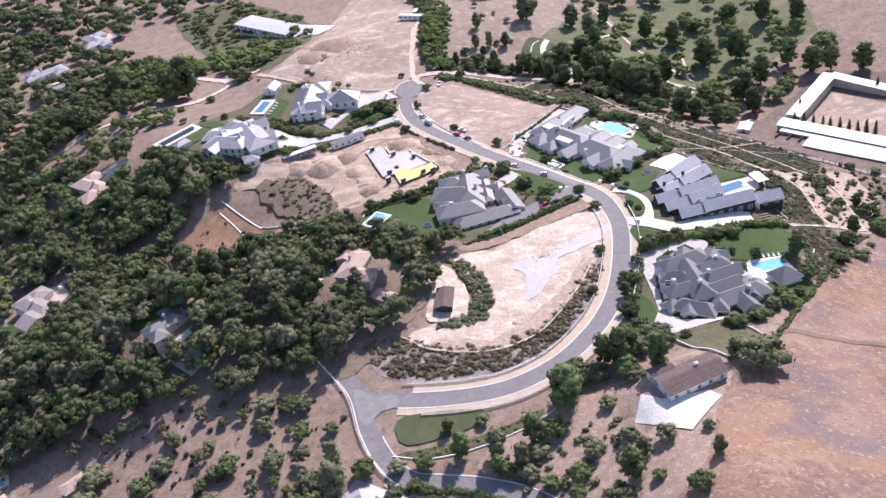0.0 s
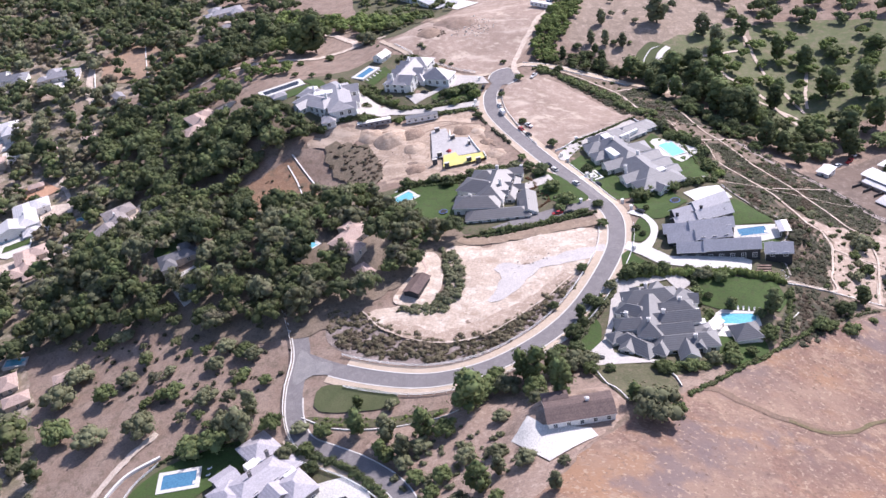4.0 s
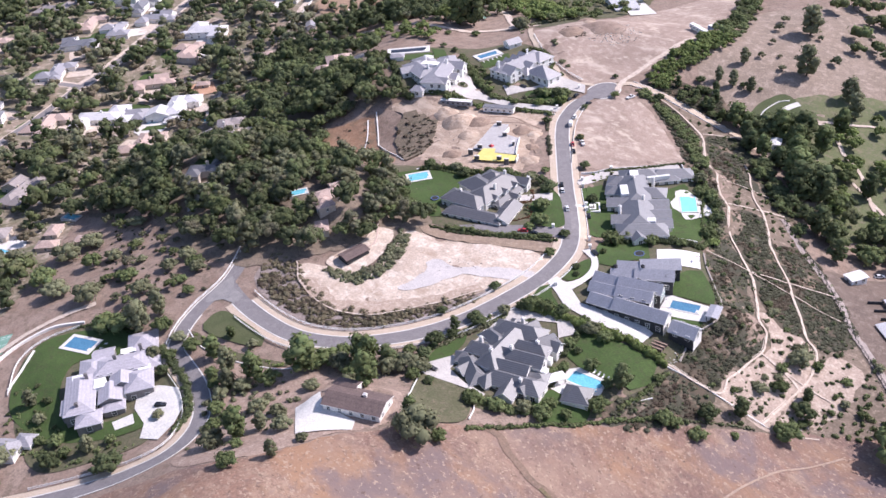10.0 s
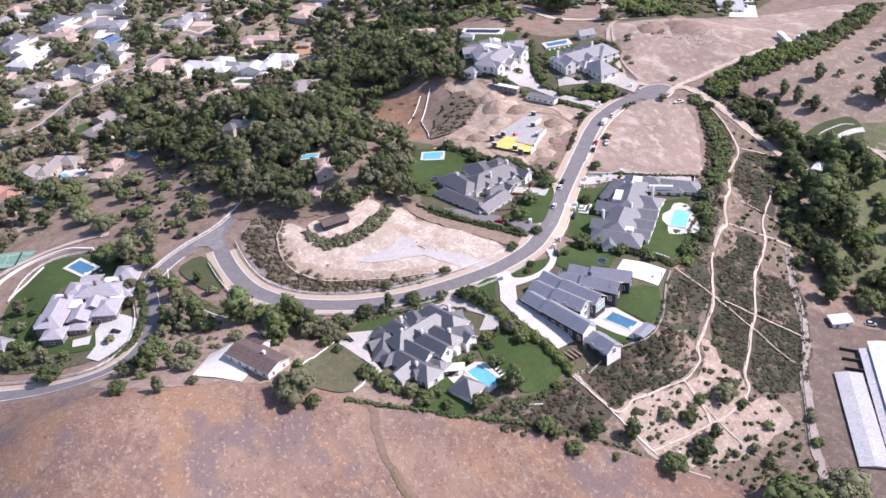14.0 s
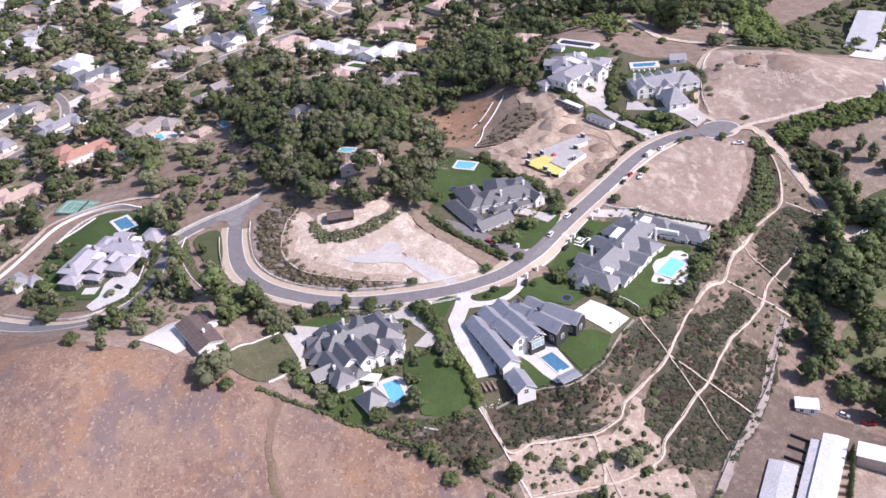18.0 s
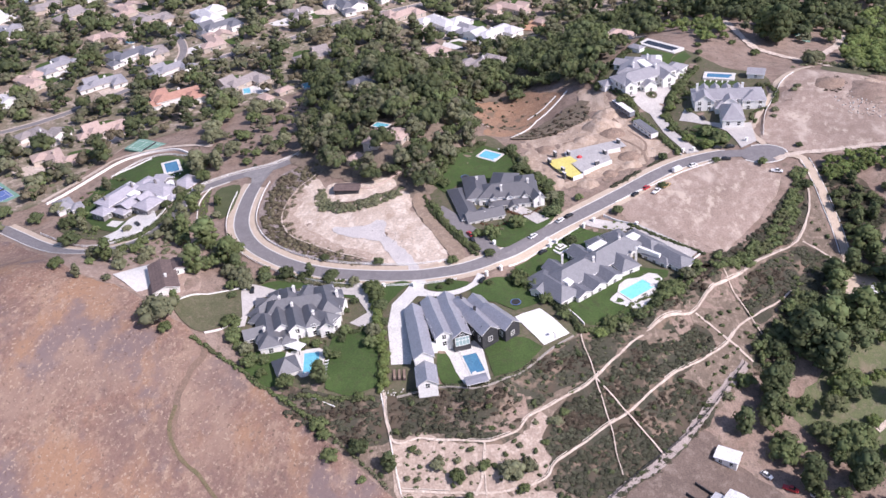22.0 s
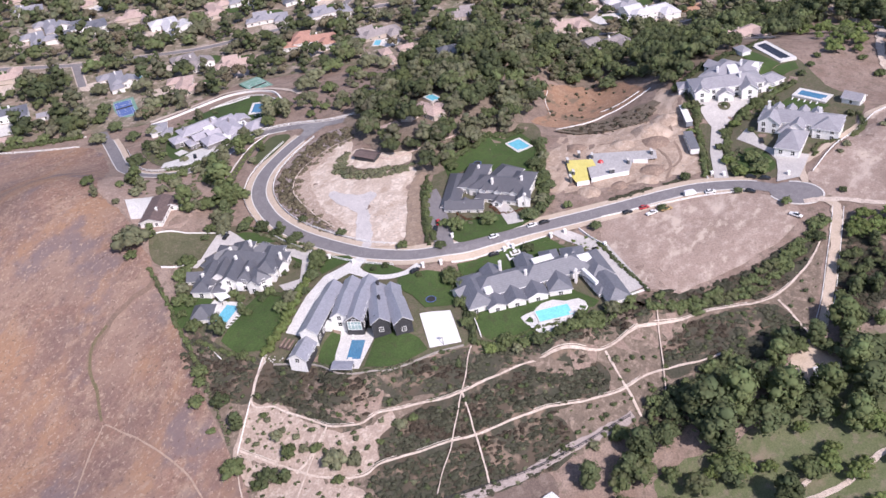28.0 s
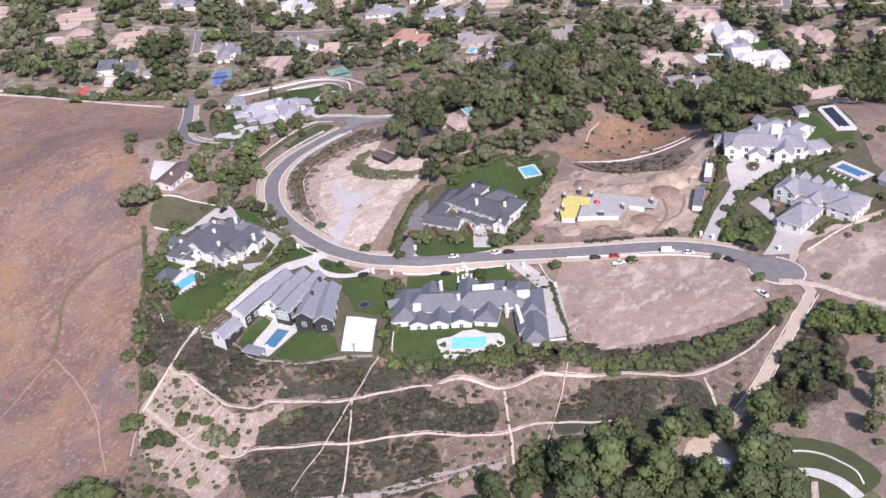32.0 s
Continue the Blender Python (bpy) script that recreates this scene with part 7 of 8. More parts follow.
hedge([(118, 335), (104, 335.5), (88, 333), (72, 330), (60, 328)], 3.6, 4.6, LEAF_BRIGHT, "tall bright hedge between two gardens", 301)
hedge([(73, 405), (86, 412)], 2.2, 2.6, LEAF, "green hedge beside the sports court", 302)
hedge([(60, 398), (68, 404), (76, 410)], 2.0, 2.6, LEAF_BRIGHT, "green hedge beside the white house", 303)
hedge([(15, 443.5), (28, 456), (42, 471)], 1.8, 2.3, LEAF_DARK, "dark clipped hedge along the motor court", 304)
hedge([(89, 258), (100, 273), (113, 289), (123, 302), (131, 313)], 2.0, 2.2, LEAF, "dense green hedge along the dry field", 305)
hedge([(131, 313), (143, 326), (154, 338)], 1.4, 1.4, LEAF_OLIVE, "thin hedge along the dry field", 306)
hedge([(-16, 348), (0, 352), (16, 360), (30, 367), (38, 373)], 2.0, 2.4, LEAF_DARK, "dark hedge along the sandy terrace", 307)
hedge([(-13, 408), (-24, 401), (-36, 396), (-48, 393), (-59, 392)], 2.0, 2.6, LEAF, "green hedge beside the building site", 308)
hedge([(-143, 439), (-116, 453), (-90, 464), (-68, 472), (-48, 479)], 1.8, 1.8, LEAF_DARK, "dark hedge along the villa's drive", 309)
hedge([(-118, 456), (-104, 460), (-90, 464.5), (-66, 471), (-47, 477)], 3.0, 3.4, LEAF, "broad mixed hedge along the villa's drive", 316)
hedge([(-96, 479.5), (-84, 479), (-70, 482.5), (-54, 488)], 3.0, 3.0, LEAF, "mixed shrubs beside the paved drive", 317)
hedge([(-97, 481), (-107, 484), (-121, 493), (-137, 503)], 3.6, 4.4, LEAF, "tall screen of green shrubs between two villas", 318)
hedge([(-17.6, 439.5), (-24, 447), (-30.5, 454.2)], 2.2, 2.0, LEAF_GREY, "dry brown hedge strip beside the building site", 319)
hedge([(-35.6, 460), (-43, 469.6)], 2.0, 1.8, LEAF_GREY, "dry brown hedge strip beside the building site", 320)
hedge([(76, 273), (86, 273.5), (95, 279), (101, 287)], 3.8, 3.6, LEAF, "thick green shrubbery behind the slate house", 321)
hedge([(46, 286), (50, 303), (55, 318)], 2.2, 2.4, LEAF_OLIVE, "loose shrubs along the front drive", 322)
hedge([(120, 341), (116, 357), (118, 371), (113, 383), (103, 394)], 1.6, 1.5, LEAF_OLIVE, "low shrubs along the garden wall", 323)
hedge([(-9, 352), (6, 357), (22, 365), (34, 373)], 3.0, 3.6, LEAF, "tall green shrubs along the sandy terrace", 324)
hedge([(-60, 388), (-50, 396), (-38, 399), (-25, 403)], 3.2, 4.0, LEAF, "tall green screen beside the building site", 325)
hedge([(28, 12), (13, 40), (5, 58), (-14, 78), (-36, 102)], 4.0, 4.2, LEAF, "thick hedge along the edge of the dry field", 328)
hedge([(-126, 445), (-142, 451), (-156, 463), (-170, 472), (-184, 480)], 3.4, 4.0, LEAF_DARK, "dark hedge round the white villa", 329)
hedge([(-110, 532), (-108, 538), (-100, 540), (-92, 536)], 2.6, 3.0, LEAF, "green hedge behind the long white house", 330)
hedge([(-86, 530), (-80, 522), (-72, 521)], 2.2, 2.4, LEAF, "green hedge beside the white house", 331)
hedge([(54, 391), (62, 397.5), (74, 405), (87, 413)], 3.0, 4.0, LEAF_DARK, "tall dark hedge between two gardens", 332)
hedge([(87, 415), (83, 428), (76, 443), (64, 456), (54, 468)], 3.0, 3.2, LEAF, "thick green hedge at the garden's edge", 333)
hedge([(87, 312), (86, 322), (84, 331)], 2.4, 2.8, LEAF_DARK, "dark shrubs beside the wide lawn", 334)
hedge([(119, 304), (121, 318), (121, 332)], 2.2, 2.4, LEAF, "green shrubs at the end of the lawn", 335)
hedge([(-27, 352), (-42, 359), (-58, 366), (-70, 377)], 3.4, 4.0, LEAF, "tall green shrubs behind the pool lawn", 336)
hedge([(2, 388), (6, 395), (0, 403)], 1.8, 1.4, LEAF_RED, "red-brown flower bed before the grey house", 326)
hedge([(12, 375), (15, 383), (9, 389)], 1.6, 1.2, LEAF_RED, "red-brown flower bed before the grey house", 327)
hedge([(-48, 221), (-32, 217.5), (-17.7, 213.5), (-8, 207), (-1.5, 197)], 3.2, 3.2, LEAF_DARK, "dark curved hedge round the forecourt", 311)
hedge([(-98, 207), (-88, 217), (-72, 220), (-60, 219)], 1.6, 1.8, LEAF_DARK, "clipped hedge behind the pool lawn", 312)
hedge([(83, 420), (74, 436), (66, 449), (52, 467)], 1.8, 1.6, LEAF, "shrub hedge at the edge of the terrace", 313)
hedge([(46, 392), (34, 406), (18, 422)], 1.0, 0.9, LEAF, "low hedge along the front lawn", 314)
hedge([(54, 317), (48, 304), (44, 290), (44, 276)], 1.6, 1.9, LEAF, "green hedge along the street", 315)

# ---- walls and fences ----
def fence(pts, label, h=1.3, gap=3.4, rails=3, material=WHITE, side=0.0, name="fence"):
    line = glide(pts, gap)
    if side:
        line = line + sides(line) * side
    zz = lie(line[:, 0], line[:, 1]) + 0.2
    f = thing(name, pose(line[0][0], line[0][1], zz[0]), label, "fence")
    bm = bmesh.new()
    box(bm, -0.09, 0.09, -0.09, 0.09, -0.4, h)
    post = bpy.data.meshes.new("post")
    bm.to_mesh(post)
    bm.free()
    post.materials.append(material)
    for (x, y), z in zip(line, zz):
        one = new("post", post)
        one.parent = f
        one.location = (x - line[0][0], y - line[0][1], z - zz[0])
    for k in range(rails):
        bm = bmesh.new()
        o = h * (k + 0.8) / (rails + 0.2)
        P = [Vector((x - line[0][0], y - line[0][1], z - zz[0] + o)) for (x, y), z in zip(line, zz)]
        rows = []
        for n, p in enumerate(P):
            d = P[min(n + 1, len(P) - 1)] - P[max(n - 1, 0)]
            s = Vector((-d.y, d.x, 0)).normalized() * 0.05
            rows.append([bm.verts.new(q) for q in (p - s, p + s, p + s + Vector((0, 0, 0.16)), p - s + Vector((0, 0, 0.16)))])
        for a, b in zip(rows, rows[1:]):
            for n in range(4):
                bm.faces.new((a[n], a[(n + 1) % 4], b[(n + 1) % 4], b[n]))
        bm.faces.new(rows[0][::-1])
        bm.faces.new(rows[-1])
        part("rail", bm, material, f)
    return f


def wall(pts, label, h=0.9, w=0.35, material=STUCCO, name="garden_wall", lift=0.0):
    line = glide(pts, 1.5)
    left = sides(line) * w / 2
    z = lie(line[:, 0], line[:, 1])
    n = len(line)
    rows = [np.c_[line + s * left, z + t] for s, t in ((-1, -0.5), (-1, h + lift), (1, h + lift), (1, -0.5))]
    F = [(k * n + i, k * n + i + 1, (k + 1) * n + i + 1, (k + 1) * n + i) for k in range(3) for i in range(n - 1)]
    F += [(0, n, 2 * n, 3 * n), (4 * n - 1, 3 * n - 1, 2 * n - 1, n - 1)]
    ob = link(name, np.concatenate(rows), F, material)
    return tagged(ob, label, "wall")


INNER = int(np.argmin(np.hypot(ROAD[:, 0] - 48, ROAD[:, 1] - 364)))
fence([tuple(p) for p in ROAD[8:INNER:4]], "white rail fence along the bridle path", side=7.5)
fence([tuple(p) for p in ROAD[12:90:4]], "white rail fence along the outer bend", side=-7.4)
fence([tuple(p) for p in LOWER[0:42:3]], "white rail fence along the lane", side=-4.2)
fence([tuple(p) for p in LOWER[42:100:3]], "white rail fence beside the bridle path", side=-7.4)
fence([(-3, 439), (-14, 454), (-28, 476), (-35, 493)], "white rail fence round the vacant lot", 0.9)
fence([(-58, 522), (-76, 527), (-91, 534), (-108, 544), (-120, 554)], "white rail fence along the dirt road", 1.2)
fence([(40, 5), (0, 72), (-24, 112)], "white rail fence along the field's edge", 1.2)
fence([(-82, 168), (-98, 181), (-100, 196), (-96, 209)], "white rail fence round the orchard", 1.1)
wall([(119, 335), (138, 339), (156, 343)], "low pale boundary wall down the slope", 0.6)
wall([(121, 341), (117, 357), (119.5, 371), (114, 383), (104, 394), (97, 401), (90, 410)], "low stone wall at the garden's edge", 0.7, 0.6, mat("rough_stone", (0.34, 0.30, 0.27), (0.42, 0.38, 0.34), 1.5, fine=0.2))
wall([(76, 409), (84, 415)], "white wall beside the court", 1.2)
wall([(8, 432), (15, 444), (17, 447)], "white wall by the motor court", 1.3)
wall([(41, 470.5), (48, 463.5)], "white retaining wall at the end of the motor court", 0.9)
wall([(-60, 138), (-72, 147), (-86, 156), (-103, 168), (-109, 184), (-106, 200), (-97, 212)], "long white wall above the valley", 1.2, 0.9)
wall([(-84.8, 169.5), (-90, 177.5), (-97, 188)], "white garden wall beside the pool lawn", 0.9, 0.9)
wall([(39.9, 555.8), (36.6, 561.1), (35.3, 567.8), (36.5, 574.8), (38.5, 580.6), (42.4, 584.4)], "curved pale seat wall of the open-air theatre", 0.6, 0.6)
wall([(30.3, 6.4), (15, 34.6), (6, 55), (-8, 70), (-18, 78), (-38, 105)], "white boundary wall along the dry field", 0.9, 0.4)
wall([(-80, 393), (-92, 399), (-104, 404), (-117, 409)], "pale low wall above the pool garden", 0.8)
wall([(-124.5, 404), (-131, 413), (-139.4, 422)], "white drainage kerb across the red slope", 0.4, 0.7)
wall([(-117.5, 409), (-127, 418), (-138.8, 428.7)], "white drainage kerb across the red slope", 0.4, 0.7)
wall([(-140, 368), (-124, 372), (-106, 381)], "thin pale wall on the red slope", 0.4)
wall([(-48, 234.5), (-34, 231.5), (-16, 234), (3, 240.5), (10, 245)], "low white wall below the shrub bed", 0.5)
wall([(86, 262), (83, 268), (78, 272)], "white wall at the paddock", 0.8)
wall([(119, 303), (121, 311), (124, 318)], "low white garden wall", 0.5)
wall([(70, 247.5), (61.5, 258), (54, 270)], "white wall behind the ranch house", 0.9)
patch("arena_floor", [(163, 461), (196, 497), (226, 458), (205, 424)], LOT, "sandy floor of the riding arena", 0.3, 0.0, 6.0, False)
fence([(95, 477), (127, 450), (153, 421), (180, 395)], "dark fence along the service lane", 1.8, 3.0, 2, DARKWOOD)

wall([(-32, 533), (-24.7, 533.4), (-14.6, 533.8), (1.2, 534.2), (17.3, 534.7), (30.7, 534)], "low white board edge of the dirt road", 0.45, 0.22, WHITE, name="board_edge")
wall([(-32.5, 537.4), (-17.7, 538.2), (-0.2, 539), (14.1, 539.6), (28, 539)], "low white board edge of the dirt road", 0.45, 0.22, WHITE, name="board_edge")

GARDEN = [tuple(p) for p in (ROAD - 7.4 * sides(ROAD)) if 386 < p[1] < 421]
wall(GARDEN[::3], "low white wall between bridle path and garden", 0.7, 0.3, WHITE, name="garden_wall")

wall([(-365, 634), (-331, 581), (-292, 526)], "thin white wall down the bare hillside", 1.0, 0.6, WHITE)
wall([(-373, 574), (-343, 530)], "white wall beside the pale drive", 1.2, 0.6, WHITE)

# ---- arena ----
METAL = mat("white_metal_roof", (0.80, 0.80, 0.80), (0.74, 0.74, 0.745), 4, fine=0.6, band=(0.6, "X"), rough=0.45)
GREYSHEET = mat("grey_sheet_roof", (0.50, 0.50, 0.52), (0.56, 0.56, 0.58), 4, fine=0.6, band=(0.6, "X"), rough=0.5)
zA = lie1(170, 455) + 0.3
villa("long white metal-roofed stables round a riding arena", zA, [(157, 461.5, 206, 418, 8.0, zA + 4.0, B, 0.10), (165, 465.5, 199, 506, 7.0, zA + 4.1, B, 0.10), (200, 505, 233, 466, 6.0, zA + 3.9, B, 0.10)], BEIGE, METAL, WHITE, name="stables", category="stable", windows=False)
villa("open stalls under a narrow grey roof", zA, [(156.0, 455.0, 203, 413.5, 4.4, zA + 3.0, B, 0.06)], BEIGE, GREYSHEET, WHITE, name="stall_row", category="stable", windows=False)
for k in range(11):
    u = k / 10
    x, y = 154.2 + u * 46, 452.6 - u * 40.6
    wall([(x, y), (x - 2.6, y - 3.2), (x - 4.6, y - 5.6)], "low timber partition of an open stall", 1.6, 0.3, DARKWOOD, "stall_partition")
villa("pale metal-roofed barn beside the service lane", zA, [(162.6, 436.4, 200, 404.5, 9.4, zA + 4.4, B, 0.12)], BEIGE, GREYSHEET, WHITE, name="barn", category="barn", windows=False)
house(57, 541, 112, [(0, 0, 8, 4.6, 0, 2.8, B, 0.14)], "small white shed among the park trees", WHITE, METAL, WHITE, name="shed", category="shed", gap=3)
house(138, 461.2, 62, [(0, 0, 8, 5.6, 0, 3.0, B, 0.14)], "small white shed beside the dusty yard", WHITE, METAL, WHITE, name="shed", category="shed", gap=3)

# ---- old shed on the sunken terrace ----
house(-26, 309.5, 84, [(0, 0, 12, 6.4, 0, 2.6, B, 0.3)], "old timber shed with a brown shingle roof", DARKWOOD, BROWNROOF, BROWNROOF, name="shed", category="shed", windows=False)
wall([(-28, 314), (-26, 322), (-33, 331), (-47, 345.5), (-54, 351)], "pinkish low wall behind the old shed", 0.7, 0.8, mat("pink_stone", (0.55, 0.42, 0.37), (0.62, 0.49, 0.44), 2, fine=0.3))


# ---- vehicles ----
def loft(rows):
    """A closed skin over cross-sections with the same number of points."""
    bm = bmesh.new()
    vs = [[bm.verts.new(p) for p in r] for r in rows]
    n = len(rows[0])
    for a, b in zip(vs, vs[1:]):
        for k in range(n):
            bm.faces.new((a[k], a[(k + 1) % n], b[(k + 1) % n], b[k]))
    bm.faces.new(vs[0][::-1])
    bm.faces.new(vs[-1])
    bmesh.ops.recalc_face_normals(bm, faces=bm.faces)
    return bm


def ring_at(x, w, z0, z1, tuck=0.12):
    return [(x, -w, z0), (x, w, z0), (x, w * 1.0, (z0 + z1) / 2), (x, w - tuck, z1), (x, -w + tuck, z1), (x, -w, (z0 + z1) / 2)]


def wheel_bm(r=0.34, w=0.24):
    bm = bmesh.new()
    bmesh.ops.create_cone(bm, cap_ends=True, segments=12, radius1=r, radius2=r, depth=w, matrix=Matrix.Rotation(radians(90), 4, "X"))
    return bm


def keep(name, bm, material):
    me = bpy.data.meshes.new(name)
    bm.to_mesh(me)
    bm.free()
    me.materials.append(material)
    return me


TYRE = mat("tyre_rubber", (0.03, 0.03, 0.03), (0.045, 0.045, 0.045), 1, rough=0.8)
PAINTS = {"k": ("black", mat("black_car_paint", (0.02, 0.02, 0.023), (0.03, 0.03, 0.033), 2, rough=0.25, bump=0, spec=0.6)), "w": ("white", mat("white_car_paint", (0.80, 0.80, 0.80), (0.76, 0.76, 0.76), 2, rough=0.3, bump=0, spec=0.6)),
          "r": ("red", mat("red_car_paint", (0.45, 0.03, 0.04), (0.50, 0.05, 0.05), 2, rough=0.3, bump=0, spec=0.6)), "t": ("tan", mat("tan_car_paint", (0.40, 0.27, 0.12), (0.45, 0.31, 0.15), 2, rough=0.35, bump=0, spec=0.5))}
WHEEL = keep("wheel", wheel_bm(), TYRE)
FORMS = {}
for shape in ("car", "pickup", "van"):
    if shape == "car":
        body = [ring_at(-2.3, 0.82, 0.35, 0.85), ring_at(-2.1, 0.92, 0.28, 0.98), ring_at(-0.9, 0.95, 0.25, 1.0), ring_at(1.2, 0.95, 0.25, 0.98), ring_at(2.1, 0.9, 0.28, 0.82), ring_at(2.35, 0.8, 0.36, 0.68)]
        cabin = [ring_at(-2.0, 0.8, 0.95, 1.05), ring_at(-1.4, 0.8, 0.95, 1.5, 0.2), ring_at(0.3, 0.8, 0.95, 1.52, 0.2), ring_at(1.15, 0.8, 0.95, 1.02)]
        top = (-1.35, 0.3, 0.58, 1.53)
    elif shape == "pickup":
        body = [ring_at(-2.8, 0.9, 0.45, 1.05), ring_at(-0.6, 0.95, 0.4, 1.08), ring_at(1.3, 0.95, 0.4, 1.1), ring_at(2.5, 0.92, 0.4, 1.0), ring_at(2.8, 0.82, 0.45, 0.8)]
        cabin = [ring_at(-0.7, 0.82, 1.05, 1.2), ring_at(-0.55, 0.82, 1.05, 1.8, 0.18), ring_at(0.8, 0.82, 1.05, 1.8, 0.18), ring_at(1.5, 0.82, 1.05, 1.12)]
        top = (-0.5, 0.8, 0.62, 1.81)
    else:
        body = [ring_at(-2.9, 0.95, 0.4, 2.2), ring_at(-2.7, 1.0, 0.35, 2.4), ring_at(1.6, 1.0, 0.35, 2.4), ring_at(2.2, 0.98, 0.35, 1.3), ring_at(2.9, 0.85, 0.4, 0.95)]
        cabin = [ring_at(1.55, 0.9, 1.3, 2.2), ring_at(1.75, 0.9, 1.25, 2.12), ring_at(2.2, 0.88, 1.2, 1.4)]
        top = (-2.6, 1.5, 0.85, 2.42)
    bm = bmesh.new()
    box(bm, top[0], top[1], -top[2], top[2], top[3] - 0.05, top[3] + 0.02, 0, 0.02)
    FORMS[shape] = (loft(body), loft(cabin), bm, (-1.45, 1.45) if shape == "car" else (-1.8, 1.8))
CAR_MESH = {}


def vehicle(x, y, ang, paint, shape="car"):
    words, paint_mat = PAINTS[paint]
    if (shape, paint) not in CAR_MESH:
        b, c, t, _ = FORMS[shape]
        CAR_MESH[shape, paint] = (keep("body", b.copy(), paint_mat), keep("cabin_glass", c.copy(), GLASS), keep("roof_panel", t.copy(), paint_mat))
    v = thing({"car": "car", "pickup": "pickup_truck", "van": "delivery_van"}[shape], pose(x, y, lie1(x, y) + 0.27, 0, 0, ang), {"car": words + " parked car beside the street", "pickup": words + " pickup truck parked on bare soil", "van": words + " tall van parked along the kerb"}[shape], "car", "parked vehicles")
    for name, me in zip(("body", "cabin_glass", "roof_panel"), CAR_MESH[shape, paint]):
        new(name, me).parent = v
    for a in FORMS[shape][3]:
        for b in (-0.84, 0.84):
            w = new("wheel", WHEEL)
            w.parent = v
            w.matrix_local = pose(a, b, 0.34)
    return v


for x, y, a, p, s in ((34.5, 401.8, 130, "k", "car"), (24.8, 398.3, 135, "w", "car"), (11.8, 411.6, 134, "w", "car"), (8, 415.9, 129, "k", "car"), (-9.6, 449.1, 133, "k", "car"), (-15, 455.3, 129, "r", "car"), (-11.7, 459.6, 139, "w", "pickup"), (-16.1, 465, 131, "t", "pickup"), (-29.5, 472.9, 123, "w", "van"),
                      (-32.9, 481.1, 118, "w", "car"), (-36.1, 498, 88, "k", "car"), (-48, 502.7, 96, "k", "car"), (-48.3, 496.4, 91, "k", "car"), (57.6, 374.7, 152, "k", "car"), (52.5, 272.9, 156, "w", "car"), (26.5, 371, -160, "k", "car"), (21.4, 370, -153, "r", "car"), (-21.9, 519.2, 71, "w", "pickup"), (55, 275.5, 8, "k", "car"),
                      (59.7, 290.6, 12, "w", "car"), (-82, 496, 20, "k", "car"), (-20, 202, 40, "k", "car"), (150, 481, 60, "r", "pickup"), (144, 474, 40, "w", "car"), (152, 489.5, 120, "w", "car")):
    vehicle(x, y, a, p, s)


def trailer(a, b, w, h, roof, wall_m, label, name="site_trailer"):
    """A long box on blocks from a to b."""
    L = math.dist(a, b)
    x, y = (a[0] + b[0]) / 2, (a[1] + b[1]) / 2
    t = thing(name, pose(x, y, lie1(x, y) + 0.5, 0, 0, math.degrees(math.atan2(b[1] - a[1], b[0] - a[0]))), label, "trailer")
    bm = bmesh.new()
    box(bm, -L / 2, L / 2, -w / 2, w / 2, 0.3, h, 0, 0.06)
    part("body", bm, wall_m, t)
    bm = bmesh.new()
    box(bm, -L / 2 - 0.1, L / 2 + 0.1, -w / 2 - 0.1, w / 2 + 0.1, h, h + 0.16, 0, 0.04)
    part("roof", bm, roof, t)
    for k in range(max(2, int(L / 3))):
        bm = bmesh.new()
        u = -L / 2 + (k + 0.5) * L / max(2, int(L / 3))
        box(bm, u - 0.55, u + 0.55, -w / 2 - 0.05, -w / 2 + 0.02, 1.2, 2.1)
        part("window", bm, GLASS, t)
    for u in (-0.38 * L, 0, 0.38 * L):
        bm = bmesh.new()
        box(bm, u - 0.3, u + 0.3, -w / 2 + 0.3, w / 2 - 0.3, -0.6, 0.3)
        part("support_block", bm, CONCRETE, t)
    return t


trailer((-107.6, 452.4), (-90.4, 459.8), 3.2, 3.0, WHITE, mat("grey_trailer_side", (0.20, 0.21, 0.24), (0.26, 0.27, 0.30), 3), "long white-roofed site trailer with grey sides")
trailer((-81.8, 460.7), (-65.3, 467.7), 4.2, 3.2, mat("dark_trailer_roof", (0.16, 0.165, 0.185), (0.20, 0.205, 0.225), 3), WHITE, "site office with a dark roof and white end")
trailer((-45, 621), (-29, 613), 2.8, 3.0, WHITE, WHITE, "white trailer standing on the upper lot")
trailer((-35, 626), (-31, 640), 2.6, 3.0, WHITE, mat("blue_trailer_side", (0.14, 0.20, 0.34), (0.18, 0.24, 0.38), 3), "white-topped blue trailer on the upper lot")


# ---- building site ----
def heap(x, y, r, h, material, label, seed):
    """A rough mound of earth."""
    V, F = [(x, y, lie1(x, y) + h)], []
    n = 26
    for k in range(1, 7):
        for i in range(n):
            a = 2 * math.pi * i / n
            q = r * k / 6 * (1 + 0.3 * noise.noise((math.cos(a) * 1.4 + seed, math.sin(a) * 1.4, seed)))
            px_, py_ = x + q * math.cos(a), y + q * math.sin(a)
            f = math.cos(min(k / 6, 1) * math.pi / 2) ** 1.2
            V.append((px_, py_, lie1(px_, py_) + h * f * (1 + 0.35 * noise.noise((px_ / 2, py_ / 2, seed))) - (0.5 if k == 6 else 0)))
    for i in range(n):
        F.append((0, 1 + i, 1 + (i + 1) % n))
        for k in range(5):
            a, b = 1 + k * n + i, 1 + k * n + (i + 1) % n
            F.append((a, a + n, b + n, b))
    return tagged(link("earth_mound", V, F, material, smooth=True), label, "mound")


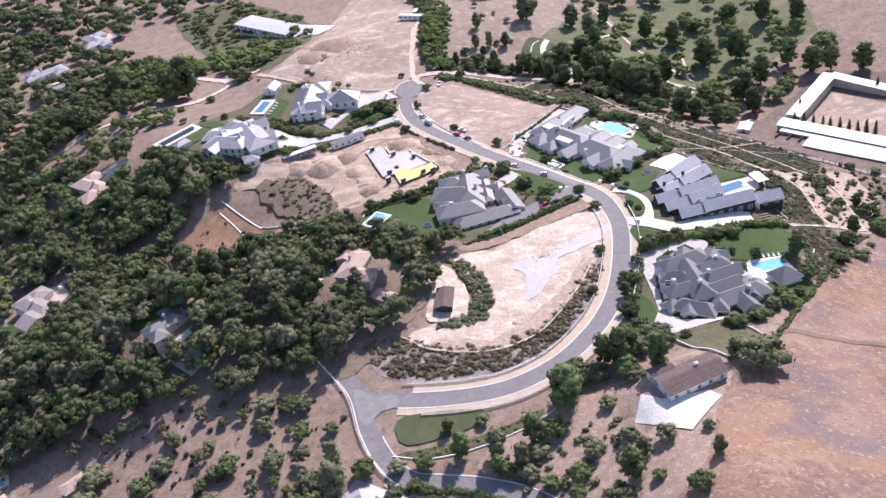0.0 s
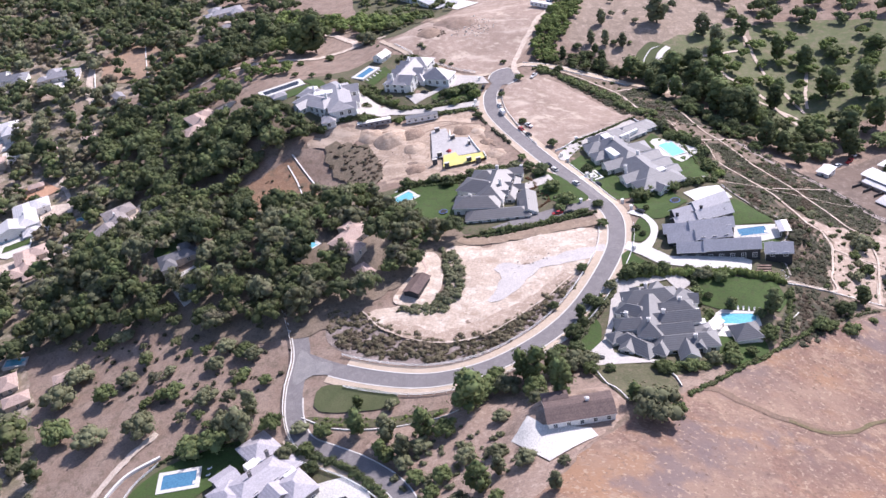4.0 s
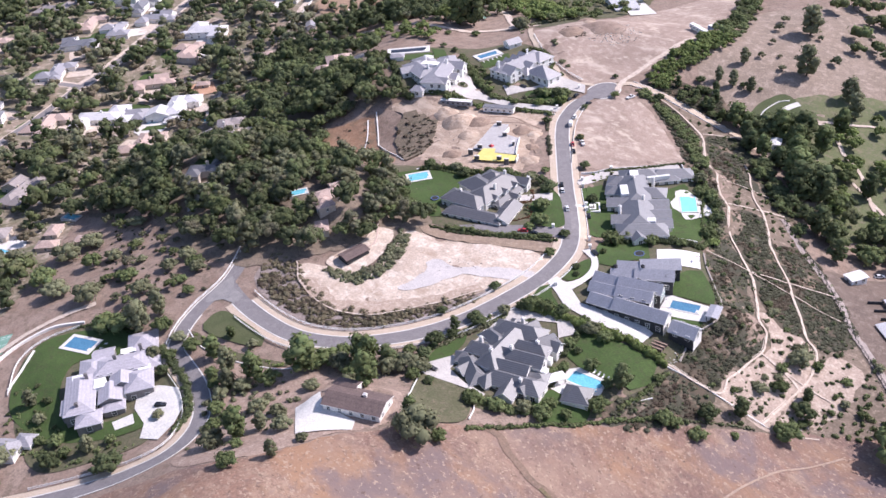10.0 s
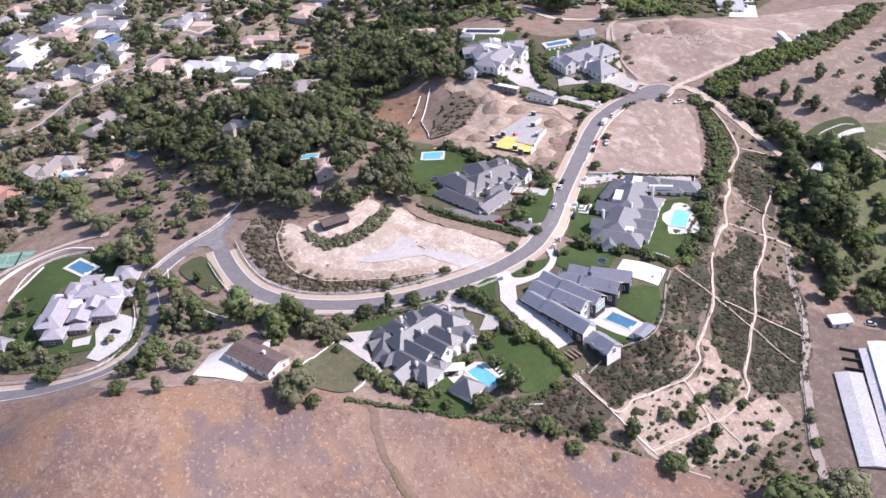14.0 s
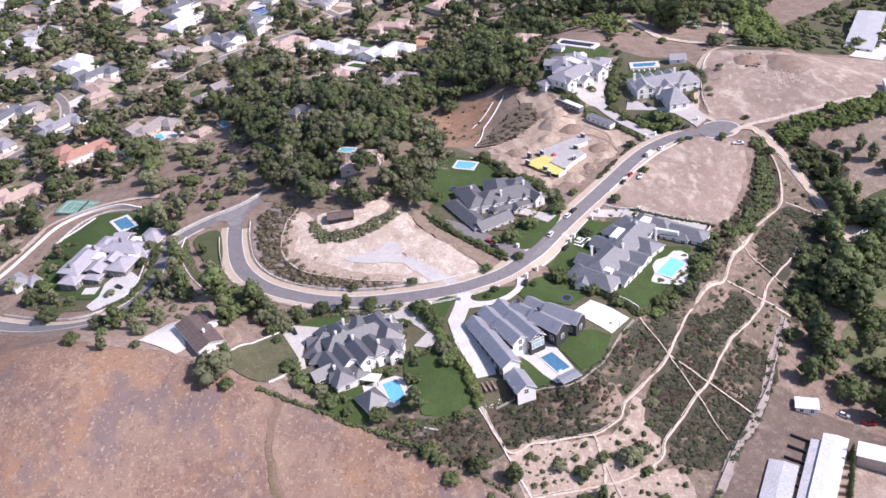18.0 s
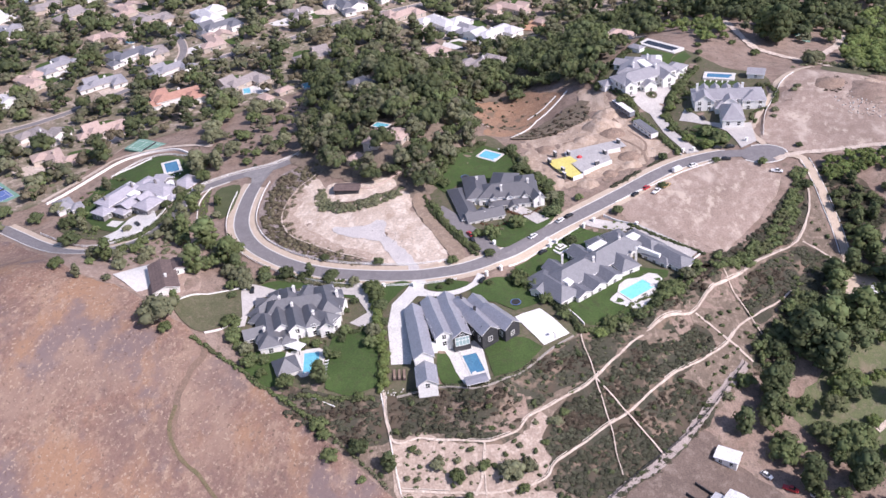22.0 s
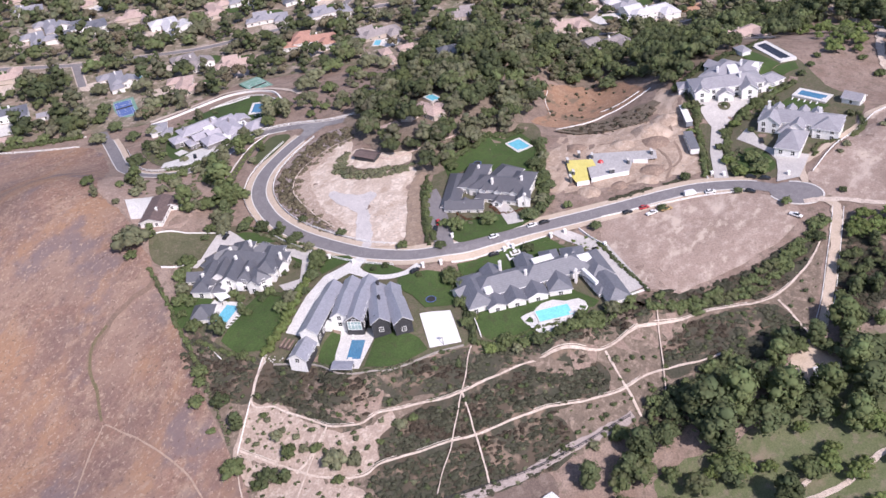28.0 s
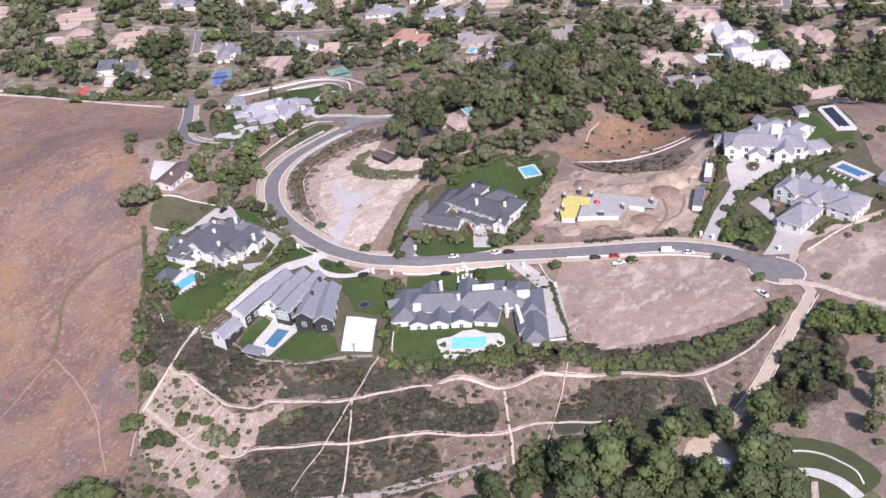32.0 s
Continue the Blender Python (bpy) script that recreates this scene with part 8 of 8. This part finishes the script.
DARKSOIL = mat("dark_dug_soil", (0.30, 0.215, 0.165), (0.24, 0.175, 0.135), 3, c=(0.38, 0.29, 0.23), fine=0.4, bump=0.8)
for x, y, r, h, m, s in ((-84, 442, 11, 4.2, BUILDSOIL, 1), (-74, 447, 8, 2.4, DARKSOIL, 2), (-46, 452, 6.5, 2.0, DARKSOIL, 3), (-38, 452, 5, 1.4, BUILDSOIL, 4), (-22, 428, 5.5, 1.5, BUILDSOIL, 5), (-30, 440, 4, 1.3, DARKSOIL, 6), (-68, 432, 7, 2.2, BUILDSOIL, 7), (-98, 446, 8, 2.6, BUILDSOIL, 8), (-60, 410, 6, 1.8, DARKSOIL, 9), (-112, 600, 7, 1.6, DARKSOIL, 10), (-104, 592, 5, 1.2, BUILDSOIL, 11)):
    heap(x, y, r, h, m, "loose heap of dug brown soil", s)
for x, y, a in ((-50.5, 414.5, 25), (-50, 421.3, 20), (-48.3, 439.5, 30), (-59.5, 448, 25), (-37.8, 434.4, 120), (-28.2, 417.1, 30), (-43, 411, 30), (-33, 417, 30)):
    z = lie1(x, y) + 1.0
    p = thing("block_pier", pose(x, y, z, 0, 0, a), "dark concrete block pier of the unfinished house", "pier", "piers of the unfinished house")
    bm = bmesh.new()
    box(bm, -1.2, 1.2, -0.5, 0.5, -1.5, 2.4, 0, 0.05)
    part("shaft", bm, mat("dark_blocks", (0.10, 0.10, 0.105), (0.14, 0.14, 0.145), 1, fine=0.2) if "dark_blocks" not in bpy.data.materials else bpy.data.materials["dark_blocks"], p)
    bm = bmesh.new()
    box(bm, -1.35, 1.35, -0.62, 0.62, 2.4, 2.55)
    part("cap", bm, CONCRETE, p)
wall([(-50.3, 441.3), (-52.4, 448)], "low white foundation wall", 2.2, 0.4, WHITE, "foundation_wall")
wall([(-29.9, 426.7), (-35, 434), (-40.1, 442)], "low white foundation wall", 2.2, 0.4, WHITE, "foundation_wall")
wall([(-25.2, 421.2), (-28.1, 426.3)], "low white foundation wall", 2.2, 0.4, WHITE, "foundation_wall")
wall([(-70, 470), (-52, 474), (-44, 478)], "pale block wall at the edge of the site", 0.8, 0.4, CONCRETE)
hp = heap(-46.5, 426.5, 2.2, 2.9, PAINTS["r"][1], "bright red tarpaulin over a stack of material", 21)
hp.name = "tarpaulin"
tagged(hp, "bright red tarpaulin over stacked building material", "tarpaulin")
for pts in ([(-40, 460), (-55, 458), (-66, 450), (-72, 436), (-66, 420)], [(-34, 446), (-46, 457), (-60, 462), (-80, 454), (-104, 446)], [(-24, 436), (-38, 448), (-52, 456)]):
    track("wheel_rut", pts, 1.3, "dark wheel rut over the building site", DARKSOIL, 0.34)


# ---- garden things ----
def pavilion(x, y, ang, L, W, z, label, roof=SEAM):
    p = thing("pavilion", pose(x, y, z, 0, 0, ang), label, "pavilion")
    part("roof", roof_bm(L, W, 2.7, 0.12, "gable", 0.3, 0.2), [roof, WHITE], p)
    for a in (-L / 2 + 0.3, L / 2 - 0.3):
        for b in (-W / 2 + 0.3, W / 2 - 0.3):
            bm = bmesh.new()
            box(bm, a - 0.12, a + 0.12, b - 0.12, b + 0.12, -0.6, 2.7, 0, 0.02)
            part("post", bm, DARKWOOD, p)
    return p


pavilion(117.5, 371.2, 105, 8.0, 4.4, lie1(117.5, 371.2) + 0.3, "grey-roofed pavilion at the end of the pool")
pavilion(94, 299.6, 60, 7.5, 4.0, lie1(94, 299.6) + 0.3, "white pergola beside the slate house", WHITE)


def lounger(x, y, ang):
    p = thing("sun_lounger", pose(x, y, lie1(x, y) + 0.3, 0, 0, ang), "white cushioned sun lounger beside the pool", "lounger", "loungers by the pools")
    bm = bmesh.new()
    box(bm, -0.95, 0.35, -0.33, 0.33, 0.28, 0.42, 0, 0.03)
    part("seat", bm, WHITE, p)
    bm = bmesh.new()
    box(bm, 0, 0.75, -0.33, 0.33, 0, 0.12, 0, 0.03)
    part("backrest", bm, WHITE, p).matrix_local = pose(0.33, 0, 0.32, 0, -45, 0)
    for a in (-0.8, 0.3):
        for b in (-0.28, 0.28):
            bm = bmesh.new()
            box(bm, a - 0.03, a + 0.03, b - 0.03, b + 0.03, 0, 0.3)
            part("leg", bm, DARKWOOD, p)


for x, y, a in ((108, 313, 95), (106, 313, 95), (104, 313.2, 95), (102, 313.2, 95), (110, 313, 95), (74.5, 433.5, 120), (73.2, 431.5, 120), (76, 436, 120), (-60, 388, 55), (-58, 389.5, 55), (-56, 391, 55), (-62, 386.5, 55), (100, 366, 20), (98, 365, 20), (97, 369, 110), (-119.5, 508, 160), (-118.5, 511, 160), (-117.5, 514, 160), (-120.5, 505, 160), (-116.8, 517, 160), (-75, 210, 30), (-74, 207, 30)):
    lounger(x, y, a)


def raised_bed(x, y, ang, L, W):
    """A timber planting box filled with soil and low plants."""
    p = thing("raised_bed", pose(x, y, lie1(x, y) + 0.2, 0, 0, ang), "weathered timber raised bed with brown soil", "planter", "raised beds beside the barn")
    for a in ((-L / 2, L / 2, -W / 2, -W / 2 + 0.12), (-L / 2, L / 2, W / 2 - 0.12, W / 2), (-L / 2, -L / 2 + 0.12, -W / 2 + 0.12, W / 2 - 0.12), (L / 2 - 0.12, L / 2, -W / 2 + 0.12, W / 2 - 0.12)):
        bm = bmesh.new()
        box(bm, *a, -0.4, 0.5)
        part("board", bm, BROWNROOF, p)
    bm = bmesh.new()
    box(bm, -L / 2 + 0.12, L / 2 - 0.12, -W / 2 + 0.12, W / 2 - 0.12, -0.4, 0.4)
    part("soil", bm, DARKSOIL, p)


for k in range(3):
    raised_bed(110.6, 339.9 + 1.9 * k, 5, 6.0, 1.1)


def trampoline(x, y, r=2.2):
    p = thing("trampoline", pose(x, y, lie1(x, y) + 0.2), "round black trampoline with a dark rim", "trampoline")
    bm = bmesh.new()
    bmesh.ops.create_cone(bm, cap_ends=True, segments=28, radius1=r - 0.3, radius2=r - 0.3, depth=0.04, matrix=Matrix.Translation((0, 0, 0.8)))
    part("mat", bm, TYRE, p)
    bm = bmesh.new()
    a = [[bm.verts.new((q * math.cos(t), q * math.sin(t), z)) for t in np.linspace(0, 2 * math.pi, 28, endpoint=False)] for q, z in ((r - 0.3, 0.84), (r, 0.84), (r, 0.74), (r - 0.3, 0.74))]
    for k in range(4):
        for i in range(28):
            bm.faces.new((a[k][i], a[k][(i + 1) % 28], a[(k + 1) % 4][(i + 1) % 28], a[(k + 1) % 4][i]))
    part("rim", bm, BLUECOURT, p)
    for t in range(4):
        bm = bmesh.new()
        x0, y0 = (r - 0.15) * math.cos(t * 1.57), (r - 0.15) * math.sin(t * 1.57)
        box(bm, x0 - 0.05, x0 + 0.05, y0 - 0.05, y0 + 0.05, -0.3, 0.75)
        part("leg", bm, DARKWOOD, p)


trampoline(71.4, 388.2)
trampoline(-32, 368, 2.0)

hoop = thing("basketball_hoop", pose(92.5, 402.5, lie1(92.5, 402.5) + 0.26, 0, 0, 215), "basketball hoop on a dark post beside the court", "basketball hoop")
for name, dims, m in (("post", (-0.1, 0.1, -0.1, 0.1, 0, 3.2), DARKWOOD), ("arm", (0, 1.2, -0.06, 0.06, 3.05, 3.2), DARKWOOD), ("backboard", (1.2, 1.26, -0.9, 0.9, 2.9, 4.0), WHITE), ("rim", (1.26, 1.7, -0.22, 0.22, 3.03, 3.07), PAINTS["r"][1])):
    bm = bmesh.new()
    box(bm, *dims)
    part(name, bm, m, hoop)

planter = thing("entrance_planter", pose(30.1, 409.9, lie1(30.1, 409.9) + 0.2, 0, 0, 38), "white square stepped planter before the entrance", "planter")
for name, q, z0, z1, m in (("outer_border", 4.2, 0, 0.35, WHITE), ("grass_ring", 3.4, 0.35, 0.37, LAWN), ("inner_border", 2.3, 0.37, 0.6, WHITE), ("bed", 1.5, 0.6, 0.64, ROUGH), ("centre_block", 0.8, 0.64, 1.2, WHITE)):
    bm = bmesh.new()
    box(bm, -q, q, -q, q, z0 - 0.3, z1, 0, 0.02)
    part(name, bm, m, planter)
paving([(24.5, 404.5), (26, 403.2), (33, 412), (31.4, 413.4)], "white entrance path through the front lawn", CONCRETE, 0.3)
for x, y in ((23, 402.5), (26.5, 400.5), (13, 419.5), (9, 424), (57, 345.5), (52.5, 333.5), (53.5, 376.8), (50.5, 274), (47, 268.5), (-44, 486.5), (-47.5, 479), (-53, 512), (16, 446), (41, 379), (36, 385)):
    gap = np.hypot(*(ROAD - (x, y)).T)
    k = int(gap.argmin())
    if gap[k] < 8.2 and 4 < k < len(ROAD) - 4:
        left = sides(ROAD)[k]
        s = 1 if float((np.array((x, y)) - ROAD[k]) @ left) > 1 else -1
        x, y = (float(c) for c in ROAD[k] + left * s * 8.2)
    p = thing("gate_pillar", pose(x, y, lie1(x, y) + 0.2, 0, 0, 40), "square white pillar at a garden entrance", "pillar", "entrance pillars")
    bm = bmesh.new()
    box(bm, -0.55, 0.55, -0.55, 0.55, -0.4, 1.9, 0, 0.04)
    part("shaft", bm, STUCCO, p)
    bm = bmesh.new()
    box(bm, -0.7, 0.7, -0.7, 0.7, 1.9, 2.15, 0, 0.05)
    part("cap", bm, WHITE, p)


def boulders(spots, sizes, material, label, seed):
    r = np.random.RandomState(seed)
    V, F, base = [], [], 0
    for x, y in spots:
        s = r.uniform(*sizes)
        q = STONE_V * r.uniform(0.7, 1.1, (len(STONE_V), 1)) * (s, s * r.uniform(0.7, 1.2), s * 0.7) + (x, y, lie1(x, y) + 0.35)
        V.append(q)
        F.append(STONE_F + base)
        base += len(q)
    return tagged(new("rocks", raw_mesh("rocks", np.concatenate(V), np.concatenate(F), material)), label, "rocks", kind="stuff")


ROCK = mat("grey_rock", (0.26, 0.24, 0.225), (0.36, 0.33, 0.31), 1, fine=0.2)
boulders(sow([(10, 326), (24, 332), (30, 342), (12, 338)], 1.8, 71, 0.5), (0.2, 0.6), ROCK, "loose rocks on the sandy terrace", 1)
boulders(sow([(-25, 290), (5, 288), (28, 306), (40, 330), (20, 350), (-14, 338)], 4.0, 72, 0.4), (0.15, 0.5), ROCK, "small stones strewn over graded sand", 2)
boulders(sow([(-85, 566), (-92, 590), (-70, 596), (-62, 574)], 2.0, 73, 0.6), (0.2, 0.7), ROCK, "rubble on the upper lot", 3)
boulders(sow([(118, 335), (122, 335), (121, 344), (117, 344)], 1.2, 74, 0.7), (0.3, 0.8), CONCRETE, "pale stones round a fire pit", 4)
boulders(sow([(-70, 405), (-20, 415), (-36, 470), (-100, 450)], 5.0, 75, 0.5), (0.15, 0.55), ROCK, "stones strewn over the building site", 5)

# distant white building beyond the upper lot
villa("white flat-roofed building beside a paved lot", lie1(-140, 680), [(-166, 700, -116, 655, 17, lie1(-140, 680) + 6, B, 0.04)], WHITE, GREYSHEET, WHITE, gap=5, size=1.4, name="hall", category="building")
paving([(-104, 640), (-92, 655), (-150, 712), (-162, 722), (-168, 712)], "white paved lot before a flat-roofed building", CONCRETE)

thicket("villa_shrubs", sow([(-124, 497), (-120, 491), (-104, 485), (-98, 487), (-108, 496), (-118, 500)], 2.4, 81, 0.85), (1.0, 2.2), "bush", LEAF, "dense mixed shrubs between two villas", "shrubs", 331, 18, 5)
thicket("villa_shrubs", sow([(-76, 486), (-64, 482), (-56, 486), (-50, 497), (-57, 504), (-66, 500)], 2.8, 82, 0.85), (1.0, 2.4), "bush", LEAF_OLIVE, "rounded shrubs beside the paved drive", "shrubs", 341, 18, 5)
thicket("villa_shrubs", sow([(-135, 450), (-120, 455), (-104, 460), (-104, 464), (-118, 459), (-133, 456)], 2.2, 83, 0.9), (0.8, 1.8), "bush", LEAF_DARK, "dark shrubs below the white villa", "shrubs", 351, 18, 5)
thicket("garden_shrubs", sow([(-6, 404), (8, 396), (20, 382), (26, 377), (20, 374), (8, 388), (-2, 400)], 2.4, 84, 0.7), (0.6, 1.5), "bush", LEAF_OLIVE, "garden shrubs before the grey house", "shrubs", 361, 18, 5)
thicket("garden_shrubs", sow([(47, 283), (50, 300), (55, 316), (58, 326), (55, 327), (50, 316), (46, 300), (43.5, 284)], 2.0, 85, 0.8), (0.6, 1.4), "bush", LEAF, "shrubs along the street garden", "shrubs", 371, 18, 5)
thicket("garden_shrubs", sow([(84, 331), (104, 335), (117, 334.5), (118, 337), (104, 338), (84, 334)], 2.0, 86, 0.85), (0.8, 1.7), "bush", LEAF_BRIGHT, "bright shrubs between two gardens", "shrubs", 381, 18, 5)
thicket("garden_shrubs", sow([(90, 296), (95, 294), (97, 300), (92, 312), (87, 312), (88, 303)], 2.0, 87, 0.6), (0.6, 1.3), "bush", LEAF, "shrubs beside the slate house's terrace", "shrubs", 391, 18, 5)
thicket("garden_shrubs", sow([(-80, 176), (-58, 166), (-34, 164), (-14, 184), (-6, 184), (-22, 162), (-40, 154), (-66, 158), (-84, 170)], 3.4, 88, 0.7), (0.7, 1.9), "bush", LEAF, "shrubs along the orchard terrace", "shrubs", 401, 18, 5)
thicket("garden_shrubs", sow([(20, 431), (12, 430), (9, 436), (13, 444), (18, 446), (22, 438)], 2.2, 89, 0.7), (0.6, 1.4), "bush", LEAF_BRIGHT, "planted bed beside the curved drive", "shrubs", 411, 18, 5)

thicket("park_trees", sow([(70, 545), (100, 515), (118, 500), (150, 525), (180, 552), (212, 578), (200, 632), (120, 640), (75, 605)], 12, 91, 0.7), (2.6, 5.2), "round", LEAF_BRIGHT, "fresh green trees dotted over the park", "wood", 421, 16, 12)
thicket("park_trees", sow([(-20, 600), (30, 600), (60, 640), (70, 720), (0, 720)], 15, 92, 0.5), (1.6, 3.6), "round", LEAF_OLIVE, "scattered grey-green trees on the sandy flat", "wood", 431, 16, 10)

heap(-88, 588, 15, 2.2, EARTH, "broad low mound of brown soil", 31)
heap(-101, 568, 9, 1.8, DARKSOIL, "broad low mound of brown soil", 32)
boulders(sow([(-85, 566), (-96, 595), (-83, 605), (-58, 590), (-64, 572), (-75, 562)], 2.4, 76, 0.6), (0.3, 0.9), CONCRETE, "pale rubble on the upper lot", 6)

thicket("far_slope_trees", sow([(-420, 640), (-379, 777), (-287, 718), (-230, 770), (-180, 790), (-120, 760), (-100, 900), (-500, 1000), (-640, 800)], 14, 93, 0.75, CLEAR), (4.0, 7.5), "round", LEAF_DARK, "dark trees over the far western slope", "wood", 441, 6, 5)
thicket("far_slope_trees", sow([(-300, 560), (-262, 534), (-205, 546), (-178, 552), (-190, 590), (-205, 640), (-290, 700)], 11, 94, 0.6, CLEAR + [(-190, 605, 20)]), (2.4, 5.2), "round", LEAF_OLIVE, "grey-green trees on the western slope", "wood", 451, 12, 9)

thicket("lane_wood", sow([(112, 488), (120, 478), (128, 472), (140, 480), (160, 494), (152, 508), (112, 506)], 7.5, 95, 0.6), (2.8, 6.4), "round", LEAF, "dense green trees beside the service lane", "wood", 461, 16, 13)
thicket("lane_wood", sow([(62, 512), (84, 500), (100, 482), (96, 478), (76, 494), (56, 508)], 4.2, 96, 0.8), (1.6, 3.4), "round", LEAF, "green trees along the foot of the slope", "wood", 471, 16, 10)

# ---- slope above the upper lot ----
for n, (x, y, r, kind, leaf) in enumerate(((-180, 562, 10, "tall", LEAF_DARK), (-188, 556, 8, "tall", LEAF), (-208, 562, 8, "round", LEAF_BRIGHT), (-190, 598, 7, "round", LEAF), (-147, 572, 6, "round", LEAF_OLIVE), (-152, 578, 5, "round", LEAF_DARK),
                                           (-208, 523, 5, "round", LEAF), (-226, 516, 4, "round", LEAF), (-241, 548, 6, "round", LEAF), (-236, 600, 9, "tall", LEAF_DARK), (-232, 588, 8, "round", LEAF_DARK), (-162, 544, 3, "round", LEAF), (-178, 534, 3, "bush", LEAF))):
    tree(x, y, r, kind, leaf, "trees above the upper lot")
thicket("slope_wood", sow([(-149, 586), (-178, 603), (-219, 624), (-252, 645), (-251, 660), (-124, 612), (-127, 597)], 6.5, 171, 0.9), (3.0, 5.6), "round", LEAF_BRIGHT, "bright green trees massed behind the upper lot", "wood", 471, 16, 9)
thicket("slope_wood", sow([(-275, 500), (-300, 520), (-262, 590), (-236, 606), (-236, 570), (-258, 536)], 9.0, 172, 0.7), (4.0, 7.0), "tall", LEAF_DARK, "dark trees on the brown western slope", "wood", 481, 16, 10)
thicket("lot_edge_shrubs", sow([(-130, 552), (-140, 564), (-150, 574), (-146, 590), (-128, 598), (-124, 594), (-140, 584), (-140, 572)], 3.0, 173, 0.85), (1.2, 2.4), "bush", LEAF_OLIVE, "olive shrubs along the edge of the upper lot", "shrubs", 491, 14, 4)
thicket("lot_weeds", sow([(-98, 560), (-108, 566), (-110, 574), (-101, 578), (-92, 573), (-88, 567)], 1.8, 174, 0.9), (0.8, 1.6), "bush", LEAF_BRUSH, "dark dry weeds on the upper lot", "weeds", 495, 10, 3, tall=0.3)
for x, y, r in ((-101, 551, 2.2), (-98, 548, 1.8), (-82, 534, 2.2), (-76, 532, 1.8)):
    tree(x, y, r, "bush", LEAF_OLIVE, "shrubs on the upper lot")
patch("clearing", [(47, 530), (56, 528), (62, 533), (60, 546), (50, 546), (42, 541)], BRIDLE, "bare tan clearing round the park shed", 0.2, 0.8, 4.0)
